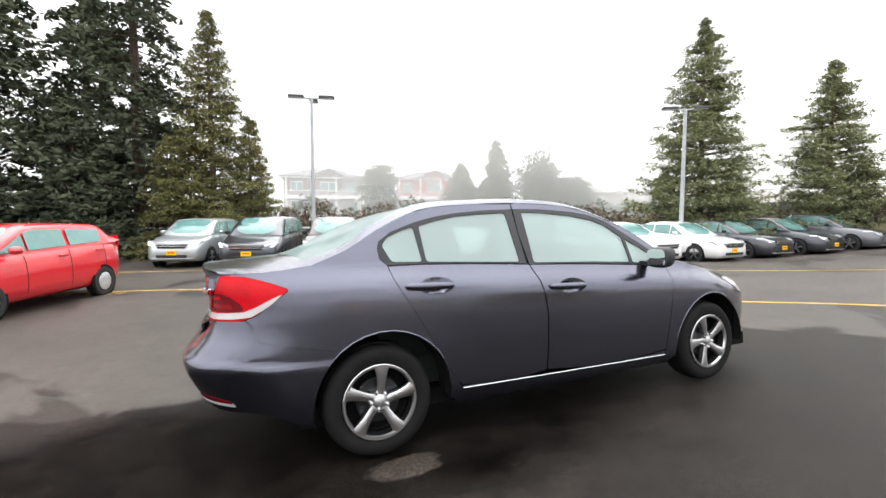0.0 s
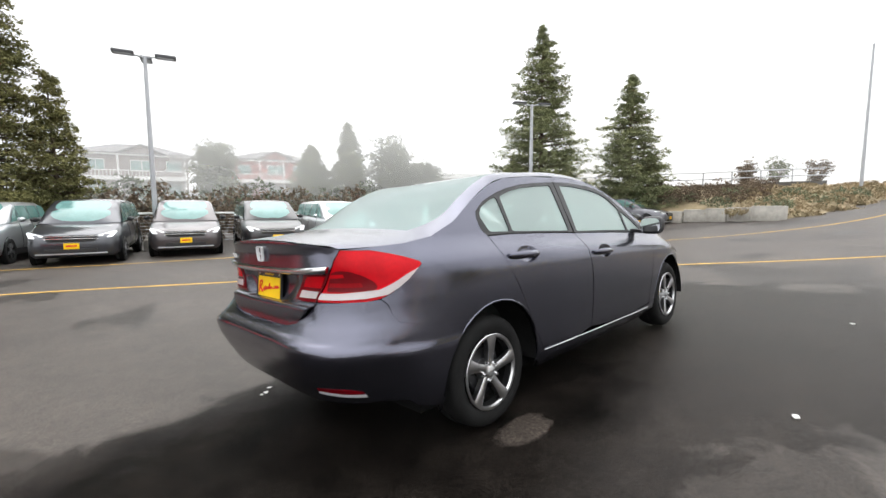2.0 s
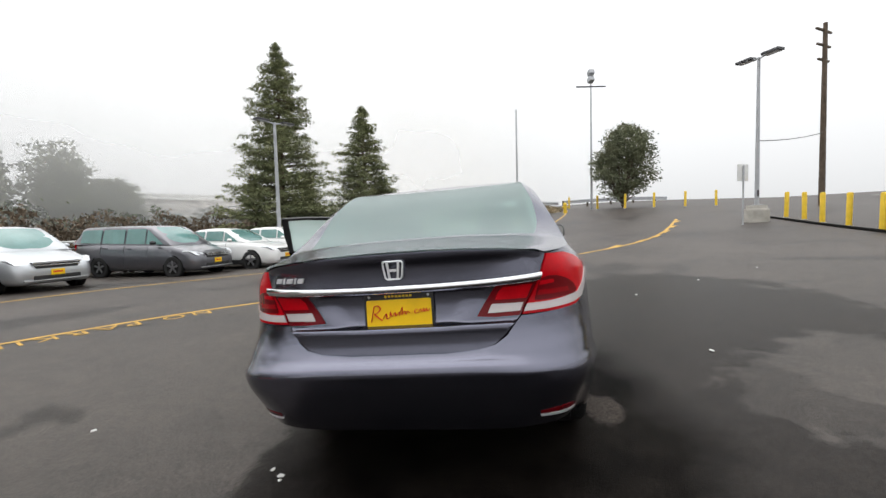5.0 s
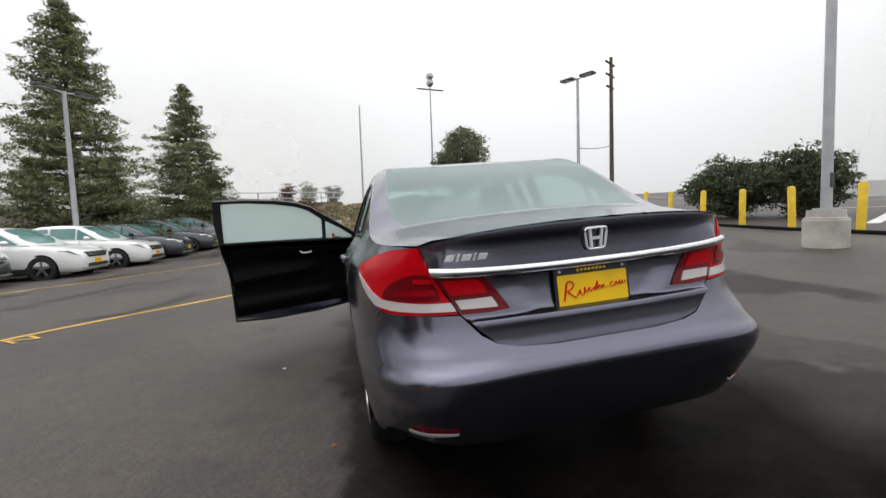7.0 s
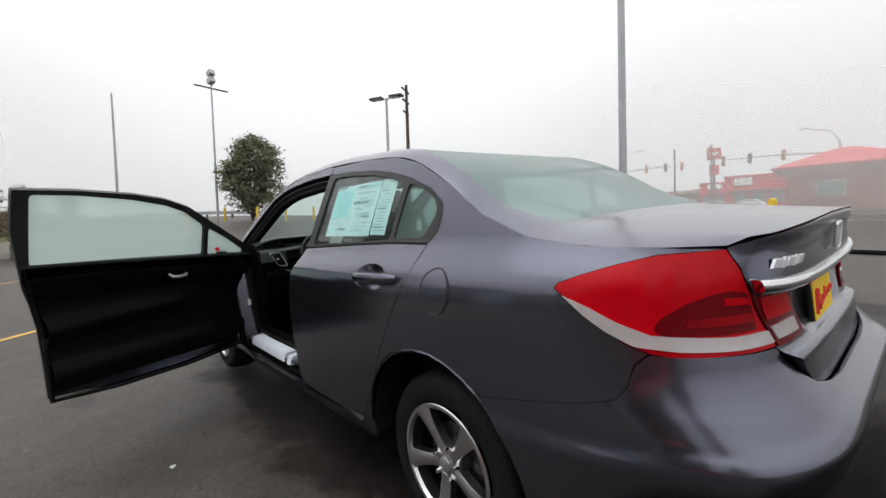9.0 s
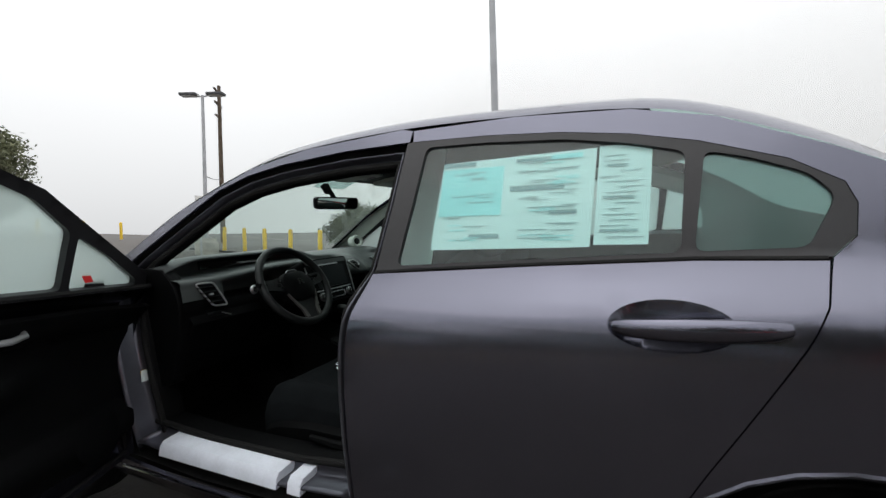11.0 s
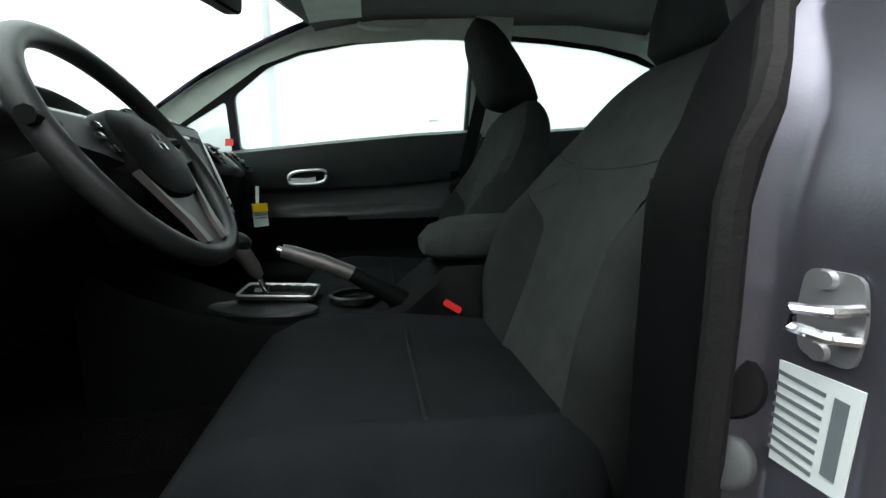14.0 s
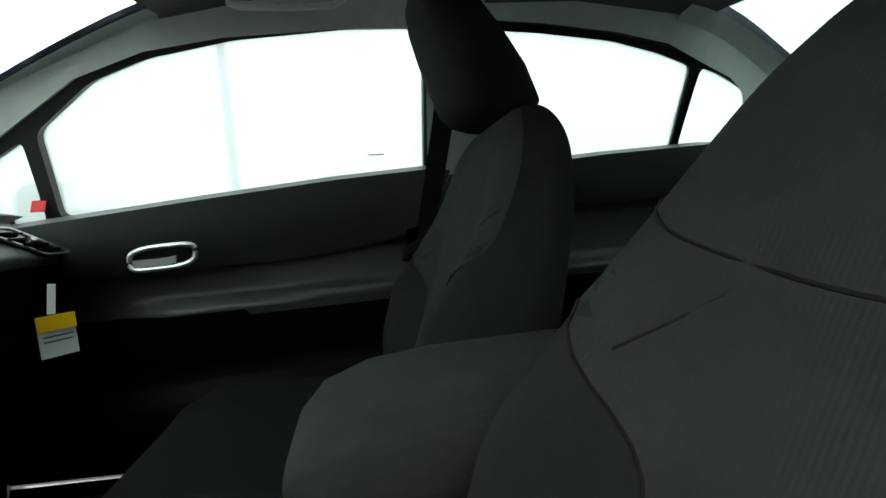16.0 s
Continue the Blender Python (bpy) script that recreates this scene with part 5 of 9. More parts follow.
for i in range(8):
    part("print_bar", box_bm(0.034, 0.0030, 0.0006, LAB @ Matrix.Translation((-0.008, 0.030 - 0.0085 * i, 0.0017))), M_INK, lab)
part("print_bar", box_bm(0.009, 0.056, 0.0006, LAB @ Matrix.Translation((0.019, 0.004, 0.0017))), M_INK, lab)
part("pillar_plug", lathe_bm([(0, 0.002), (0.016, 0.003), (0.024, 0.001), (0.026, -0.004)], 20, pose(1.190, 0.742, 0.690, 0, 70, 30)), M_UNDER, sedan)
part("pillar_plug", lathe_bm([(0, 0.004), (0.018, 0.003), (0.022, 0.000), (0.023, -0.004)], 20, pose(1.192, 0.745, 0.630, 0, 70, 30)), M_PLASTIC2, sedan)
for hz in (0.455, 0.855):
    hg = part("door_hinge", box_bm(0.055, 0.045, 0.070, pose(1.083, 0.792, hz)), M_UNDER, sedan, bevel=0.006)
    for dz in (-0.02, 0.02):
        part("hinge_bolt", cyl_bm(0.010, 0.010, 0.012, pose(1.112, 0.80, hz + dz, 0, 90, 0), 8), M_UNDER, hg)
yl = part("sill_label", extrude_bm([(-0.028, -0.022), (0.028, -0.022), (0.028, 0.022), (-0.028, 0.022)], 0.0015, pose(2.135, 0.742, 0.60, 90, 0, 100)), M_PAPER, sedan)
part("label_head", box_bm(0.056, 0.014, 0.001, pose(2.135, 0.742, 0.60, 90, 0, 100) @ Matrix.Translation((0, 0.015, 0.002))), M_PLATE, yl)
for x0, x1, word in ((1.43, 1.99, "sill_plate"), (1.335, 1.385, "sill_corner_film")):
    part(word, loft_bm([[(x, y, z) for y, z in ((0.812, 0.340), (0.806, 0.372), (0.792, 0.387), (0.70, 0.395), (0.69, 0.378), (0.70, 0.345))] for x in (x0, x0 + (x1 - x0) * 0.5, x1)]), M_SILL, sedan, "pale protective film on the door sill", bevel=0.003)

# floor, bulkheads, parcel shelf, headliner
part("floor_carpet", loft_bm([[(x, y, z) for y, z in ((0.74, 0.31), (0.70, 0.30), (0.16, 0.30), (0.13, 0.40), (-0.13, 0.40), (-0.16, 0.30), (-0.70, 0.30), (-0.74, 0.31), (-0.74, 0.27), (0.74, 0.27))] for x in (0.0, 1.2, 2.05, 2.35)]), M_CARPET, sedan)
part("bulkhead", box_bm(0.04, 1.46, 0.70, pose(2.36, 0, 0.60)), M_CARPET, sedan)
part("kick_panel", box_bm(0.26, 0.03, 0.66, pose(2.30, -0.715, 0.62)), M_PLASTIC, sedan, bevel=0.006)
part("parcel_shelf", box_bm(0.52, 1.24, 0.03, pose(-0.16, 0, 1.035)), M_PLASTIC2, sedan, bevel=0.01)
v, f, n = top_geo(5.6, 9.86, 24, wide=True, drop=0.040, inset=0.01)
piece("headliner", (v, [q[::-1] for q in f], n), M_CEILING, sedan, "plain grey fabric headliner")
for sd in (1, -1):
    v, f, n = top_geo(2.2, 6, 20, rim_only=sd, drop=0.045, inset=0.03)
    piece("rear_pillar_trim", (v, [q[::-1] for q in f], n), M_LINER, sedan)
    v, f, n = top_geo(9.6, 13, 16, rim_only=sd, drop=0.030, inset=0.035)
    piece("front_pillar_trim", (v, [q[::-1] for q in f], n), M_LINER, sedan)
    v, f, n = patch(X(*(((-0.22, 1.06), (0.04, 1.07), (0.038, 1.2), *TRIM_R[4:]) if sd > 0 else ((-0.22, 1.06), (0.12, 1.08), (0.125, 1.17), (0.15, 1.225), (0.20, 1.258), (0.285, 1.288), *TRIM_R[6:])), (1.01, 1.41), *[p for p in ZT if -0.2 < p[0] < 1.0][::-1]), offset=-0.045, flange=0, side=sd)
    piece("rear_rail_trim", (v, [q[::-1] for q in f], n), M_LINER, sedan)
    if sd < 0:
        v, f, n = patch(X(*[(x, z - 0.022) for x, z in TRIM_F], (2.42, 0.955)) + X(*[p for p in ZT if p[0] > 1.02][::-1], (1.012, 1.421)), offset=-0.045, flange=-0.03, side=sd, step=0.03)
        piece("front_rail_trim", (v, [q[::-1] for q in f], n), M_LINER, sedan)
    part("door_weatherstrip", tube_bm([Vector((side_point(x, z).x, sd * (side_point(x, z).y - 0.022), z + 0.004)) for x, z in TRIM_R[3:]], 0.016, 8), M_RUBBER, sedan)
    # pillar between the doors
    rows = [[(x, sd * (half_width(x, z) - 0.135), z) for x in (0.955, 0.985, 1.03, 1.06, 1.085)] for z in np.linspace(0.95, 1.39, 9)]
    piece("centre_pillar_trim", grid_geo(rows), M_LINER, sedan)
    rows = [[(x, sd * (half_width(x, z) - 0.150), z) for x in (0.90, 0.95, 1.03, 1.10, 1.14)] for z in np.linspace(0.32, 0.96, 9)]
    piece("centre_pillar_lower", grid_geo(rows), M_PLASTIC, sedan)
    # belt on its pillar
    part("seat_belt", loft_bm([[(x - 0.024, sd * (half_width(1.05, z) - d), z), (x + 0.024, sd * (half_width(1.05, z) - d), z), (x + 0.024, sd * (half_width(1.05, z) - d + 0.002), z), (x - 0.024, sd * (half_width(1.05, z) - d + 0.002), z)]
                               for x, z, d in ((1.03, 1.27, 0.165), (1.06, 1.1, 0.18), (1.09, 0.9, 0.19), (1.10, 0.7, 0.19), (1.12, 0.45, 0.18))]), M_CLOTH, sedan)
    part("belt_tongue", tube_bm([(1.085, sd * 0.612, 0.826), (1.095, sd * 0.600, 0.848), (1.125, sd * 0.596, 0.852), (1.155, sd * 0.604, 0.838), (1.158, sd * 0.614, 0.818)], [0.010, 0.013, 0.014, 0.013, 0.009], 8), M_RUBBER, sedan)
    part("belt_guide", loft_bm([[(1.03 + 0.03 * math.cos(a) * k, sd * (half_width(1.05, 1.27) - 0.145 - dd), 1.27 + 0.022 * math.sin(a) * k) for a in np.linspace(0, math.tau, 16, endpoint=False)] for k, dd in ((1, 0), (1, 0.02), (0.7, 0.03))]), M_PLASTIC, sedan)


def card(side, outline, name, label=""):
    def puff(a, z):
        x = JR + a - LR
        za = 0.752 + 0.05 * max(0.0, (1.45 - x)) if x > 1.1 else 0.76
        arm = 0.062 * (soft((za + 0.012 - z) / 0.022) if z > za - 0.02 else max(0.0, 1 - (za - 0.02 - z) / 0.16)) * (1 if x < 1.72 else max(0, 1 - (x - 1.72) / 0.12))
        pocket = 0.04 * math.exp(-((z - 0.46) / 0.06) ** 4)
        swage = 0.90 + 0.22 * max(0.0, 1.45 - x) ** 1.5 if x > 1.1 else 0.985
        top = 0.030 * soft((z - swage + 0.012) / 0.024)
        return -0.095 - arm - pocket - top
    v, f, n = patch(outline, flange=-0.04, side=side, step=0.018, puff=puff)
    # faces below the armrest go near-black: shade put into the colour
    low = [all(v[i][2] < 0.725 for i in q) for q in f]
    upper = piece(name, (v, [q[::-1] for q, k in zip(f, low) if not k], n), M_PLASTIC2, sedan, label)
    piece("lower_panel", (v, [q[::-1] for q, k in zip(f, low) if k], n), M_PLASTIC, upper, "lower door panel, blackened to stand in for shade")
    return upper


fcard = X((1.08, 0.34), (1.09, 0.60), (1.09, 0.80), (1.06, 0.94), (1.03, 1.076), (1.3, 1.060), (1.6, 1.033), (2.0, 0.993), (2.30, 0.94), (2.26, 0.75), (2.20, 0.36), (1.6, 0.33))
rc = card(-1, fcard, "passenger_door_card", "black door card with silver handle")
rcard = X((0.40, 0.46), (0.285, 0.67), (0.142, 0.91), (0.05, 1.075), (0.3, 1.066), (0.6, 1.052), (1.033, 1.025), (1.09, 0.80), (1.09, 0.34), (0.55, 0.34))
card(-1, X((0.40, 0.46), (0.285, 0.67), (0.142, 0.91), (0.05, 1.09), (0.3, 1.098), (0.6, 1.086), (1.033, 1.056), (1.09, 0.80), (1.09, 0.34), (0.55, 0.34)), "rear_door_card")
card(1, rcard, "rear_door_card")
# pull handle: a silver ring set in the card
ring = [(1.672 + 0.064 * math.copysign(abs(math.cos(a)) ** 0.6, math.cos(a)), -0.598, 0.873 - 0.09 * 0.064 * math.cos(a) + 0.023 * math.copysign(abs(math.sin(a)) ** 0.6, math.sin(a))) for a in np.linspace(0, math.tau, 36, endpoint=False)]
hp = part("inside_handle", tube_bm(ring, 0.0062, 8, closed=True), M_SILVER, rc, "silver inside door handle")
part("handle_recess", loft_bm([[(1.672 + k * (x - 1.672), y, 0.873 + k * (z - 0.873)) for x, _, z in ring] for k, y in ((1.0, -0.600), (0.9, -0.604), (0.3, -0.606))]), M_PLASTIC, hp)
part("handle_lever", loft_bm([[(x, -0.592 - dy, zc + dz) for dy, dz in ((0.0, -0.007), (0.0, 0.007), (0.007, 0.009), (0.007, -0.009))] for x, zc in ((1.728, 0.862), (1.70, 0.862), (1.665, 0.863), (1.645, 0.866))]), M_SILVER, hp)
part("red_sticker", box_bm(0.028, 0.002, 0.028, pose(1.955, -0.712, 1.005, 22)), M_RED, rc)
part("glass_mark", box_bm(0.04, 0.002, 0.003, pose(1.20, -0.722, 1.085, 22)), M_SILVER, rc)


# seats
ZB = [0.46, 0.56, 0.68, 0.76, 0.84, 0.90, 0.96, 1.01, 1.09]
FX = spl(ZB, [1.235, 1.205, 1.165, 1.140, 1.113, 1.095, 1.076, 1.062, 1.040])
RX = spl(ZB, [1.06, 1.04, 1.005, 0.98, 0.96, 0.945, 0.935, 0.93, 0.925])
HW = spl(ZB, [0.215, 0.245, 0.272, 0.273, 0.267, 0.259, 0.246, 0.227, 0.185])
BOL = spl(ZB, [0.030, 0.050, 0.080, 0.078, 0.045, 0.018, 0.004, 0.0, 0.0])


def crown_of(z):
    """How far the section has drawn in towards the rounded top."""
    t = max(0.0, min(1.0, (z - 0.985) / 0.10))
    return (1 - t ** 2.4) ** (1 / 2.4)


def half_back(z):
    return HW(z) * (0.30 + 0.70 * crown_of(z))


def back_front(y, z):
    """x of the backrest's front face at y from its middle."""
    w = half_back(z)
    u = min(1, abs(y) / w)
    b = BOL(z)
    k = max(0, min(1, (u - 0.46) / 0.34))
    rise = b * (3 * k * k - 2 * k ** 3)
    edge = max(0, (u - 0.74) / 0.26)
    mid = (FX(z) - 0.02 + RX(z)) / 2
    return mid + (FX(z) - 0.02 + rise - (0.05 + b) * edge ** 2.4 - mid) * crown_of(z)


def back_rear(u, z):
    mid = (FX(z) - 0.02 + RX(z)) / 2
    return mid + (RX(z) + 0.045 * max(0, (abs(u) - 0.45) / 0.55) ** 1.8 - mid) * crown_of(z)


def yoke_low(y):
    return 0.863 + 0.06 * min(1.05, abs(y) / 0.235) ** 3


def bolster_seam(z):
    return min(0.137 + 0.110 * soft((z - 0.745) / 0.15), 0.90 * half_back(z))


def seat_parts(yc, tag, recline=0.0):
    n_before = set(bpy.data.objects)
    rows = []
    ys = [-1, -0.985, -0.95, -0.9, -0.84, -0.78, -0.72, -0.66, -0.6, -0.54, -0.48, -0.3, 0, 0.3, 0.48, 0.54, 0.6, 0.66, 0.72, 0.78, 0.84, 0.9, 0.95, 0.985, 1]
    for z in np.r_[np.linspace(0.46, 0.985, 40), 0.985 + 0.0999 * np.sin(np.linspace(0.12, math.pi / 2, 12))]:
        w = half_back(z)
        rows.append([(back_front(u * w, z), yc + u * w, z) for u in ys] + [(back_rear(u, z), yc + u * w, z) for u in ys[::-1]])
    b = part("backrest", loft_bm(rows), M_CLOTH, sedan, tag + " seat backrest in black cloth", angle=70)
    # lighter centre and yoke panels between the seams; darker bolsters carry shade in colour
    cen = []
    for t in np.linspace(0, 1, 26):
        row = []
        for u in np.linspace(-1, 1, 21):
            z = 0.50 + t * (yoke_low(u * 0.22) - 0.50)
            y = u * bolster_seam(z)
            row.append((back_front(y, z) + 0.0030, yc + y, z))
        cen.append(row)
    piece("centre_panel", grid_geo(cen), M_CLOTH2, b)
    yoke = []
    for t in np.linspace(0, 1, 14):
        row = []
        for u in np.linspace(-1, 1, 21):
            z = yoke_low(u * 0.22) + t * (1.07 - yoke_low(u * 0.22))
            y = u * 0.90 * half_back(z)
            row.append((back_front(y, z) + 0.0030, yc + y, z))
        yoke.append(row)
    piece("yoke_panel", grid_geo(yoke), M_CLOTH2, b)
    part("seam", tube_bm([(back_front(y, yoke_low(y)) + 0.0022, yc + y, yoke_low(y)) for y in np.linspace(-0.222, 0.222, 35)], 0.0017, 5), M_RUBBER, b)
    for sg in (-1, 1):
        part("seam", tube_bm([(back_front(bolster_seam(z), z) + 0.0034, yc + sg * bolster_seam(z), z) for z in np.linspace(0.50, 0.845, 26)], 0.0013, 5), M_RUBBER, b)
        part("seam", tube_bm([(back_front(0.125 + 0.065 * k, 0.868 - 0.06 * k) + 0.0024, yc + sg * (0.125 + 0.065 * k), 0.868 - 0.06 * k) for k in np.linspace(0, 0.75, 9)], 0.0014, 5), M_RUBBER, b)
    hr = []
    for z, xf, xr, w in ((1.072, 1.055, 0.965, 0.080), (1.082, 1.075, 0.950, 0.108), (1.10, 1.090, 0.945, 0.124), (1.15, 1.106, 0.968, 0.132), (1.21, 1.124, 1.008, 0.130), (1.26, 1.137, 1.045, 0.122), (1.290, 1.141, 1.070, 0.108), (1.305, 1.136, 1.085, 0.085), (1.312, 1.122, 1.098, 0.05)):
        hr.append([((xf + xr) / 2 + (xf - xr) / 2 * (abs(math.cos(a)) ** 0.5) * (1 if math.cos(a) > 0 else -1), yc + w * (abs(math.sin(a)) ** 0.5) * (1 if math.sin(a) > 0 else -1), z + 0.012 * math.cos(a)) for a in np.linspace(0, math.tau, 40, endpoint=False)])
    part("headrest", loft_bm(hr), M_CLOTH, sedan, tag + " seat headrest in black cloth", angle=75)
    for sg in (-1, 1):
        part("headrest_post", cyl_bm(0.006, 0.006, 0.08, pose(1.0, yc + sg * 0.055, 1.10, 0, 8, 0), 10), M_CHROME, sedan)
    # cushion
    rows = []
    for x, zt, hw in ((1.16, 0.50, 0.20), (1.20, 0.525, 0.235), (1.28, 0.535, 0.25), (1.40, 0.545, 0.258), (1.52, 0.562, 0.260), (1.60, 0.566, 0.258), (1.655, 0.550, 0.25), (1.69, 0.515, 0.24), (1.70, 0.47, 0.23), (1.695, 0.42, 0.225)):
        top = []
        for u in ys:
            k = max(0, min(1, (abs(u) - 0.55) / 0.25))
            bump = 0.035 * (3 * k * k - 2 * k ** 3) * max(0, min(1, (1.68 - x) / 0.2))
            edge = max(0, (abs(u) - 0.82) / 0.18)
            top.append((x, yc + u * hw, zt + bump - 0.07 * edge ** 2))
        rows.append(top + [(x - (0.0 if x < 1.66 else 0.02), yc + u * hw * 0.98, 0.37) for u in ys[::-1]])
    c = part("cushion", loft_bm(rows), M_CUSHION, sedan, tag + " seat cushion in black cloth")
    part("seam", tube_bm([(1.395, yc + y, 0.5485 + 0.0 * y + 0.035 * max(0, (abs(y) - 0.14) / 0.07) ** 1.5 * (1 if abs(y) < 0.2 else 1)) for y in np.linspace(-0.17, 0.17, 13)], 0.0028, 5), M_RUBBER, c)
    so = 1 if yc > 0 else -1
    part("seat_side_trim", loft_bm([[(x, yc + so * 0.262, z0), (x, yc + so * 0.285, z0 + 0.01), (x, yc + so * 0.285, z1), (x, yc + so * 0.258, z1 + 0.012)] for x, z0, z1 in ((1.08, 0.36, 0.50), (1.16, 0.36, 0.475), (1.30, 0.37, 0.455), (1.45, 0.38, 0.455), (1.58, 0.385, 0.44), (1.64, 0.39, 0.42))]), M_PLASTIC, sedan, bevel=0.004)
    part("recline_lever", tube_bm([(1.20, yc + so * 0.292, 0.425), (1.32, yc + so * 0.300, 0.43), (1.42, yc + so * 0.298, 0.437)], [0.014, 0.016, 0.010], 8), M_PLASTIC, sedan)
    for xx in (1.12, 1.60):
        for sg in (-1, 1):
            part("seat_rail", box_bm(0.12, 0.05, 0.09, pose(xx, yc + sg * 0.19, 0.335)), M_UNDER, sedan)
    if recline:                               # the back leans further
        for ob in bpy.data.objects:
            if ob not in n_before and ob.data:
                for q in ob.data.vertices:
                    d = max(0.0, q.co.z - 0.75)
                    q.co.x -= recline * (0.10 * d + 0.55 * d * d)
                    if ob.name.startswith("headrest"):
                        q.co.x -= 0.030 * recline
                        q.co.z -= 0.034 * recline
                        q.co.y = yc + (q.co.y - yc) * 1.10
                    else:
                        q.co.z -= recline * 0.016 * soft((q.co.z - 0.86) / 0.20)


seat_parts(0.36, "driver's", 1.0)
seat_parts(-0.36, "passenger's")
# rear bench
rows = []
for z, xf, xr in ((0.48, 0.36, 0.10), (0.60, 0.30, 0.06), (0.80, 0.20, -0.02), (0.95, 0.13, -0.06), (1.02, 0.08, -0.06), (1.04, 0.02, -0.02)):
    rows.append([(xf + 0.02 * math.cos(y * 9), y, z) for y in np.linspace(-0.62, 0.62, 25)] + [(xr, y, z) for y in np.linspace(0.62, -0.62, 25)])
part("rear_backrest", loft_bm(rows), M_CLOTH, sedan)
rows = [[(x, y, zt - 0.03 * abs(y / 0.64) ** 6) for y in np.linspace(-0.66, 0.66, 21)] + [(x, y, 0.32) for y in np.linspace(0.66, -0.66, 21)] for x, zt in ((0.28, 0.52), (0.45, 0.53), (0.65, 0.545), (0.72, 0.52), (0.74, 0.45))]
part("rear_cushion", loft_bm(rows), M_CLOTH, sedan)
for yy in (-0.36, 0.36):
    part("rear_headrest", loft_bm([[(xf if i < 12 else xr, yy + w * (-1 + 2 * (i % 12) / 11) * (1 if i < 12 else -1), z) for i in range(24)] for z, xf, xr, w in ((1.03, 0.10, 0.0, 0.11), (1.06, 0.11, -0.01, 0.125), (1.12, 0.10, 0.0, 0.115), (1.14, 0.08, 0.03, 0.09))]), M_CLOTH, sedan, bevel=0.01)

# centre console
con = part("console_box", loft_bm([[(x, y, z) for y, z in ((0.115, 0.28), (0.112, zt - 0.02), (0.098, zt), (-0.098, zt), (-0.112, zt - 0.02), (-0.115, 0.28))] for x, zt in ((0.90, 0.60), (0.98, 0.665), (1.30, 0.665), (1.345, 0.63), (1.40, 0.585), (1.47, 0.565), (1.80, 0.585), (1.93, 0.64), (2.02, 0.70))]), M_PLASTIC, sedan, "black centre console between the seats", bevel=0.004)
rows = []
for x, zt, zb, w in ((0.90, 0.735, 0.69, 0.080), (0.93, 0.757, 0.675, 0.095), (1.05, 0.768, 0.67, 0.100), (1.20, 0.768, 0.67, 0.100), (1.265, 0.762, 0.67, 0.098), (1.315, 0.745, 0.672, 0.090), (1.340, 0.718, 0.685, 0.075)):
    rows.append([(x, w * (abs(math.cos(a)) ** 0.45) * (1 if math.cos(a) > 0 else -1), (zt + zb) / 2 + (zt - zb) / 2 * (abs(math.sin(a)) ** 0.6) * (1 if math.sin(a) > 0 else -1)) for a in np.linspace(0, math.tau, 28, endpoint=False)])
part("armrest_lid", loft_bm(rows), M_CLOTH2, con, "padded grey cloth armrest lid")
part("shift_plate", extrude_bm(rounded([(-0.085, -0.062), (0.085, -0.062), (0.085, 0.062), (-0.085, 0.062)], 0.015, 3), 0.010, pose(1.675, -0.045, 0.590, 0, -4, 0)), M_SCREEN, con, "gloss black gear selector plate with silver rim", bevel=0.002)
part("shift_gate", extrude_bm(rounded([(-0.072, -0.020), (0.072, -0.020), (0.072, 0.020), (-0.072, 0.020)], 0.008, 3), 0.003, pose(1.675, -0.025, 0.6005, 0, -4, 0)), M_SCREEN, con)
for i in range(5):
    part("gate_letter_bar", box_bm(0.010, 0.012, 0.001, pose(1.625 + i * 0.024, -0.075, 0.602 + 0.0016 * i, 0, -4, 0)), M_SILVER, con)
part("shift_rim", tube_bm([pose(1.675, -0.045, 0.590, 0, -4, 0) @ Vector((a, b, 0.010)) for a, b in rounded([(-0.084, -0.061), (0.084, -0.061), (0.084, 0.061), (-0.084, 0.061)], 0.015, 3)], 0.003, 6, closed=True), M_SILVER, con)
kn = part("shift_knob", loft_bm([[(1.750 + 0.004 * k + rx * math.cos(a), ry * math.sin(a), 0.728 + z + 0.10 * rx * math.cos(a)) for a in np.linspace(0, math.tau, 24, endpoint=False)] for k, (rx, ry, z) in enumerate(((0.012, 0.010, -0.024), (0.030, 0.020, -0.018), (0.040, 0.026, -0.004), (0.040, 0.026, 0.006), (0.033, 0.021, 0.016), (0.020, 0.012, 0.022), (0.004, 0.003, 0.024)))]), M_WHEEL, con, "black leather gear knob with silver fork")
part("knob_fork", tube_bm([(1.752, 0, 0.712), (1.735, -0.004, 0.688), (1.722, -0.010, 0.660), (1.712, -0.015, 0.640)], [0.022, 0.018, 0.017, 0.010], 12), M_GRIP, kn)
part("shift_stalk", tube_bm([(1.70, -0.02, 0.60), (1.707, -0.017, 0.622), (1.714, -0.014, 0.645)], 0.0065, 10), M_CHROME, con)
part("handbrake", tube_bm([(1.36, 0.075, 0.565), (1.43, 0.075, 0.612), (1.50, 0.075, 0.655)], [0.026, 0.022, 0.018], 12), M_PLASTIC, con)
part("handbrake_grip", tube_bm([(1.49, 0.075, 0.650), (1.56, 0.075, 0.682), (1.62, 0.075, 0.705), (1.640, 0.075, 0.711)], [0.017, 0.018, 0.016, 0.014], 12), M_GRIP, con, "silver-topped handbrake lever")
part("brake_button", cyl_bm(0.008, 0.008, 0.012, pose(1.645, 0.075, 0.712, 0, 65, 0), 12), M_CHROME, con)
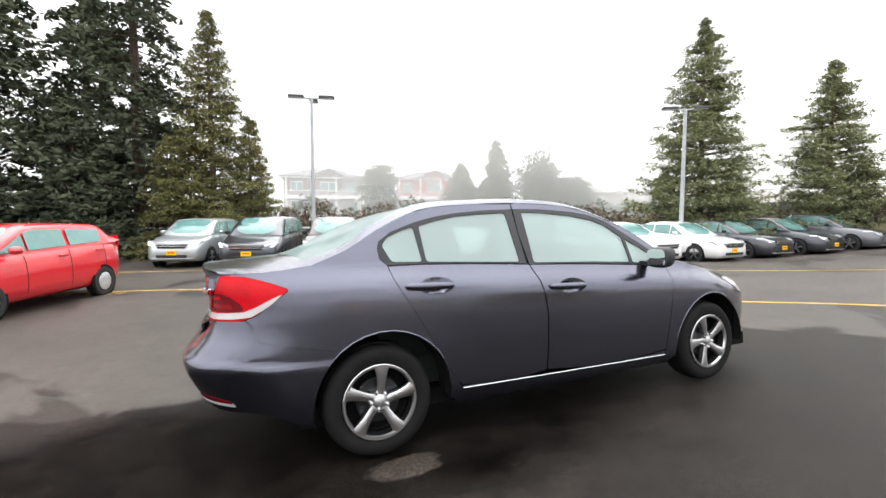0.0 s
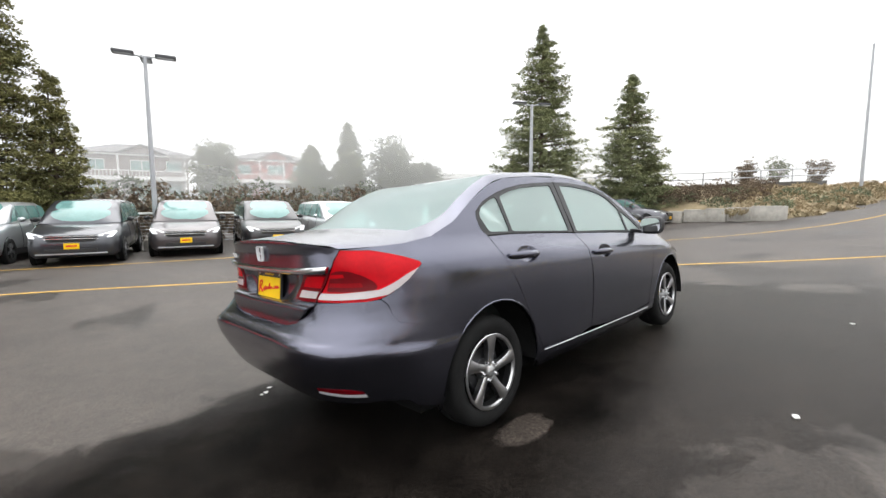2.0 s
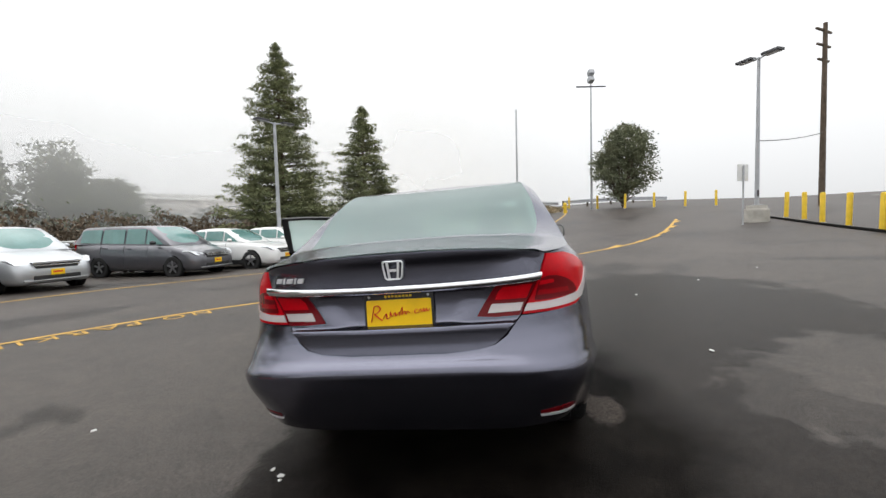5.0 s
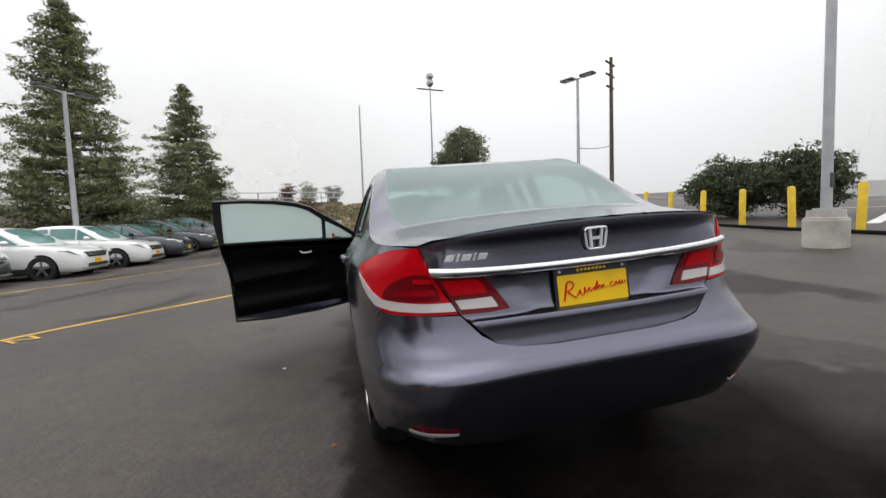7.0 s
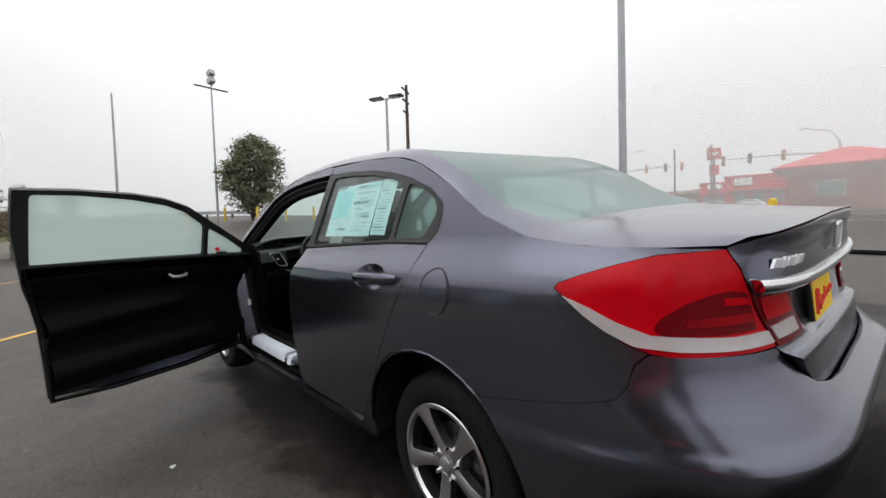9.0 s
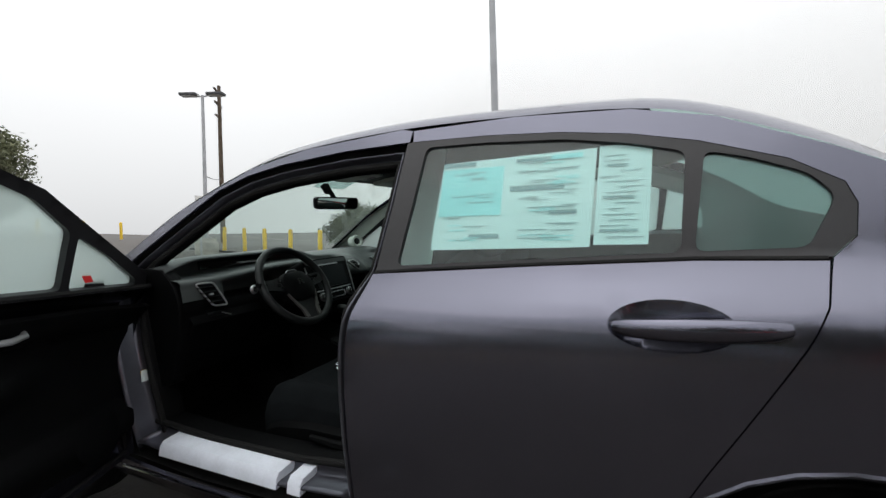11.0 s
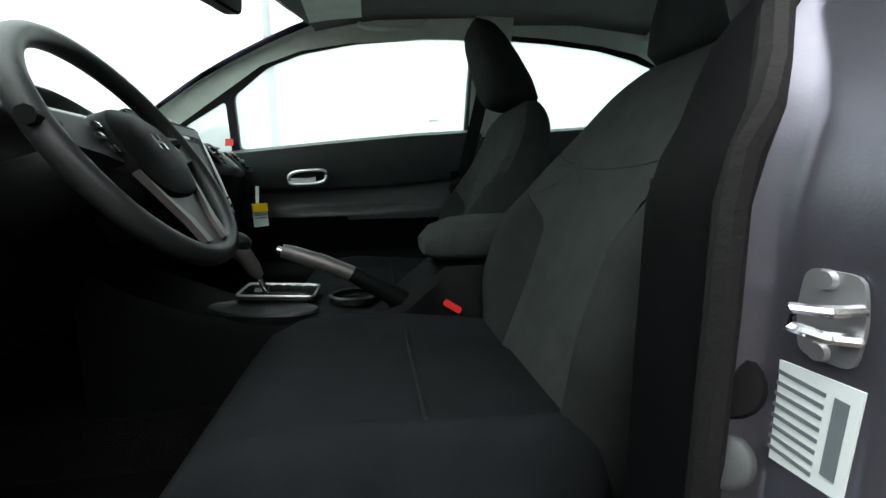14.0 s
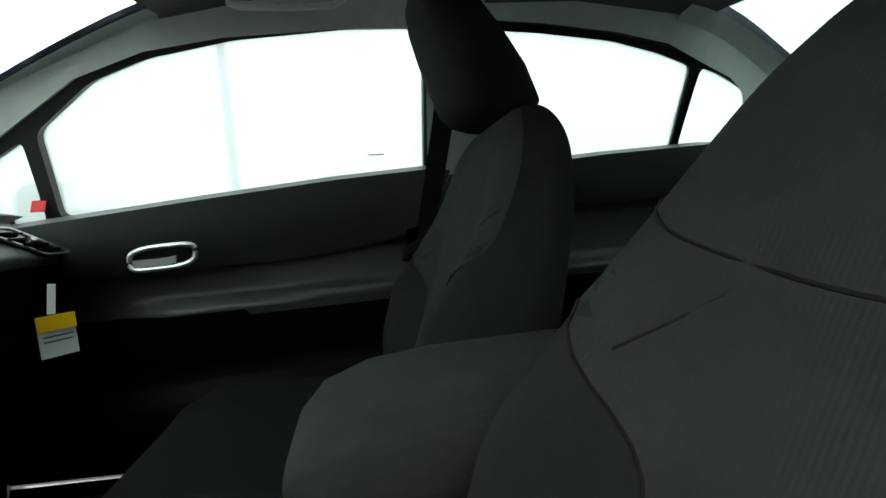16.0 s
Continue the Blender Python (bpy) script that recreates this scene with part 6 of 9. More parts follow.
part("cup_tray", lathe_bm([(0.05, 0.012), (0.055, 0.016), (0.062, 0.012), (0.062, 0), (0.05, 0), (0.045, -0.03), (0, -0.03)], 28, pose(1.50, -0.03, 0.572)), M_WHEEL, con)
part("side_tray", loft_bm([[(1.69 + rx * math.cos(a) - 0.02 * math.sin(a), 0.056 + ry * math.sin(a), z + 0.06 * rx * math.cos(a)) for a in np.linspace(0, math.tau, 32, endpoint=False)] for rx, ry, z in ((0.100, 0.052, 0.562), (0.112, 0.064, 0.574), (0.115, 0.067, 0.583), (0.111, 0.064, 0.588), (0.102, 0.056, 0.585), (0.06, 0.03, 0.583))]), M_WHEEL, con, "leaf-shaped open tray beside the selector")
for yy, lean in ((0.128, 18), (-0.128, -18)):
    bk = part("belt_buckle", box_bm(0.028, 0.02, 0.09, pose(1.265, yy, 0.53, lean * 0.3, 25, 0)), M_PLASTIC, sedan, bevel=0.004)
    if yy > 0:
        part("buckle_button", box_bm(0.040, 0.016, 0.014, pose(1.290, 0.128, 0.584, 0, -34, 0)), M_RED, bk, "red release button", bevel=0.003)

# dashboard: a low roll along the base of the windshield, a brow over the dials, a lower shelf
rows = []
for y in np.linspace(-0.71, 0.71, 72):
    k = abs(y) / 0.71
    hollow = soft((0.680 - y) / 0.05) * soft((y + 0.06) / 0.10)          # the long recess of the upper display
    dials = soft((0.535 - y) / 0.05) * soft((y - 0.10) / 0.06)            # the pit of the dials under the second brow
    mid = math.exp(-((y + 0.10) / 0.20) ** 4)
    xf = 1.955 + 0.07 * k ** 3 - 0.075 * mid - 0.125 * soft((-y - 0.18) / 0.12)
    crest = 1.000 + 0.040 * soft((0.76 - y) / 0.22) * soft((y + 0.30) / 0.35)
    brow2 = 0.958 + 0.022 * soft((0.62 - y) / 0.45)
    near = [(2.62 - 0.25 * k ** 2, 0.965 - 0.03 * k), (2.40 - 0.13 * k ** 2, 0.985), (2.24, crest - 0.014), (2.12, crest), (2.055, crest - 0.003), (2.040, crest - 0.012), (2.045 + 0.13 * hollow, crest - 0.026),
            (2.035 + 0.14 * hollow, brow2 + 0.004), (2.015 + 0.02 * hollow, brow2 + 0.004), (1.975, brow2 + 0.001), (1.955, brow2 - 0.010), (1.958, brow2 - 0.022), (1.955 + 0.13 * dials, brow2 - 0.034), (1.950 + 0.10 * dials, 0.880),
            (1.952 + 0.02 * dials, 0.860), (1.962, 0.80), (1.985, 0.76), (2.00, 0.66), (2.07, 0.58), (2.30, 0.55)]
    far = [(2.62 - 0.25 * k ** 2, 0.965 - 0.03 * k), (2.40 - 0.13 * k ** 2, 0.985), (2.22, 1.0), (2.12, 1.004), (2.06, 1.000), (2.02, 0.993), (1.985, 0.984), (xf + 0.115, 0.972), (xf + 0.085, 0.960), (xf + 0.055, 0.943), (xf + 0.030, 0.922), (xf + 0.012, 0.902),
           (xf + 0.006, 0.890), (xf + 0.022, 0.876), (xf + 0.022, 0.850), (xf + 0.03, 0.80), (xf + 0.05, 0.77), (xf + 0.03, 0.745), (xf + 0.05, 0.66), (2.30, 0.55)]
    w = soft((y + 0.14) / 0.18)
    rows.append([(a[0] * (1 - w) + b[0] * w, y, a[1] * (1 - w) + b[1] * w) for a, b in zip(far, near)])
v, f, n = grid_geo(rows)
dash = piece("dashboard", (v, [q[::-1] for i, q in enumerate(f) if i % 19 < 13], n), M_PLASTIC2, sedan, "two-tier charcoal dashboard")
# lower rows near-black, footwell shade put into the colour
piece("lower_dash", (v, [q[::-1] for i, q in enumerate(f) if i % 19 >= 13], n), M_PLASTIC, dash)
for sd in (1, -1):
    part("dash_end", loft_bm([[(x + dx, sd * y, z) for x, z in rounded([(2.34, 0.50), (2.03, 0.56), (1.975, 0.74), (1.960, 0.86), (1.985, 0.94), (2.05, 1.00), (2.20, 1.005), (2.38, 0.965)], 0.02, 3)] for y, dx in ((0.655, 0.02), (0.665, 0.004), (0.70, 0.0), (0.715, 0.006))]), M_PLASTIC, dash)
part("tachometer", lathe_bm([(0, 0.004), (0.07, 0.004), (0.078, 0.010), (0.084, 0.0)], 32, pose(2.085, 0.300, 0.900, 0, -75, 0)), M_SCREEN, dash)
# upper digital display in a wide dark slot under the far brow
part("upper_display", box_bm(0.012, 0.40, 0.040, pose(2.165, 0.28, 0.992, 0, 12, 0)), M_SCREEN, dash, bevel=0.006)


def vent(x, y, z, yaw, w, h, label="", outline=None, rim=0.0030, pitch=12):
    m = pose(x, y, z, 0, pitch, yaw) @ Matrix(((0, 0, -1, 0), (1, 0, 0, 0), (0, 1, 0, 0), (0, 0, 0, 1)))
    o = rounded(outline or [(-w, -h), (w, -h), (w * 1.05, h), (-w * 0.95, h)], 0.014, 4)
    lean = (outline[2][0] + outline[3][0] - outline[0][0] - outline[1][0]) / (4 * h) if outline else 0.0
    v_ = part("air_vent", extrude_bm(o, 0.012, m), M_SCREEN, dash, label)
    part("vent_frame", tube_bm([m @ Vector((a, b, 0.013)) for a, b in o], rim, 6, closed=True), M_SILVER, v_)
    for i in range(4):
        part("vent_slat", box_bm(w * 1.75, 0.004, 0.012, m @ Matrix.Translation((lean * (-h + (i + 1) * 2 * h / 5), -h + (i + 1) * 2 * h / 5, 0.014)) @ Matrix.Rotation(0.5, 4, "X")), M_PLASTIC, v_)
    part("vent_tab", box_bm(0.014, 0.007, 0.012, m @ Matrix.Translation((0, 0, 0.020))), M_SILVER, v_)


vent(1.950, 0.600, 0.893, -12, 0.036, 0.050, "driver's air vent in a broad silver frame", [(-0.062, -0.050), (-0.004, -0.046), (0.052, 0.048), (-0.018, 0.046)], 0.0036)
vent(1.892, -0.545, 0.920, 0, 0.036, 0.030, "passenger's air vent in a thin silver frame", [(-0.105, -0.030), (-0.028, -0.030), (0.098, 0.030), (0.022, 0.030)], pitch=24)
vent(1.862, -0.252, 0.920, 0, 0.026, 0.032, "centre air vent in a thin silver frame", [(-0.066, -0.032), (-0.010, -0.032), (0.066, 0.032), (0.010, 0.032)], pitch=24)
vent(1.905, 0.205, 0.918, -6, 0.030, 0.026)
# start button and trim by the driver's vent
sb = part("start_button", lathe_bm([(0, 0.010), (0.014, 0.010), (0.018, 0.007), (0.020, 0.0)], 24, pose(1.925, 0.404, 0.884, 0, -80, 0)), M_SILVER, dash)
part("button_cap", lathe_bm([(0, 0.0125), (0.009, 0.012), (0.012, 0.010)], 20, pose(1.925, 0.404, 0.884, 0, -80, 0)), M_RUBBER, sb)
part("knee_panel", loft_bm([[(x, y, z) for x, z in ((1.96, 0.82), (1.94, 0.79), (1.985, 0.70), (2.05, 0.58), (2.10, 0.58), (2.06, 0.80))] for y in (0.16, 0.30, 0.50, 0.68)]), M_PLASTIC, dash, bevel=0.006)
part("dash_switch", box_bm(0.012, 0.075, 0.022, pose(1.950, 0.575, 0.815, 0, -20, -10)), M_SCREEN, dash, bevel=0.003)
part("switch_line", box_bm(0.004, 0.045, 0.004, pose(1.940, 0.535, 0.808, 24, -20, -10)), M_SILVER, dash)
# centre stack
SM = pose(1.838, 0.0, 0.870, 0, 20, 0) @ Matrix(((0, 0, -1, 0), (1, 0, 0, 0), (0, 1, 0, 0), (0, 0, 0, 1)))
stack = part("stack_panel", extrude_bm(rounded([(-0.150, -0.105), (0.150, -0.105), (0.165, 0.118), (-0.165, 0.118)], 0.02, 4), 0.13, SM @ Matrix.Translation((0, 0, -0.12))), M_PLASTIC, dash, "centre stack with dark screen and round knobs", bevel=0.006)
part("stack_hood", loft_bm([[SM @ Vector((u, v, w)) for u, v, w in ((-0.150 - 0.012 * k, 0.092 + 0.02 * k, 0.012), (0.150 + 0.012 * k, 0.092 + 0.02 * k, 0.012), (0.150 + 0.012 * k, 0.092 + 0.02 * k, -0.02), (-0.150 - 0.012 * k, 0.092 + 0.02 * k, -0.02))] for k in (0.0, 0.5, 1.0)]), M_PLASTIC2, stack)
part("disc_slot", box_bm(0.16, 0.006, 0.003, SM @ Matrix.Translation((0, 0.086, 0.0115))), M_SILVER, stack)
part("screen", extrude_bm(rounded([(-0.115, -0.030), (0.115, -0.030), (0.120, 0.076), (-0.120, 0.076)], 0.006, 2), 0.004, SM @ Matrix.Translation((0, 0, 0.010))), M_DISPLAY, stack)
for sg in (-1, 1):
    part("stack_trim", tube_bm([SM @ Vector((sg * a, b, 0.011)) for a, b in ((0.163, 0.085), (0.160, 0.045), (0.156, -0.01), (0.151, -0.06), (0.147, -0.100))], [0.002, 0.0035, 0.004, 0.003, 0.002], 6), M_SILVER, stack)
part("stack_line", box_bm(0.26, 0.0035, 0.004, SM @ Matrix.Translation((0, -0.043, 0.011))), M_SILVER, stack)
part("radio_frame", tube_bm([SM @ Vector((a, b, 0.011)) for a, b in rounded([(-0.068, -0.088), (0.068, -0.088), (0.068, -0.060), (-0.068, -0.060)], 0.004, 2)], 0.0016, 5, closed=True), M_SILVER, stack)
for u in (-0.105, 0.105):
    k = part("control_knob", lathe_bm([(0, 0.016), (0.013, 0.016), (0.016, 0.012), (0.018, 0.0)], 28, SM @ Matrix.Translation((u, -0.074, 0.010))), M_SCREEN, stack)
    part("knob_ring", lathe_bm([(0.016, 0.010), (0.0205, 0.009), (0.022, 0.0)], 28, SM @ Matrix.Translation((u, -0.074, 0.010))), M_SILVER, k)
    part("knob_mark", box_bm(0.004, 0.016, 0.002, SM @ Matrix.Translation((u, -0.074, 0.0265)) @ Matrix.Rotation(0.6, 4, "Z")), M_SILVER, k)
# tweeter at the foot of the far pillar
TW = pose(2.125, -0.650, 1.040, 0, -82, -32)
tw = part("tweeter_pod", lathe_bm([(0.021, -0.012), (0.024, 0.004), (0.030, 0.009), (0.038, 0.006), (0.042, -0.004), (0.046, -0.05), (0.0, -0.06)], 32, TW), M_LINER, dash)
part("tweeter_grille", lathe_bm([(0, -0.002), (0.012, -0.004), (0.0225, -0.009)], 24, TW), M_SCREEN, tw)
# hanging paper tag
tag = part("paper_tag", box_bm(0.002, 0.056, 0.075, pose(1.812, -0.480, 0.752, 0, 4, -38)), M_PAPER, sedan, "white and yellow paper tag hanging from the glovebox")
part("tag_head", box_bm(0.003, 0.057, 0.028, pose(1.811, -0.480, 0.776, 0, 4, -38)), M_PLATE, tag)
part("tag_string", box_bm(0.002, 0.012, 0.055, pose(1.818, -0.486, 0.818, 8, 4, -38)), M_PAPER, tag)
for i in range(4):
    part("tag_print_bar", box_bm(0.0034, 0.044, 0.003, pose(1.8115, -0.480, 0.752 - i * 0.009, 0, 4, -38)), M_INK, tag)

# steering wheel
WM = pose(1.762, 0.300, 0.908, 0, 32, 0) @ Matrix(((0, 0, -1, 0), (-1, 0, 0, 0), (0, 1, 0, 0), (0, 0, 0, 1)))
wheel_rim = part("steering_wheel", tube_bm([WM @ Vector((0.182 * math.cos(a), 0.180 * math.sin(a), -0.025)) for a in np.linspace(0, math.tau, 48, endpoint=False)], 0.0165, 12, closed=True), M_WHEEL, sedan, "black three-spoke steering wheel with silver inlays")
part("wheel_hub", loft_bm([[WM @ Vector((rx * (abs(math.cos(a)) ** 0.7) * (1 if math.cos(a) > 0 else -1), cy + ry * (abs(math.sin(a)) ** 0.8) * (1 if math.sin(a) > 0 else -1), zz)) for a in np.linspace(0, math.tau, 28, endpoint=False)]
                           for rx, ry, cy, zz in ((0.085, 0.070, -0.01, -0.06), (0.088, 0.075, -0.01, -0.03), (0.082, 0.070, -0.01, -0.008), (0.055, 0.045, -0.008, 0.004), (0.01, 0.01, -0.008, 0.006))]), M_PLASTIC, wheel_rim)
for sg in (-1, 1):
    part("wheel_spoke", loft_bm([[WM @ Vector((sg * x, y + dy, z)) for dy, z in ((-h, -0.035), (h, -0.035), (h, -0.018), (-h, -0.018))] for x, y, h in ((0.07, 0.005, 0.034), (0.12, 0.012, 0.026), (0.175, 0.018, 0.022))]), M_WHEEL, wheel_rim)
    part("spoke_inlay", loft_bm([[WM @ Vector((sg * (x + dx), y, z)) for dx, z in ((-w, -0.020), (w, -0.020), (w, -0.010), (-w, -0.010))] for x, y, w in ((0.082, -0.040, 0.003), (0.060, -0.088, 0.005), (0.042, -0.122, 0.009), (0.036, -0.160, 0.010))]), M_GRIP, wheel_rim, "silver inlay")
    for i in range(3):
        part("wheel_button", box_bm(0.016, 0.010, 0.006, WM @ Matrix.Translation((sg * (0.090 + 0.012 * (i % 2)), 0.026 - 0.017 * i, -0.014))), M_SCREEN, wheel_rim, bevel=0.002)
part("lower_spoke", loft_bm([[WM @ Vector((sx * w, y, z)) for sx, z in ((-1, -0.026), (1, -0.026), (1, -0.017), (-1, -0.017))] for y, w in ((-0.075, 0.056), (-0.10, 0.046), (-0.13, 0.034), (-0.172, 0.030))]), M_WHEEL, wheel_rim)
for sg in (-1, 1):
    part("hub_badge", box_bm(0.006, 0.024, 0.003, WM @ Matrix.Translation((sg * 0.009, 0.0, 0.006)) @ Matrix.Rotation(sg * 0.15, 4, "Z")), M_CHROME, wheel_rim)
part("hub_badge", box_bm(0.014, 0.005, 0.003, WM @ Matrix.Translation((0, 0.0, 0.006))), M_CHROME, wheel_rim)
part("steering_column", tube_bm([(1.80, 0.30, 0.885), (1.95, 0.30, 0.825)], [0.045, 0.06], 14), M_PLASTIC, sedan)
for sg in (-1, 1):
    part("column_stalk", tube_bm([(1.80, 0.335 + sg * 0.04, 0.895), (1.795, 0.335 + sg * 0.13, 0.915), (1.79, 0.335 + sg * 0.17, 0.92)], [0.008, 0.009, 0.011], 8), M_PLASTIC, sedan)

# mirror, visors, lamp and grab handles overhead
MM = pose(1.765, 0.003, 1.256, 0, -4, -19) @ Matrix(((0, 0, -1, 0), (-1, 0, 0, 0), (0, 1, 0, 0), (0, 0, 0, 1)))
om = rounded([(-0.118, -0.028), (0.118, -0.028), (0.122, 0.032), (-0.122, 0.032)], 0.022, 4)
rm = part("rear_view_mirror", extrude_bm(om, 0.03, MM @ Matrix.Translation((0, 0, -0.03))), M_PLASTIC, sedan, "black rear-view mirror on the windshield", bevel=0.006)
part("mirror_face", extrude_bm(shrink(om, 0.006), 0.002, MM), M_MIRROR, rm)
part("mirror_arm", tube_bm([(1.775, 0.0, 1.265), (1.81, 0.0, 1.315), (1.84, 0.0, 1.345)], [0.012, 0.012, 0.022], 8), M_PLASTIC, rm)
part("mirror_foot", box_bm(0.03, 0.035, 0.05, pose(1.835, 0.0, 1.335, 0, 35, 0)), M_PLASTIC, rm, bevel=0.006)
for sd in (-1, 1):
    part("sun_visor", loft_bm([[(x, sd * y, z - 0.052 - 0.0) for y in (0.10, 0.47)] + [(x, sd * y, z - 0.070) for y in (0.47, 0.10)] for x, z in ((1.46, 1.435), (1.55, 1.425), (1.62, 1.412))]), M_LINER, sedan, "grey folded sun visor", bevel=0.005)
    part("grab_handle", tube_bm([(1.25, sd * 0.515, 1.372), (1.27, sd * 0.500, 1.352), (1.36, sd * 0.500, 1.345), (1.45, sd * 0.505, 1.348), (1.47, sd * 0.52, 1.362)], 0.009, 8), M_LINER, sedan)
ol = part("overhead_lamp", extrude_bm(rounded([(-0.06, -0.075), (0.06, -0.075), (0.05, 0.075), (-0.05, 0.075)], 0.02, 3), 0.02, pose(1.60, 0, 1.375, 0, 8, 0)), M_LINER, sedan, bevel=0.004)
for sg in (-1, 1):
    part("lamp_lens", box_bm(0.05, 0.035, 0.004, pose(1.60, sg * 0.035, 1.373, 0, 8, 0)), M_LAMPCLEAR, ol)
# tinted patch on the windshield behind the mirror
def shade_patch():
    rows = []
    for i in range(7):
        ln = top_row(9.90 + 0.38 * i / 6)[1]
        ys = [p.y for p in ln][::-1]
        rows.append([Vector((float(np.interp(abs(y), ys, [p.x for p in ln][::-1])), y, float(np.interp(abs(y), ys, [p.z for p in ln][::-1])) - 0.006)) for y in np.linspace(-0.20, 0.03, 9)])
    piece("shade_patch", grid_geo(rows), glass_mat("windshield_tint", (0.55, 0.70, 0.68), 0.8), sedan)


shade_patch()

# window papers inside the driver's side rear glass
def paper(x0, x1, z0, z1, lean):
    o = [(x0, z0), (x1, z0 + lean), (x1 - 0.01, z1 + lean), (x0 - 0.012, z1)]
    return patch(X(*[(2 * 0 + a, b) for a, b in o]), offset=-0.010, flange=0, step=0.04)


sheet = piece("window_sheet", paper(0.505, 0.905, 1.085, 1.318, -0.006), M_PAPER, sedan, "pale printed price sheets taped inside the rear window")
sheet2 = piece("window_sheet", paper(0.385, 0.497, 1.090, 1.320, 0.0), M_PAPER, sedan)
OFF = -0.0085


def print_on(x0, x1, z0, z1, material, parent, name="print_bar", off=OFF):
    piece(name, patch(X((x0, z0), (x1, z0), (x1, z1), (x0, z1)), offset=off, flange=0, step=0.05), material, parent)


print_on(0.72, 0.893, 1.165, 1.292, M_PAPERBLUE, sheet, "blue_print_field")
print_on(0.80, 0.893, 1.298, 1.311, M_PRINT, sheet)
print_on(0.545, 0.69, 1.296, 1.306, M_PRINT, sheet)
print_on(0.525, 0.60, 1.297, 1.309, M_PAPERBLUE, sheet, off=-0.0075)
print_on(0.565, 0.70, 1.222, 1.236, M_PRINT, sheet)
print_on(0.535, 0.60, 1.162, 1.172, M_PRINT, sheet)
print_on(0.72, 0.80, 1.108, 1.118, M_PRINT, sheet)
random.seed(9)
for i in range(60):
    bx, bz = random.choice(((0.525, 0.69), (0.735, 0.885), (0.525, 0.69))), 1.10 + 0.195 * random.random()
    w = random.uniform(0.03, 0.08)
    x0 = random.uniform(bx[0], bx[1] - w)
    print_on(x0, x0 + w, bz, bz + 0.0022, M_PRINT if random.random() < 0.6 else M_PAPERBLUE, sheet, off=-0.0078)
for i in range(16):
    w = random.uniform(0.03, 0.08)
    x0 = random.uniform(0.392, 0.485 - w)
    bz = 1.105 + i * 0.0125
    print_on(x0, x0 + w, bz, bz + (0.006 if i % 6 == 1 else 0.0022), M_PRINT, sheet2, off=-0.0078)

# ---- parked vehicles ----
M_VGLASS = mat("dark_green_car_glass", (0.125, 0.255, 0.24), 0.12, coat=0.6, var=0.15, scale=2)
M_VCOVER = mat("silver_wheel_cover", (0.55, 0.55, 0.56), 0.35, 0.5, var=0.1, scale=12)
M_VTYRE = mat("car_tyre", (0.02, 0.02, 0.02), 0.8, var=0.2)
M_VRIM = mat("grey_alloy_rim", (0.30, 0.30, 0.31), 0.35, 0.8, var=0.15, scale=10)
M_VLAMP = mat("headlamp_lens", (0.62, 0.64, 0.66), 0.1, 0.2, coat=1.0, var=0.2, scale=20)
M_VBLACK = mat("black_bumper_plastic", (0.02, 0.02, 0.021), 0.55, var=0.2, scale=8)


def car_paint(name, col, metal=0.6):
    return mat(name, col, 0.3, metal, coat=1.0, var=0.06, scale=2.0)


P_SILVER = car_paint("silver_paint", (0.52, 0.54, 0.56))
P_CHAR = car_paint("charcoal_paint", (0.055, 0.058, 0.068))
P_BROWN = car_paint("smoky_grey_paint", (0.085, 0.075, 0.078))
P_BLACK = car_paint("black_paint", (0.012, 0.012, 0.013), 0.2)
P_GREY = car_paint("mid_grey_paint", (0.13, 0.13, 0.145))
P_WHITE = car_paint("white_paint", (0.78, 0.78, 0.77), 0.0)
P_RED = car_paint("bright_red_paint", (0.62, 0.008, 0.018), 0.1)
# length, half width, sill, bonnet edge, belt at front and back, roof height, [screen foot, screen top, roof end, tail foot] as shares from the nose, wheel radius, axles
VAN = dict(L=5.15, w=0.99, nose=0.93, belt=(1.06, 1.16), H=1.73, g=(0.20, 0.37, 0.93, 0.985), r=0.345, ax=(0.175, 0.755), side=((0.395, 0.545), (0.56, 0.735), (0.75, 0.915)))
CUV = dict(L=4.55, w=0.91, nose=0.96, belt=(1.07, 1.20), H=1.66, g=(0.23, 0.40, 0.86, 0.965), r=0.345, ax=(0.195, 0.77), side=((0.41, 0.565), (0.58, 0.735), (0.75, 0.86)))
COUPE = dict(L=4.99, w=0.945, nose=0.93, belt=(1.03, 1.17), H=1.58, g=(0.25, 0.42, 0.70, 0.96), r=0.36, ax=(0.19, 0.755), side=((0.43, 0.575), (0.59, 0.72), (0.735, 0.83)))
HATCH = dict(L=4.06, w=0.85, nose=0.88, belt=(0.98, 1.12), H=1.50, g=(0.20, 0.41, 0.88, 0.975), r=0.30, ax=(0.195, 0.82), side=((0.40, 0.60), (0.625, 0.83)))


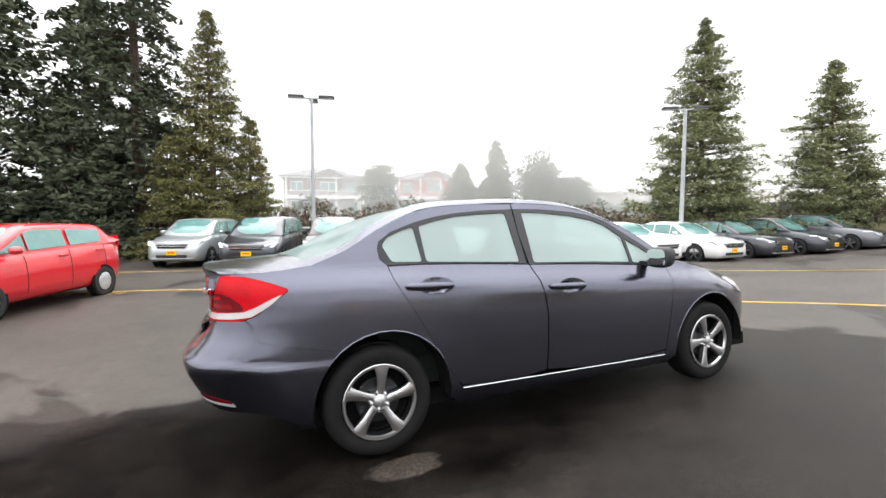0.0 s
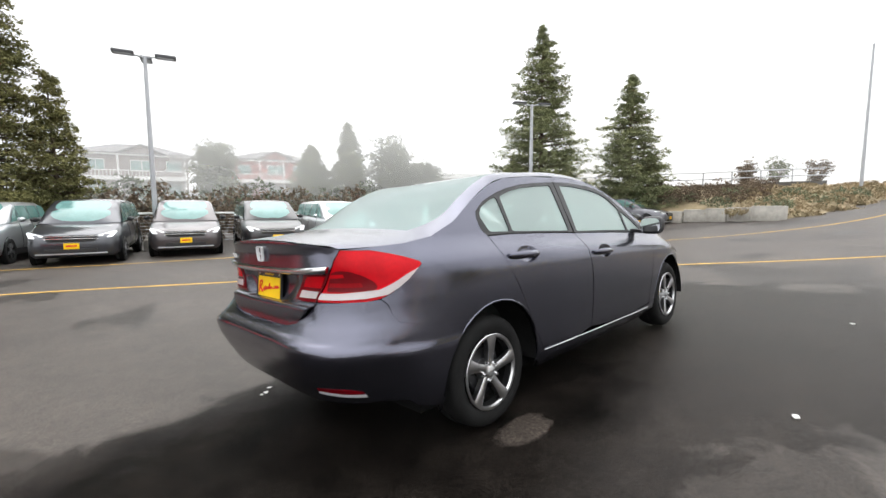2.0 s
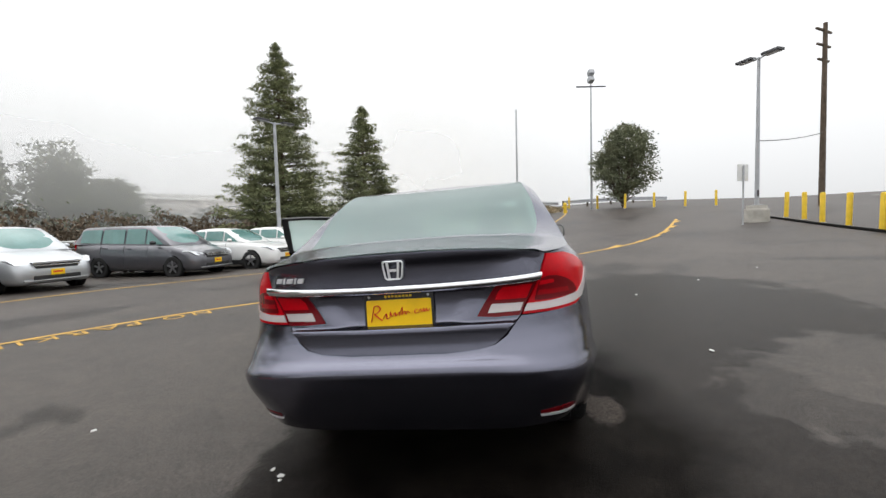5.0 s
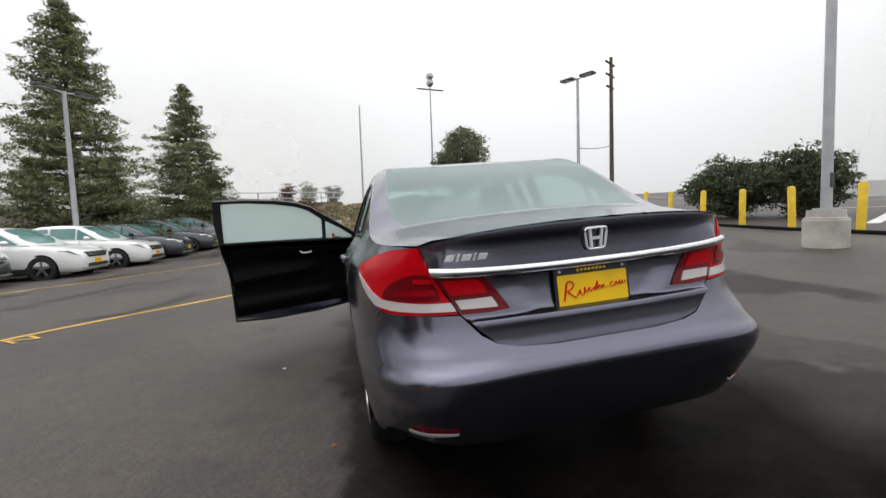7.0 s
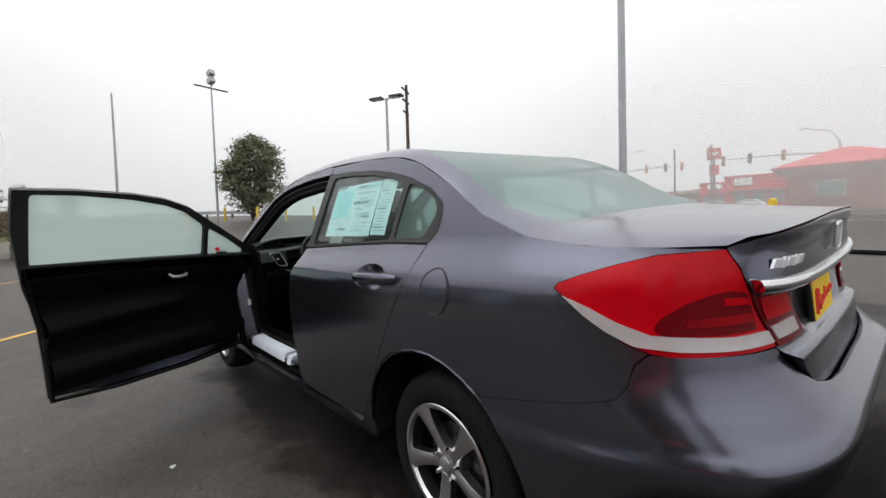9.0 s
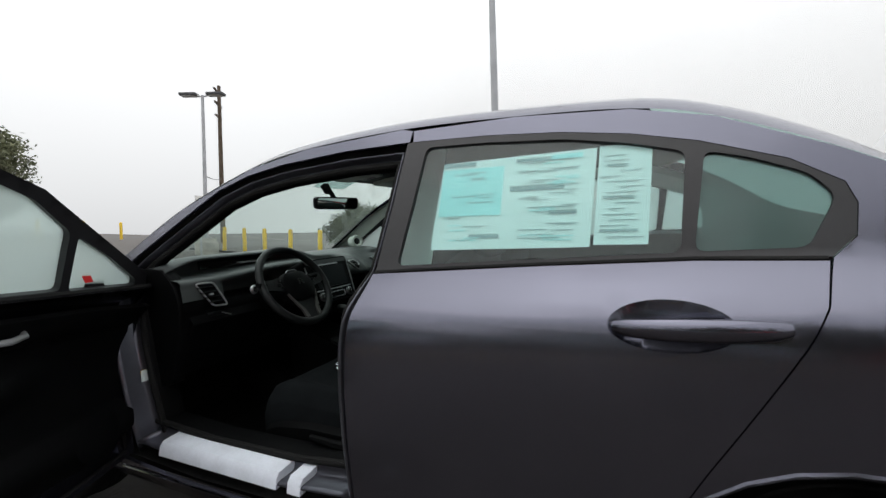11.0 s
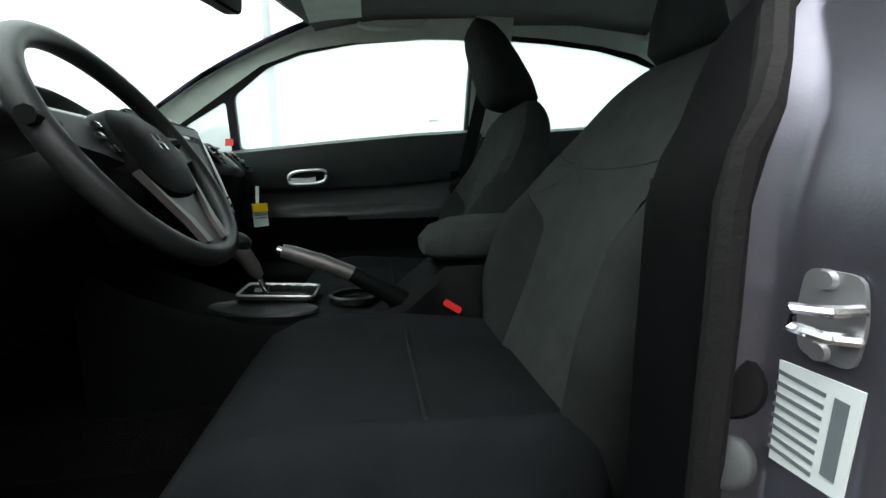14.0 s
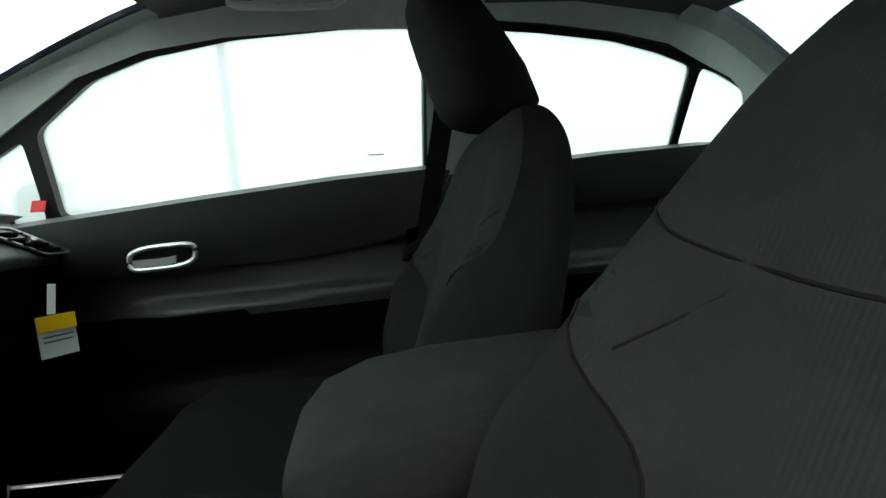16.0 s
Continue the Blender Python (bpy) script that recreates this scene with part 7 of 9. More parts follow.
def vehicle(name, label, spec, paint, x, y, heading, plate=True):
    """A parked vehicle; x, y is the middle of its front bumper, heading the way it faces in degrees."""
    L, w, H, r = spec["L"], spec["w"], spec["H"], spec["r"]
    car = new(name)
    h = radians(heading)
    cx, cy = x - math.cos(h) * L / 2, y - math.sin(h) * L / 2
    car.matrix_world = pose(cx, cy, gz(cx, cy), 0, 0, heading)
    tagged(car, label, "car", "parked cars")
    X0 = L / 2
    at = lambda s: X0 - s * L
    g0, g1, g2, g3 = spec["g"]
    b0, b1 = spec["belt"]
    belt = lambda s: b0 + (b1 - b0) * min(1, max(0, (s - g0) / (g3 - g0)))
    rows = []
    for s, zb, zt, k in ((0.0, 0.40, 0.62, 0.62), (0.008, 0.28, 0.72, 0.76), (0.03, 0.23, 0.80, 0.88), (0.07, 0.22, spec["nose"] - 0.06, 0.95), (0.13, 0.22, spec["nose"] + 0.02, 0.985), (g0, 0.22, belt(g0), 1.0), (0.40, 0.22, belt(0.4), 1.0),
                         (0.60, 0.22, belt(0.6), 1.0), (0.78, 0.22, belt(0.78), 0.99), (0.90, 0.24, belt(0.9), 0.96), (0.965, 0.28, belt(0.965), 0.90), (0.99, 0.33, belt(1) - 0.06, 0.82), (1.0, 0.42, belt(1) - 0.16, 0.74)):
        ww = w * k
        zm = zb + (zt - zb) * 0.55
        half_ = [(0.0, zb), (ww * 0.86, zb), (ww * 0.955, zb + 0.07), (ww, zb + (zt - zb) * 0.30), (ww, zm), (ww * 0.975, zb + (zt - zb) * 0.80), (ww * 0.925, zt - 0.03), (ww * 0.86, zt), (ww * 0.45, zt + (0.025 if s < g0 else 0)), (0, zt + (0.035 if s < g0 else 0))]
        rows.append([(at(s), yy, zz) for yy, zz in half_] + [(at(s), -yy, zz) for yy, zz in half_[-2:0:-1]])
    part("body", loft_bm(rows), paint, car, angle=55)
    # greenhouse
    rows = []
    for s, zt, k in ((g0, belt(g0) + 0.01, 0.84), (g0 + (g1 - g0) * 0.5, belt(g0) + (H - 0.05 - belt(g0)) * 0.60, 0.80), (g1, H - 0.055, 0.745), (g1 + 0.07, H - 0.012, 0.735), ((g1 + g2) / 2, H, 0.735), (g2 - 0.05, H - 0.015 if g2 > 0.8 else H - 0.03, 0.725), (g2, H - 0.05 if g2 > 0.8 else H - 0.09, 0.715),
                     ((g2 + g3) / 2, belt(1) + (H - 0.06 - belt(1)) * 0.58, 0.73), (g3, belt(1) + 0.005, 0.74)):
        bz = belt(s) - 0.02
        half_ = [(0.0, bz), (w * 0.915, bz), (w * (0.905 + (k - 0.905) * 0.6), bz + (zt - bz) * 0.6), (w * (k + 0.02), zt - min(0.06, (zt - bz) * 0.3)), (w * (k - 0.05), zt - 0.008), (w * 0.3, zt + 0.012), (0, zt + 0.016)]
        if zt - bz < 0.05:
            half_ = [(0.0, bz)] + [(w * q, bz + 0.03) for q in (0.915, 0.90, 0.88, 0.8, 0.3)] + [(0, bz + 0.04)]
        rows.append([(at(s), yy, zz) for yy, zz in half_] + [(at(s), -yy, zz) for yy, zz in half_[-2:0:-1]])
    part("cabin_shell", loft_bm(rows), paint, car, angle=50)

    def side_y(z, s):
        bz = belt(s)
        t = min(1, max(0, (z - bz) / (H - bz)))
        return w * (0.915 - 0.165 * t)

    top = lambda s: (belt(g0) + (H - 0.05 - belt(g0)) * (s - g0) / (g1 - g0) if s < g1 else H - 0.055 if s < g2 else belt(1) + (H - 0.06 - belt(1)) * (g3 - s) / (g3 - g2)) - 0.075
    # windscreen and rear screen
    for a0, a1, nm, za, zb_ in ((g0 + 0.012, g1 - 0.008, "windscreen", belt(g0) + 0.03, H - 0.075), (g3 - 0.012, g2 + 0.008, "rear_screen", belt(1) + 0.05, H - 0.09)):
        rws = []
        for i in range(7):
            t = i / 6
            z = za + (zb_ - za) * t
            kk = 0.80 - 0.11 * t
            rws.append([(at(a0 + (a1 - a0) * t + (0.012 if nm == "windscreen" else -0.004) * (abs(q) ** 2)) + (0.020 + (0.1 * (g1 - g0) * L + 0.012) * math.sin(math.pi * t) if nm == "windscreen" else -0.018 - (0.08 * (g3 - g2) * L + 0.01) * math.sin(math.pi * t)), q * w * kk, z + 0.022 * (1 - q * q)) for q in np.linspace(-1, 1, 9)])
        piece(nm, grid_geo(rws), M_VGLASS, car)
    for sg in (1, -1):
        for i, (a0, a1) in enumerate(spec["side"]):
            pts = []
            for s in np.linspace(a0, a1, 6):
                pts.append((s, belt(s) + 0.035))
            for s in np.linspace(a1, a0, 6):
                pts.append((s, max(belt(s) + 0.06, top(s + (0.02 if s > g2 - 0.06 else 0)) + (0.02 if g1 < s < g2 else 0))))
            bm = bmesh.new()
            bm.faces.new([bm.verts.new((at(s), sg * (side_y(z, s) + 0.012), z)) for s, z in pts])
            part("side_window", bm, M_VGLASS, car)
        bm = bmesh.new()
        s0, s1 = g0 + 0.05, spec["side"][0][0] - 0.012
        bm.faces.new([bm.verts.new((at(s), sg * (side_y(z, s) + 0.012), z)) for s, z in ((s0, belt(s0) + 0.03), (s1, belt(s1) + 0.035), (s1, max(belt(s1) + 0.05, top(s1))))])
        part("front_vent", bm, M_VGLASS, car)
        # door seams and handles
        for s in (spec["side"][0][0] - 0.03, spec["side"][0][1] + 0.008, spec["side"][1][1] + 0.006):
            zb, zt = 0.22, belt(s)
            part("door_seam", tube_bm([(at(s), sg * (w * q + 0.002), zb + (zt - zb) * u) for q, u in ((0.975, 0.16), (1.0, 0.30), (1.0, 0.55), (0.975, 0.80), (0.932, 0.955))], 0.006, 4), M_VBLACK, car)
        for s in (spec["side"][0][1] - 0.035, spec["side"][1][1] - 0.035):
            part("door_handle", box_bm(0.20, 0.03, 0.035, pose(at(s), sg * w * 0.985, belt(s) - 0.13)), paint, car, bevel=0.01)
        if spec in (COUPE, CUV):
            part("sill_cladding", box_bm(L * 0.50, 0.05, 0.16, pose(at(0.475), sg * w * 0.972, 0.30)), M_VBLACK, car, bevel=0.015)
        # lamps, mirrors, wheels, arches
        lamp = [[(at(s + o), sg * yy, z) for yy, z, s in ((w * 0.50, spec["nose"] - 0.25, 0.002), (w * 0.84, spec["nose"] - 0.20, 0.020), (w * 0.925, spec["nose"] - 0.08, 0.050), (w * 0.90, spec["nose"] - 0.045, 0.060), (w * 0.52, spec["nose"] - 0.155, 0.016))] for o in (0.06, 0.0)]
        part("headlamp", loft_bm(lamp), M_VLAMP, car, bevel=0.02)
        part("tail_lamp", box_bm(0.06, 0.12, 0.34, pose(at(0.985), sg * w * 0.76, belt(1) - 0.06)), M_LAMPRED, car, bevel=0.02)
        rows_ = [[(at(g0 + 0.10) + dx + 0.02 * math.cos(a), sg * (w * 0.97 + 0.10 + 0.095 * math.cos(a) * kk), belt(g0) + 0.10 + 0.07 * math.sin(a) * kk) for a in np.linspace(0, math.tau, 12, endpoint=False)] for dx, kk in ((-0.05, 0.9), (0, 1), (0.08, 0.8), (0.11, 0.3))]
        part("wing_mirror", loft_bm(rows_), paint if paint in (P_RED, P_SILVER, P_WHITE) else M_VBLACK, car)
        for s in spec["ax"]:
            m = Matrix.Translation((at(s), sg * (w - 0.02), r)) @ Matrix.Rotation(radians(-90 * sg), 4, "X")
            part("arch_liner", lathe_bm([(0, 0.008), (r + 0.045, 0.008), (r + 0.045, -0.1)], 28, m), M_UNDER, car)
            ty = part("wheel", lathe_bm([(r * 0.64, 0.018), (r * 0.86, 0.030), (r * 0.97, 0.022), (r, -0.01), (r, -0.16), (r * 0.9, -0.2)], 32, m), M_VTYRE, car)
            part("rim", lathe_bm([(r * 0.67, 0.012), (r * 0.65, 0.026), (r * 0.60, 0.020), (r * 0.55, -0.02), (0.02, -0.02)], 28, m), M_UNDER, ty)
            for k in range(5):
                q = m @ Matrix.Rotation(math.tau * k / 5 + 0.3, 4, "Z")
                part("spoke", box_bm(r * 0.60, r * 0.17, 0.02, q @ Matrix.Translation((r * 0.34, 0, 0.012))), M_VRIM, ty)
            if paint is P_RED:
                part("wheel_cover", lathe_bm([(0, 0.030), (r * 0.30, 0.032), (r * 0.58, 0.026), (r * 0.63, 0.016)], 24, m), M_VCOVER, ty, "silver plastic wheel cover")
            part("hub", cyl_bm(r * 0.15, r * 0.13, 0.02, m @ Matrix.Translation((0, 0, 0.018)), 14), M_VRIM, ty)
    # nose
    gr = part("grille", loft_bm([[(at(s), q * w * k, z) for q, z in ((-1, spec["nose"] - 0.14), (1, spec["nose"] - 0.14), (0.86, spec["nose"] - 0.30), (-0.86, spec["nose"] - 0.30))] for s, k in ((0.10, 0.60), (-0.003, 0.54))]), M_VBLACK, car, bevel=0.01)
    for i, dz in enumerate((0.165, 0.225)):
        part("chrome_bar", box_bm(0.03, w * (1.10 - 0.05 * i), 0.022, pose(at(-0.004), 0, spec["nose"] - dz)), M_CHROME, gr, bevel=0.005)
    part("lower_intake", box_bm(0.05, w * 1.05, 0.10, pose(at(0.002), 0, 0.40)), M_VBLACK, car, bevel=0.015)
    part("chin_trim", box_bm(0.05, w * 1.45, 0.035, pose(at(0.004), 0, 0.325)), M_SILVER, car, bevel=0.01)
    for sg in (1, -1):
        part("fog_lamp", cyl_bm(0.05, 0.045, 0.03, pose(at(0.028), sg * w * 0.74, 0.42, 0, 90, 0), 14), M_VLAMP, car)
    if plate:
        pf = part("dealer_plate", box_bm(0.012, 0.31, 0.15, pose(at(0.0) + 0.012, 0, 0.52)), M_PLATE, car, "plain yellow dealer card on the bumper", bevel=0.003)
        part("plate_bar", box_bm(0.004, 0.22, 0.035, pose(at(0.0) + 0.020, 0, 0.525)), M_RED, pf)
    return car


vehicle("crossover", "silver crossover with yellow dealer card in a parked row", CUV, P_SILVER, -3.15, 13.5, 252)
vehicle("minivan", "charcoal minivan beside a silver crossover", VAN, P_CHAR, -0.90, 12.1, 254)
vehicle("minivan", "smoky grey minivan in front of a lamp post", VAN, P_BROWN, 1.72, 12.3, 255)
vehicle("minivan", "gloss black minivan in the parked row", VAN, P_BLACK, 4.25, 11.7, 256)
vehicle("minivan", "silver minivan between black and grey vans", VAN, P_SILVER, 7.05, 11.3, 259)
vehicle("minivan", "mid-grey minivan at the bend of the row", VAN, P_GREY, 10.9, 9.5, 266)
vehicle("crossover", "white fastback crossover beside a grey minivan", COUPE, P_WHITE, 13.2, 8.2, 268)
vehicle("crossover", "white fastback crossover beside a dark one", COUPE, P_WHITE, 15.8, 7.5, 270)
vehicle("crossover", "dark grey fastback crossover in the row", COUPE, P_CHAR, 18.3, 7.2, 271)
vehicle("crossover", "dark grey fastback crossover in the row", COUPE, P_CHAR, 20.8, 6.7, 272)
vehicle("crossover", "dark grey fastback crossover at the row's end", COUPE, P_GREY, 23.2, 6.0, 272)
vehicle("hatchback", "bright red five-door hatchback by the painted line", HATCH, P_RED, -5.41, 5.16, 251)

# ---- posts, bollards, fence and markings ----
def lamp_post(x, y, h, r, heads, label, base=0.0, lean=0.0, wide=1.0):
    """A steel pole with flat lamp heads; heads: list of (bearing in degrees, arm length)."""
    z = gz(x, y)
    post = new("lamp_post")
    post.matrix_world = pose(x, y, z, lean, 0, 0)
    tagged(post, label, "lamp post", "lamp posts")
    if base:
        part("footing", lathe_bm([(q * wide, zz) for q, zz in ((0.40, -0.2), (0.40, base * 0.72), (0.385, base * 0.74), (0.385, base * 0.78), (0.34, base * 0.80), (0.33, base), (0, base))], 28), M_CONC, post, "round cast concrete footing")
    part("pole", loft_bm([[(rr * math.cos(a), rr * math.sin(a), zz) for a in np.linspace(0, math.tau, 14, endpoint=False)] for rr, zz in ((r, base), (r * 0.85, h * 0.5), (r * 0.65, h))]), M_POST, post)
    part("base_plate", box_bm(r * 3.2, r * 3.2, 0.03, pose(0, 0, base + 0.015)), M_POST, post)
    part("hand_hole", box_bm(0.02, r * 0.9, 0.22, pose(-r * 0.98, 0, base + 0.45)), M_DARKMET, post)
    for b, arm in heads:
        c, s = math.cos(radians(b)), math.sin(radians(b))
        part("arm", tube_bm([(0, 0, h - 0.06), (c * arm * 0.5, s * arm * 0.5, h - 0.03), (c * arm, s * arm, h)], 0.03, 8), M_POST, post)
        hd_ = part("lamp_head", box_bm(0.62, 0.34, 0.10, pose(c * (arm + 0.25), s * (arm + 0.25), h + 0.03, 0, 0, b)), M_DARKMET, post, bevel=0.03)
        part("lens", box_bm(0.48, 0.26, 0.012, pose(c * (arm + 0.25), s * (arm + 0.25), h - 0.026, 0, 0, b)), M_VLAMP, hd_)
    return post


lamp_post(1.62, 15.6, 6.55, 0.085, ((165, 0.35), (345, 0.35), (75, 0.30)), "grey steel lamp post with three flat heads behind parked vans", 0.5)
lamp_post(16.6, 10.4, 6.45, 0.10, ((150, 0.4), (330, 0.4)), "grey steel lamp post with two heads before a cedar", 0.5)
lamp_post(15.3, -9.5, 6.0, 0.08, ((25, 0.25), (205, 0.25)), "thin lamp post with twin heads near the ramp", 0.6)
lamp_post(2.9, -6.35, 11.0, 0.074, ((20, 0.5), (200, 0.5)), "tall grey lamp post on a round concrete footing", 0.56, wide=0.72)


def utility_pole(x, y, h, label, wood=True, arms=3, lean=0.0):
    z = gz(x, y)
    p_ = new("utility_pole")
    p_.matrix_world = pose(x, y, z, 0, lean, 0)
    tagged(p_, label, "pole", "utility poles")
    part("pole", cyl_bm(0.15 if wood else 0.09, 0.10 if wood else 0.05, h, pose(0, 0, h / 2), 12), M_BARK if wood else M_POST, p_)
    for i in range(arms):
        part("crossarm", box_bm(0.10, 1.5 - 0.2 * i, 0.09, pose(0.1, 0, h - 0.35 - 0.75 * i, 0, 0, 35)), M_BARK, p_)
    return p_


utility_pole(23.2, -16.6, 9.4, "weathered wooden utility pole with crossarms", True, 3)
p4 = utility_pole(31.6, -6.45, 9.3, "slim pole with a long crossbar and floodlights", False, 0)
part("crossbar", box_bm(0.09, 2.2, 0.09, pose(0, 0, 9.05, 0, 0, 10)), M_DARKMET, p4)
for dz in (0.25, 0.75):
    part("floodlight", box_bm(0.45, 0.4, 0.35, pose(0, 0, 9.3 + dz, 0, 25, 20)), M_POST, p4, bevel=0.05)
utility_pole(31.5, -0.96, 8.2, "thin distant light pole beyond the bank", False, 0)
# overhead wires between the poles
for (a, b, sag) in (((15.3, -9.5, 4.0), (23.2, -16.6, 5.5), 0.1),):
    pts = [Vector(a).lerp(Vector(b), t) - Vector((0, 0, sag * 4 * t * (1 - t))) for t in np.linspace(0, 1, 14)]
    me_bm = tube_bm(pts, 0.018, 5)
    me = bpy.data.meshes.new("overhead_wire")
    me_bm.to_mesh(me)
    me_bm.free()
    me.materials.append(M_DARKMET)
    tagged(new("overhead_wire", me), "thin black overhead cable strung between poles", "cable", kind="structure")


def bollard(x, y, h=1.0):
    b = new("bollard")
    b.matrix_world = pose(x, y, gz(x, y), random.uniform(-1.5, 1.5), random.uniform(-1.5, 1.5), 0)
    tagged(b, "yellow painted steel bollard at the lot's edge", "bollard", "bollards")
    part("pipe", lathe_bm([(0.075, -0.1), (0.075, h - 0.05), (0.06, h - 0.015), (0, h)], 18), M_YEL, b)
    part("foot_collar", lathe_bm([(0.11, -0.05), (0.10, 0.02), (0.076, 0.025)], 18), M_CONC, b)


random.seed(3)
for bx, by in ((1.05, -8.66), (2.75, -8.85), (4.15, -9.0), (5.6, -9.15), (7.1, -9.4), (8.7, -9.7), (10.3, -9.95), (11.9, -10.25), (13.4, -10.5), (14.8, -10.8), (16.2, -11.0), (36.2, -5.4), (31.2, -6.8), (29.0, -8.2), (28.1, -9.8), (27.5, -11.5), (27.2, -13.2)):
    bollard(bx, by)


# chain along the bollards' feet: a low black hose-like kerb
pts = [(x, -8.45 - 0.14 * (x - 1.35), gz(x, -8.45 - 0.14 * (x - 1.35)) + 0.03) for x in np.linspace(-6, 18, 40)]
bm = tube_bm(pts, 0.05, 6)
me = bpy.data.meshes.new("kerb")
bm.to_mesh(me)
bm.free()
me.materials.append(M_UNDER)
tagged(new("kerb", me), "low dark asphalt berm along the bollards", "kerb", kind="structure")
strip("street_line", [(-14, -19.5), (6, -22.4), (10.3, -15.9)], 0.14, M_WLINE, "white edge line of the street")
strip("arrow_line", [(1.0, -8.6), (4.67, -17.9)], 0.26, M_WLINE, "broad white diagonal line on the street", 0.010)
strip("arrow_line", [(5.4, -11.3), (8.2, -17.1)], 0.26, M_WLINE, "broad white diagonal line on the street", 0.010)
strip("street_line_far", [(-14, -23.5), (4.9, -24.6), (30, -26.5)], 0.14, M_WLINE, "white lane line of the street", 0.010)
strip("far_kerb", [(-20, -29), (4.3, -28.6), (40, -31)], 0.35, M_CONC, "pale kerb along the far side of the street", 0.10)

# yellow hatch marks at the top of the fire lane's bend
for k in range(6):
    a = LANE[-30 + 5 * k]
    strip("hatch_mark", [(a[0] + 0.1, a[1] - 0.1), (a[0] + 0.75, a[1] - 0.75 + 0.25)], 0.16, M_LINE, "worn yellow hatch mark beside the line", 0.010)


def lane_text(text, start, step_sign, size):
    """Painted capitals on the ground beside the line, feet to the row of vans."""
    cu = bpy.data.curves.new("painted_words", "FONT")
    cu.body, cu.size, cu.space_character = text, size, 1.35
    ob = bpy.data.objects.new("painted_words", cu)
    scene.collection.objects.link(ob)
    bpy.context.view_layer.update()
    me = bpy.data.meshes.new_from_object(ob.evaluated_get(bpy.context.evaluated_depsgraph_get()))
    bpy.data.objects.remove(ob)
    bm = bmesh.new()
    bm.from_mesh(me)
    bmesh.ops.subdivide_edges(bm, edges=[e for e in bm.edges if e.calc_length() > 0.3], cuts=1)
    ln = [np.array(p) for p in LANE][::-1]              # read from the ramp towards the red car
    d = np.r_[0, np.cumsum([np.linalg.norm(b - a) for a, b in zip(ln, ln[1:])])]
    xs, ys = [p[0] for p in ln], [p[1] for p in ln]
    for v in bm.verts:
        u, h = start + v.co.x * 1.0, v.co.y
        p = np.array((np.interp(u, d, xs), np.interp(u, d, ys)))
        q = np.array((np.interp(u + 0.2, d, xs), np.interp(u + 0.2, d, ys)))
        t = (q - p) / np.linalg.norm(q - p)
        nrm = np.array((-t[1], t[0]))                   # towards the sedan
        c = p + nrm * (0.10 + h)
        v.co = (c[0], c[1], gz(c[0], c[1]) + 0.008)
    me2 = bpy.data.meshes.new("painted_words")
    bm.to_mesh(me2)
    bm.free()
    me2.materials.append(M_LINE)
    tagged(new("painted_words", me2), "worn yellow capitals painted beside the fire lane line", "road marking", kind="structure")


lane_text("NO PARKING", 20.1, 1, 0.42)
lane_text("NO PARKING", 28.2, 1, 0.42)

# fence behind the row: posts, top rail and mesh-like infill of thin wires
fence = new("fence")
tagged(fence, "wire mesh fence with pale top rail behind the parked row", "fence")
FP = curve_pts([(-16, 21.0), (-9, 20.4), (-4, 19.6), (1, 18.6), (6, 17.6), (11, 16.2), (15.5, 14.0)], 8)
rail = []
for i, (x, y) in enumerate(FP):
    rail.append((x, y, gz(x, y) + 1.25))
    if i % 4 == 0:
        part("post", cyl_bm(0.04, 0.04, 1.3, pose(x, y, gz(x, y) + 0.63), 8), M_POST, fence)
part("top_rail", tube_bm(rail, 0.05, 6), M_WLINE, fence)
wires = bmesh.new()
for k in range(9):
    tube_bm([(x, y, z - 0.12 - 0.13 * k) for x, y, z in rail], 0.006, 3, wires)
tagged(part("mesh_wire", wires, M_POST, fence), kind="stuff")

# litter and bits on the asphalt
random.seed(11)
for i, (x, y) in enumerate(((1.37, 1.42), (0.0, 1.02), (-0.67, 0.74), (-0.63, 0.76), (-0.58, 0.83), (-0.16, 2.38), (1.10, -2.0), (3.6, -2.1), (4.4, -3.2), (5.2, -4.4))):
    bm = bmesh.new()
    bmesh.ops.create_icosphere(bm, subdivisions=1, radius=random.uniform(0.012, 0.024))
    for v in bm.verts:
        v.co = Vector((v.co.x * random.uniform(0.6, 1.6), v.co.y * random.uniform(0.6, 1.4), v.co.z * 0.35))
    me = bpy.data.meshes.new("litter_scrap")
    bm.to_mesh(me)
    bm.free()
    me.materials.append(M_LEAFBIT if i == 1 else M_WLINE)
    ob = new("litter_scrap", me)
    ob.location = (x, y, gz(x, y) + 0.005)
    tagged(ob, "small pale scrap of litter on the asphalt" if i != 1 else "small reddish-brown leaf scrap on the asphalt", "litter", "litter scraps")

# ---- trees and scrub ----
def leaves(points, size, flat=0.5, seed=0, per=3):
    """Many small leaf blades round the given points (x, y, z, spread)."""
    rng = np.random.default_rng(seed)
    v, f = [], []
    for x, y, z, sp in points:
        for _ in range(per):
            c = np.array((x, y, z)) + rng.normal(0, sp, 3) * (1, 1, 0.6)
            d = rng.normal(0, 1, 3) * (1, 1, flat)
            d /= np.linalg.norm(d) + 1e-9
            e = np.cross(d, rng.normal(0, 1, 3))
            e /= np.linalg.norm(e) + 1e-9
            s = size * rng.uniform(0.6, 1.4)
            b = len(v)
            v += [c - d * s, c + e * s * 0.38, c + d * s, c - e * s * 0.38]
            f.append((b, b + 1, b + 2, b + 3))
    return v, f


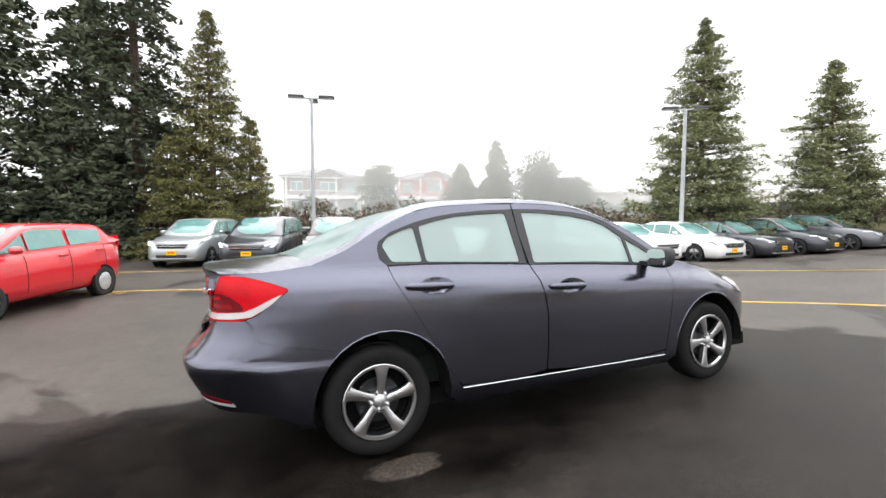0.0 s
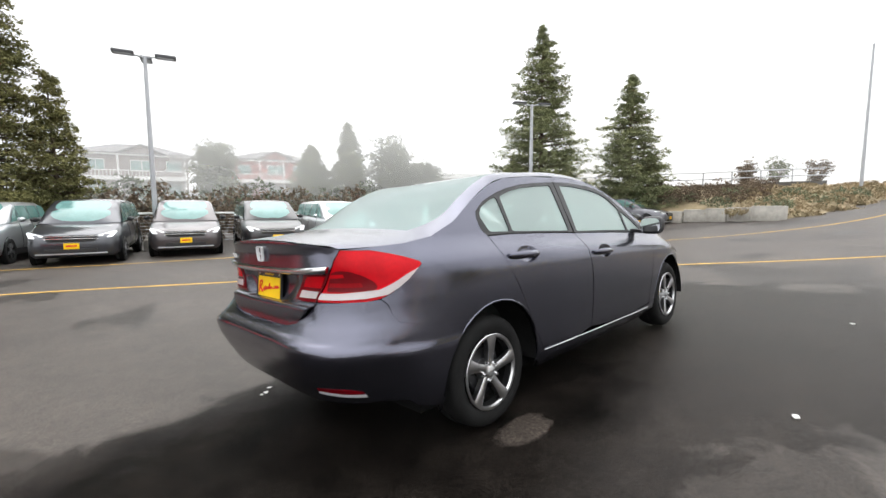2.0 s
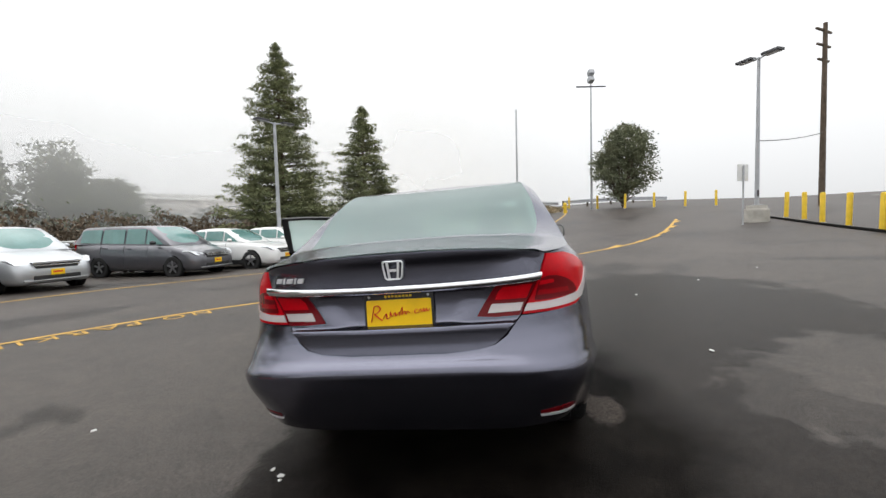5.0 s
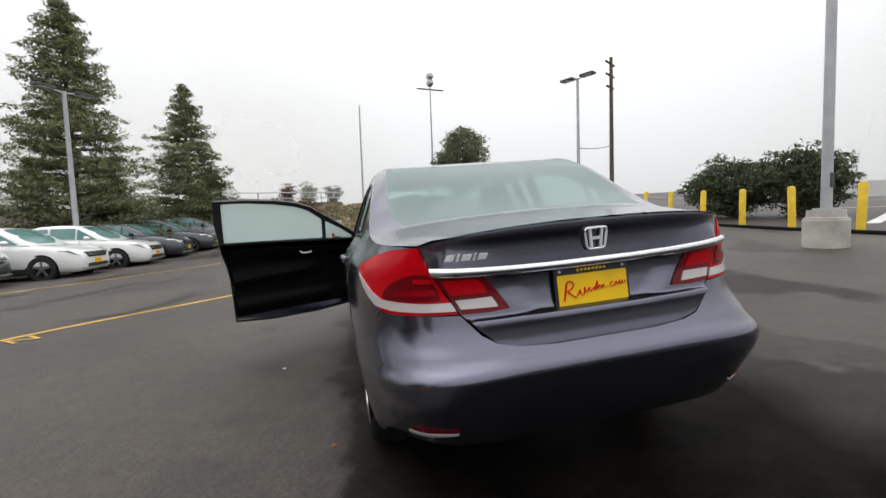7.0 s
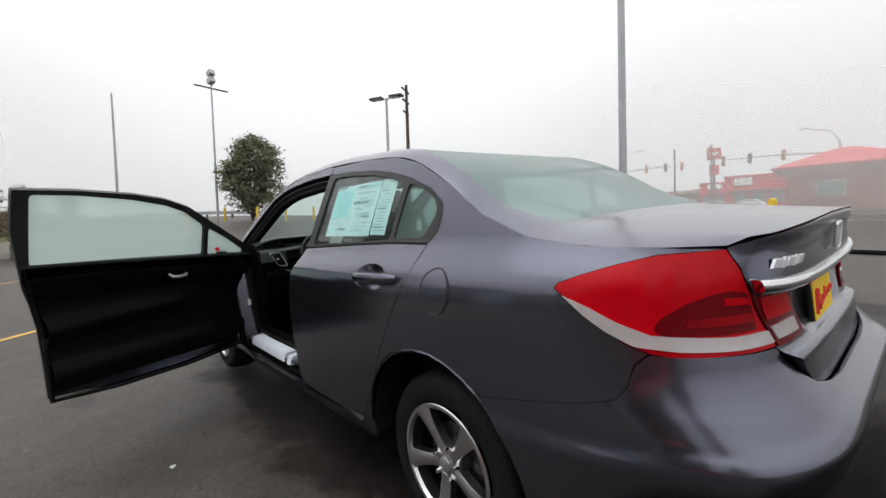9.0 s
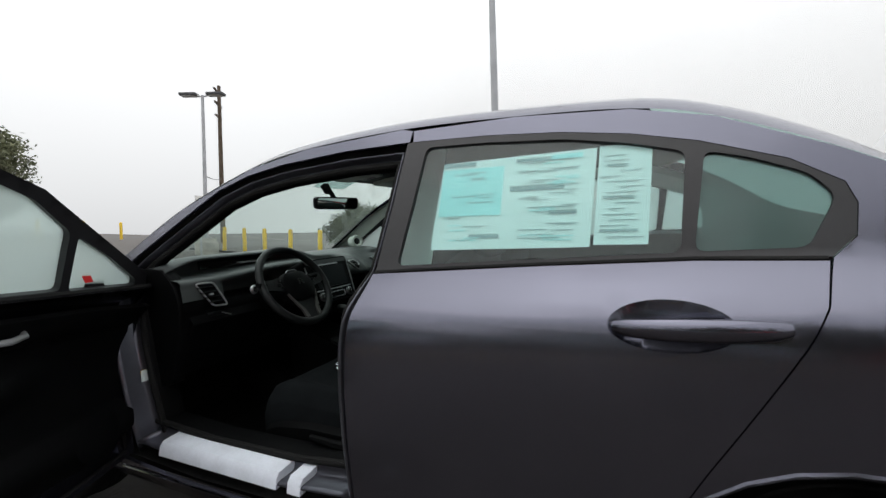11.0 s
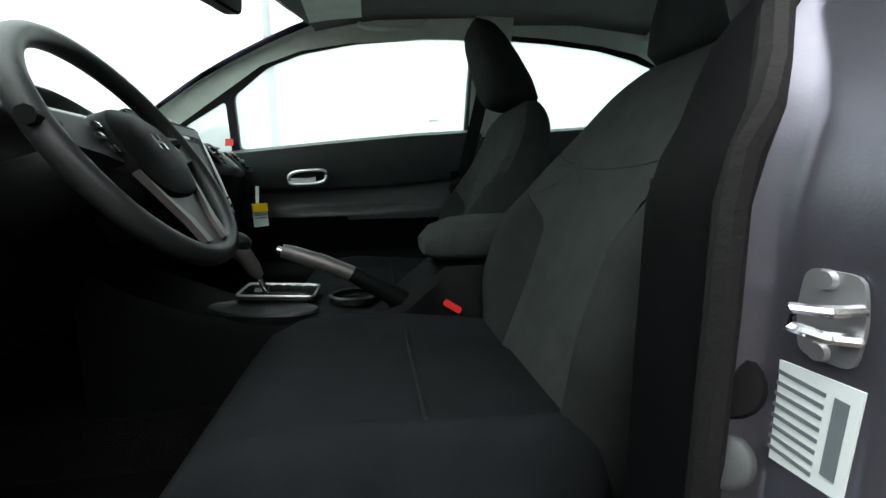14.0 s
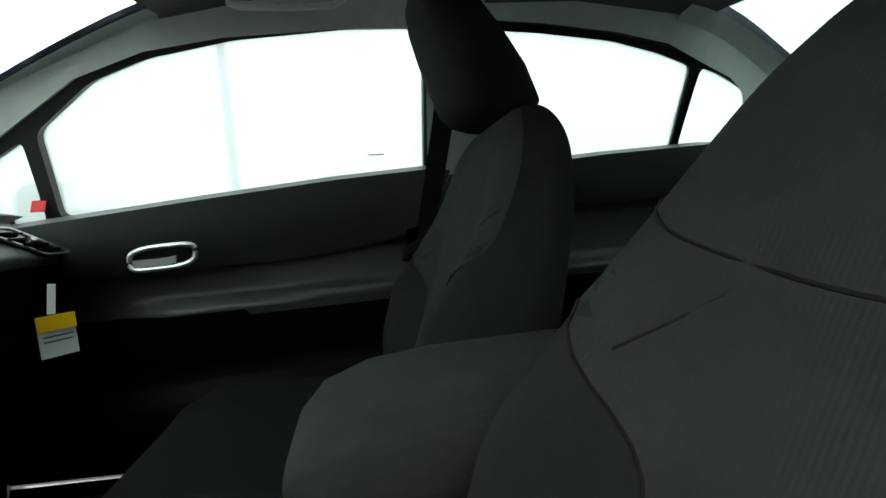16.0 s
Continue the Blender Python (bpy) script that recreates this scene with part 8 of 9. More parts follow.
def plant_tree(name, label, x, y, z, trunk_bm, crown, leaf_mat, group="trees"):
    t = new(name)
    t.location = (x, y, z)
    tagged(t, label, "tree", group)
    part("trunk", trunk_bm, M_BARK, t)
    ob = new("crown", mesh_of("crown", crown[0], crown[1], leaf_mat))
    ob.parent = t
    tagged(ob, kind="stuff")
    return t


def conifer(x, y, h, r, seed, leaf_mat, label, first=0.08, dens=1.0, droop=0.25, ragged=0.35, size=0.16, z=None, per=2, blunt=0.75):
    rng = np.random.default_rng(seed)
    pts = []
    trunk = tube_bm([(0, 0, -0.3), (0.03, 0, h * 0.4), (-0.02, 0.02, h * 0.98)], [h * 0.018, h * 0.012, 0.015], 8)
    n = int(h * 11 * dens)
    for i in range(n):
        t = first + (1 - first) * ((i + rng.uniform(0, 1)) / n)
        zz = h * t
        ln = r * (1 - t) ** blunt * rng.uniform(1 - ragged, 1.0 + ragged * 0.35) + 0.08
        if rng.random() < 0.05:
            ln *= 1.2
        a = rng.uniform(0, math.tau)
        for k in range(max(2, int(ln / 0.16))):
            u = (k + 1) / max(2, int(ln / 0.16))
            q = ln * u
            px, py, pz = q * math.cos(a), q * math.sin(a), zz - droop * q * u + 0.12 * q * (1 - u) + rng.normal(0, 0.07)
            if u > 0.25 or t > 0.8:
                side = ln * 0.20 * (1.05 - abs(u - 0.55))
                for m in (-1, 0, 1):
                    pts.append((px - math.sin(a) * m * side, py + math.cos(a) * m * side, pz - 0.05 * abs(m), 0.06 + 0.03 * size * 6))
        if ln > 0.8:
            tube_bm([(0, 0, zz), (ln * 0.7 * math.cos(a), ln * 0.7 * math.sin(a), zz - droop * ln * 0.5)], [0.03, 0.01], 4, trunk)
    return plant_tree("conifer", label, x, y, gz(x, y) if z is None else z, trunk, leaves(pts, size, 0.55, seed, per), leaf_mat)


def broadleaf(name, label, x, y, z, trunk_h, rx, rz, seed, leaf_mat, clumps=60, size=0.13, per=22, fluff=0.14):
    rng = np.random.default_rng(seed)
    trunk = tube_bm([(0, 0, -0.2), (0.05, 0.02, trunk_h * 0.6), (0.0, 0.0, trunk_h + rz * 0.6)], [0.16, 0.13, 0.05], 8)
    pts = []
    lobes = rng.normal(0, 1, (9, 3))
    lobes /= np.linalg.norm(lobes, axis=1)[:, None]
    for i in range(clumps):
        d = rng.normal(0, 1, 3)
        d /= np.linalg.norm(d)
        k = rng.uniform(0.40, 1.0) * (0.74 + 0.34 * max(0.0, float((lobes @ d).max())) ** 5)      # uneven lobes
        c = (d[0] * rx * k, d[1] * rx * k, trunk_h + rz + d[2] * rz * k)
        pts.append((*c, rx * fluff))
        if i % 4 == 0 and i < 120:
            tube_bm([(0, 0, trunk_h * 0.9), (c[0] * 0.5, c[1] * 0.5, (trunk_h + c[2]) / 2), c], [0.06, 0.035, 0.012], 5, trunk)
    return plant_tree(name, label, x, y, z, trunk, leaves(pts, size, 0.8, seed, per), leaf_mat)


# dark firs and a golden cedar west of the row
conifer(-10.2, 20.2, 15.5, 4.0, 1, M_FIR, "tall dark fir with drooping boughs behind the fence", dens=0.95, droop=0.38, ragged=0.5, size=0.15, per=4)
conifer(-5.4, 20.8, 17.5, 3.9, 2, M_FIR, "tall dark fir with drooping boughs behind the fence", dens=0.95, droop=0.38, ragged=0.5, size=0.15, per=4)
conifer(-15.4, 15.5, 14.0, 4.0, 3, M_FIR, "broad dark fir at the edge of the lot", dens=0.9, droop=0.38, ragged=0.45, size=0.16, per=4)
conifer(-8.2, 24.5, 15.0, 4.2, 4, M_FIR, "dark fir deep in a group of firs", dens=0.8, droop=0.38, ragged=0.45, size=0.18, per=3)
conifer(-2.3, 18.9, 10.6, 2.3, 5, M_CEDAR2, "golden-green cedar beside dark firs", dens=3.0, droop=-0.08, ragged=0.40, size=0.060, first=0.02, per=8)
conifer(-0.75, 18.7, 6.2, 1.5, 6, M_CEDAR2, "low golden-green cedar by the fence", dens=3.2, droop=-0.05, ragged=0.35, size=0.060, first=0.02, per=8)
conifer(-3.9, 18.4, 5.0, 1.6, 16, M_CEDAR2, "low golden-green cedar under taller firs", dens=2.4, droop=0.10, ragged=0.35, size=0.060, first=0.02, per=8)
conifer(-7.3, 19.2, 6.6, 2.7, 19, M_FIR, "low dense dark fir under taller ones", dens=1.8, droop=0.2, ragged=0.3, size=0.13, first=0.0, per=4)
conifer(-11.5, 19.6, 7.0, 2.9, 20, M_FIR, "low dense dark fir under taller ones", dens=1.7, droop=0.2, ragged=0.3, size=0.13, first=0.0, per=4)
# cedars north-east
conifer(19.6, 11.8, 11.2, 3.5, 7, M_CEDAR, "tall ragged green cedar behind a lamp post", dens=3.2, droop=-0.12, ragged=0.48, size=0.060, first=0.03, per=9)
conifer(20.9, 10.9, 4.4, 1.4, 17, M_CEDAR, "small green cedar beside a tall one", dens=2.2, droop=0.1, ragged=0.4, size=0.060, first=0.02, per=8)
conifer(18.2, 12.6, 4.2, 1.4, 27, M_CEDAR, "small green cedar beside a tall one", dens=2.2, droop=0.1, ragged=0.4, size=0.060, first=0.02, per=8)
conifer(24.4, 8.8, 8.6, 2.9, 8, M_CEDAR, "green cedar at the end of the parked row", dens=3.2, droop=-0.12, ragged=0.48, size=0.060, first=0.03, per=9)
conifer(25.6, 8.0, 4.2, 1.4, 18, M_CEDAR, "small green cedar beside a taller one", dens=2.2, droop=0.1, ragged=0.4, size=0.060, first=0.02, per=8)
# pale shapes in the fog
conifer(20.0, 32.4, 9.4, 3.0, 9, M_CEDAR, "slim conifer half lost in fog", dens=2.4, size=0.15, first=0.03, per=4, z=-0.8)
conifer(17.0, 33.6, 7.2, 3.0, 10, M_CEDAR, "small dark conifer half lost in fog", dens=2.8, size=0.15, first=0.03, per=4, z=-0.8, blunt=0.6)
broadleaf("broadleaf_tree", "round tree nearly lost in fog by the houses", 10.0, 36.4, -0.8, 0.8, 1.9, 3.5, 21, M_BROAD, 300, 0.15, 34, 0.13)
broadleaf("broadleaf_tree", "broad tree nearly lost in fog", 23.8, 30.6, -0.6, 0.8, 2.4, 3.7, 22, M_BROAD, 300, 0.16, 34, 0.13)
broadleaf("broadleaf_tree", "broad tree nearly lost in fog", 26.6, 29.2, -0.6, 0.6, 2.1, 3.0, 23, M_BROAD, 260, 0.16, 34, 0.13)
broadleaf("broadleaf_tree", "dense round evergreen tree at the top of the ramp", 30.4, -8.4, gz(30.4, -8.4), 0.3, 2.25, 3.02, 24, M_BROAD, 460, 0.10, 40, 0.10)
# two clipped shrubs by the street
broadleaf("shrub", "large rounded evergreen shrub by the street", 9.7, -11.9, gz(9.7, -11.9), 0.0, 1.65, 1.05, 25, M_BUSH, 420, 0.055, 44, 0.07)
broadleaf("shrub", "large rounded evergreen shrub by the street", 8.2, -13.0, gz(8.2, -13.0), 0.0, 1.35, 1.16, 26, M_BUSH, 400, 0.055, 44, 0.07)


def scrub(name, label, centres, seed, leaf_mat, size=0.11, per=60):
    rng = np.random.default_rng(seed)
    pts = []
    for x, y, r, hh in centres:
        for _ in range(per):
            a, q = rng.uniform(0, math.tau), r * math.sqrt(rng.random())
            px, py = x + q * math.cos(a), y + q * math.sin(a)
            pts.append((px, py, gz(px, py) + hh * rng.random() ** 0.7 * (1 - 0.5 * (q / r) ** 2), 0.10))
    v, f = leaves(pts, size, 1.1, seed, 7)
    return tagged(new(name, mesh_of(name, v, f, leaf_mat)), label, "shrubs", kind="stuff")


# the bank between the lot, the ramp and the road above: foot line and crown line
FOOT = [(23.6, 6.4), (23.2, 4.6), (21.9, 2.5), (21.3, 1.0), (23.0, -0.2), (27.0, -1.3), (31.0, -2.9), (34.2, -4.4)]
CROWN = [(25.6, 9.0, 2.15), (26.6, 7.2, 2.2), (28.4, 5.2, 2.25), (30.2, 3.4, 2.35), (32.0, 1.6, 2.45), (33.8, -0.6, 2.5), (35.0, -2.6, 2.5), (35.6, -4.4, 2.45)]


def bank_at(s, v):
    """A place on the bank: s runs along it, v from the foot to the crown."""
    i = min(int(s * 7), 6)
    t = s * 7 - i
    fx, fy = (FOOT[i][k] + (FOOT[i + 1][k] - FOOT[i][k]) * t for k in (0, 1))
    cx, cy, cz = (CROWN[i][k] + (CROWN[i + 1][k] - CROWN[i][k]) * t for k in (0, 1, 2))
    x, y = fx + (cx - fx) * v, fy + (cy - fy) * v
    wall = 0.45 * max(0.0, min(1.0, (0.46 - s) / 0.06))                      # held up by blocks at its foot
    z = gz(fx, fy) - 0.05 + wall + (cz - gz(fx, fy) - wall) * (1.4 * v - 0.4 * v * v) + 0.10 * math.sin(5.1 * x + 2.3 * y) * v * (1 - v)
    return x, y, z


def bank():
    v = [bank_at(i / 42, j / 12) for j in range(13) for i in range(43)]
    v += [(x + 1.0, y + 0.8, z + 0.05) for x, y, z in v[-43:]] + [(x + 40.0, y + 30.0, z + 0.4) for x, y, z in v[-43:]]
    f = [(j * 43 + i, j * 43 + i + 1, (j + 1) * 43 + i + 1, (j + 1) * 43 + i) for j in range(14) for i in range(42)]
    tagged(new("grass_bank", mesh_of("grass_bank", v, f, M_GRASS, True)), "rough bank of dry winter grass beside the ramp", "bank", kind="structure")


bank()


def brush(name, label, places, seed, leaf_mat, size=0.07, per=90, tall=0.8):
    """Scrub growing on the bank; places: (s, v, radius)."""
    rng = np.random.default_rng(seed)
    pts = []
    for s_, v_, r in places:
        x, y, z = bank_at(min(1, max(0, s_)), min(1, max(0, v_)))
        for _ in range(per):
            a, q = rng.uniform(0, math.tau), r * math.sqrt(rng.random())
            pts.append((x + q * math.cos(a), y + q * math.sin(a), z - 0.1 + tall * rng.random() ** 0.8 * (1 - 0.6 * (q / r) ** 2), 0.06))
    v, f = leaves(pts, size, 1.6, seed, 8)
    return tagged(new(name, mesh_of(name, v, f, leaf_mat)), label, "shrubs", kind="stuff")


brush("scrub", "grey-brown winter scrub along the bank", [(0.03 + 0.035 * i, 0.55 + 0.25 * math.sin(i * 1.9), 0.9) for i in range(12)], 31, M_SCRUB, 0.06, 110, 0.9)
brush("green_scrub", "low green brush on the bank", [(0.05 + 0.09 * i, 0.35 + 0.2 * math.sin(i * 2.7), 0.8) for i in range(8)], 37, M_BROAD, 0.06, 80, 0.6)
brush("bank_grass", "tufts of dry grass on the bank", [(0.30 + 0.017 * i, (i * 0.37) % 1.0, 0.9) for i in range(40)], 35, M_GRASS, 0.09, 60, 0.28)
scrub("hedge", "brown and green hedge behind the fence", [(-14 + i * 1.5, 22.6 - 0.30 * max(0, i - 3), 1.4, 2.3 + 0.4 * (i % 2)) for i in range(24)], 32, M_SCRUB, 0.10, 240)
scrub("far_hedge", "green hedge below distant houses", [(-2 + i * 2.6, 32 - 0.5 * i, 2.2, 2.6 + 0.5 * (i % 3)) for i in range(14)], 33, M_BUSH, 0.16, 220)
scrub("reed_scrub", "tall bare brush at the bend of the row", [(11.5 + i * 1.0, 14.6 - 0.45 * i, 0.9, 1.5 + 0.3 * (i % 3)) for i in range(12)], 34, M_SCRUB, 0.09, 110)
for s_, v_, sd_ in ((0.50, 1.0, 51), (0.60, 1.0, 52), (0.72, 1.0, 53)):
    bx, by, bz = bank_at(s_, v_)
    broadleaf("sapling", "thin hazy sapling above the bank", bx + 1.5, by + 2.0, bz - 0.2, 0.2, 0.8, 1.0, sd_, M_SCRUB if sd_ != 52 else M_BROAD, 70, 0.08, 16)
# concrete blocks holding the bank
random.seed(8)
for i, (bx, by, hd_) in enumerate(((23.75, 6.0, 76), (23.45, 4.75, 74), (22.75, 3.6, 60), (22.05, 2.5, 58), (21.45, 1.45, 62))):
    bl = part("concrete_block", box_bm(1.22, 0.55, 0.66, None), M_CONC, None, bevel=0.04)
    bl.matrix_world = pose(bx, by, gz(bx, by) + 0.30, 0, 0, hd_ + random.uniform(-3, 3))
    tagged(bl, "mossy concrete barrier block at the foot of the bank", "barrier", "barrier blocks")


def guard_rail(pts, label):
    g = new("guard_rail")
    tagged(g, label, "guard rail")
    part("beam", loft_bm([[(p[0] + ox, p[1] + oy, p[2] + oz) for ox, oy, oz in ((0, 0, -0.16), (-0.05, -0.03, -0.10), (0, 0, -0.02), (-0.05, -0.03, 0.06), (0, 0, 0.14), (0.03, 0.02, 0.0))] for p in pts]), M_POST, g)
    for p in pts[::2]:
        part("post", box_bm(0.14, 0.14, 1.0, pose(p[0] + 0.12, p[1] + 0.08, p[2] - 0.38)), M_BARK, g)


guard_rail([(36.2 + 0.55 * i, -5.0 - 1.1 * i, gz(36, -5 - i) + 0.62) for i in range(10)], "galvanised guard rail at the top of the ramp")
guard_rail([(33.4 + 0.75 * i, -2.2 - 0.75 * i, 2.75) for i in range(4)], "short galvanised guard rail over the bank")


# the road on its bridge, with a dark edge beam and a tube railing
def bridge():
    b = new("bridge")
    tagged(b, "concrete road bridge with dark edge beam and tube railing", "bridge")
    line = [(36.0, 34.0, 2.2), (31.0, 25.0, 2.25), (27.6, 17.5, 2.25), (26.4, 11.8, 2.3), (27.0, 8.2, 2.3), (28.6, 5.9, 2.35), (31.0, 3.4, 2.5), (33.2, 0.6, 2.6)]
    part("edge_beam", loft_bm([[(x, y, z - 0.55), (x, y, z + 0.10), (x + 0.35, y + 0.35, z + 0.10), (x + 0.35, y + 0.35, z - 0.55)] for x, y, z in line]), M_CONCDARK, b)
    part("deck", loft_bm([[(x + 0.3, y + 0.2, z - 0.5), (x + 0.3, y + 0.2, z), (x + 8.0, y + 3.0, z + 0.05), (x + 8.0, y + 3.0, z - 0.5)] for x, y, z in line]), M_CONC, b)
    for h in (0.45, 0.85):
        part("rail", tube_bm([(x + 0.15, y + 0.15, z + h) for x, y, z in line], 0.035, 6), M_POST, b)
    for (x0, y0, z0), (x1, y1, z1) in zip(line, line[1:]):
        n = int(math.hypot(x1 - x0, y1 - y0) / 1.6)
        for k in range(n):
            t = k / n
            part("rail_post", box_bm(0.07, 0.07, 0.85, pose(x0 + (x1 - x0) * t + 0.15, y0 + (y1 - y0) * t + 0.15, z0 + (z1 - z0) * t + 0.45)), M_POST, b)
    for x, y in ((33.0, 29.0), (29.0, 21.0), (26.6, 14.0)):
        part("pier", cyl_bm(0.45, 0.45, 2.4, pose(x + 2.0, y + 2.0, 0.75), 16), M_CONC, b)


bridge()
hy = new("fire_hydrant")
hy.location = (30.6, -4.4, gz(30.6, -4.4))
tagged(hy, "yellow fire hydrant beside the ramp", "hydrant")
part("barrel", lathe_bm([(0.16, 0), (0.16, 0.06), (0.12, 0.08), (0.12, 0.55), (0.15, 0.57), (0.13, 0.68), (0.05, 0.75), (0, 0.76)], 18), M_YEL, hy)
part("outlet", cyl_bm(0.06, 0.06, 0.4, pose(0, 0, 0.42, 90), 12), M_YEL, hy)

# ---- houses, shops and the street beyond ----
M_SIDING_RED = mat("dull_red_siding", (0.34, 0.075, 0.062), 0.8, var=0.15, scale=2, bump=0.2, bscale=8)
M_SIDING_PALE = mat("pale_siding", (0.50, 0.47, 0.44), 0.8, var=0.12, scale=2, bump=0.2, bscale=8)
M_SIDING_GREY = mat("brown_grey_siding", (0.20, 0.16, 0.15), 0.8, var=0.12, scale=2, bump=0.2, bscale=8)
M_ROOF = mat("grey_shingles", (0.16, 0.155, 0.16), 0.9, var=0.2, scale=3, bump=0.5, bscale=12)
M_WHITE = mat("white_trim_paint", (0.75, 0.75, 0.73), 0.6, var=0.06, scale=4)
M_SHOPTAN = mat("tan_stucco", (0.55, 0.46, 0.32), 0.85, var=0.1, scale=2, bump=0.2, bscale=20)
M_SHOPRED = mat("red_shop_panel", (0.55, 0.03, 0.03), 0.5, var=0.1, scale=3)
M_BRICK = mat("red_brown_brick", (0.28, 0.10, 0.07), 0.85, var=0.25, scale=6, bump=0.4, bscale=25)


def house(x, y, z, heading, L, D, wall_lo, wall_hi, label):
    h = new("house")
    h.matrix_world = pose(x, y, z, 0, 0, heading)
    tagged(h, label, "house", "houses in fog")
    part("lower_wall", box_bm(L, D, 3.0, pose(0, 0, 1.5)), wall_lo, h)
    part("upper_wall", box_bm(L, D, 2.5, pose(0, 0, 4.25)), wall_hi, h)
    part("band", box_bm(L + 0.15, D + 0.15, 0.25, pose(0, 0, 3.02)), M_WHITE, h)
    part("eaves_board", box_bm(L + 1.0, D + 1.0, 0.16, pose(0, 0, 5.52)), M_WHITE, h)
    a, b = L / 2 + 0.6, D / 2 + 0.6
    part("roof", loft_bm([[(-a, -b, 5.60), (a, -b, 5.60), (a, b, 5.60), (-a, b, 5.60)], [(-a, -b, 5.72), (a, -b, 5.72), (a, b, 5.72), (-a, b, 5.72)],
                          [(-a + b * 0.9, -0.1, 7.1), (a - b * 0.9, -0.1, 7.1), (a - b * 0.9, 0.1, 7.1), (-a + b * 0.9, 0.1, 7.1)]]), M_ROOF, h, smooth=False)
    gx = L * 0.06
    part("gable", loft_bm([[(gx - 2.0, yy, 5.6), (gx + 2.0, yy, 5.6), (gx, yy, 6.55)] for yy in (-D / 2 - 0.45, 0)]), wall_hi, h, smooth=False)
    part("gable_roof", loft_bm([[(gx - 2.4, yy, 5.52), (gx, yy, 6.62), (gx + 2.4, yy, 5.52), (gx + 2.4, yy, 5.70), (gx, yy, 6.80), (gx - 2.4, yy, 5.70)] for yy in (-D / 2 - 0.7, 0)]), M_ROOF, h, smooth=False)
    for wx, ww in ((-L * 0.34, 1.5), (L * 0.06, 2.2), (L * 0.36, 1.5)):
        for zz, wh_ in ((1.45, 1.9), (4.35, 1.25)):
            w_ = part("window", box_bm(ww, 0.10, wh_, pose(wx, -D / 2 - 0.04, zz)), M_WHITE, h)
            for q in (-0.245, 0.245):
                part("pane", box_bm(ww * 0.44, 0.06, wh_ - 0.2, pose(wx + q * ww, -D / 2 - 0.08, zz)), M_VGLASS, w_)
    bal = part("balcony", box_bm(L * 0.94, 1.3, 0.20, pose(0, -D / 2 - 0.65, 2.75)), M_WHITE, h)
    part("rail", box_bm(L * 0.94, 0.06, 0.09, pose(0, -D / 2 - 1.27, 3.72)), M_WHITE, bal)
    for i in range(31):
        part("baluster", box_bm(0.06, 0.05, 0.95, pose(-L * 0.47 + L * 0.94 * i / 30, -D / 2 - 1.27, 3.28)), M_WHITE, bal)
    for sx in (-0.46, -0.15, 0.15, 0.46):
        part("balcony_post", box_bm(0.18, 0.18, 5.5, pose(sx * L, -D / 2 - 1.20, 2.75)), M_WHITE, h)


house(8.8, 62.2, 1.5, -9, 10.4, 8, M_SIDING_PALE, M_SIDING_GREY, "pale two-storey house with hipped roof in fog")
house(23.8, 58.2, 1.5, -22, 9.4, 8, M_SIDING_RED, M_SIDING_RED, "red and white two-storey house in fog")
# long low building past the cedars
wh = new("warehouse")
wh.matrix_world = pose(38, 32, 0, 0, 0, -32)
tagged(wh, "long pale low building lost in fog", "building")
part("wall", box_bm(24, 9, 4.2, pose(0, 0, 2.1)), M_SIDING_PALE, wh)
part("parapet", box_bm(24.4, 9.4, 0.5, pose(0, 0, 4.35)), M_WHITE, wh)
for i in range(7):
    part("window", box_bm(1.6, 0.1, 1.1, pose(-9.5 + i * 3.1, -4.53, 2.3)), M_VGLASS, wh)


def shop(x, y, heading, L, D, H, wall, label, red=False):
    s = new("shop")
    s.matrix_world = pose(x, y, gz(x, y), 0, 0, heading)
    tagged(s, label, "shop", "shops over the street")
    part("wall", box_bm(L, D, H, pose(0, 0, H / 2)), wall, s)
    part("roof_edge", box_bm(L + 0.3, D + 0.3, 0.3, pose(0, 0, H + 0.1)), M_WHITE if not red else M_SHOPRED, s)
    n = int(L / 2.2)
    for i in range(n):
        part("window", box_bm(1.6, 0.1, 1.5, pose(-L / 2 + 1.1 + i * 2.2, D / 2 + 0.03, 1.5)), M_VGLASS, s)
    part("sign_panel", box_bm(L * 0.3, 0.2, 1.1, pose(L * 0.2, D / 2 + 0.1, H - 0.7)), M_SHOPRED if not red else M_WHITE, s)
    part("awning", box_bm(L * 0.9, 0.9, 0.15, pose(0, D / 2 + 0.45, 2.55)), M_ROOF, s)


shop(42.0, -113, 22, 12, 8, 3.3, M_SHOPTAN, "tan shop building with red sign in haze")
shop(31.5, -112, 18, 9, 8, 5.0, M_SHOPRED, "low red shop in haze", True)
shop(17.8, -79, 14, 7.5, 6, 4.7, M_SHOPRED, "red and white fast-food building in haze", True)
shop(9.0, -82, 10, 8, 6, 3.6, M_SIDING_PALE, "low pale shop building behind parked cars")


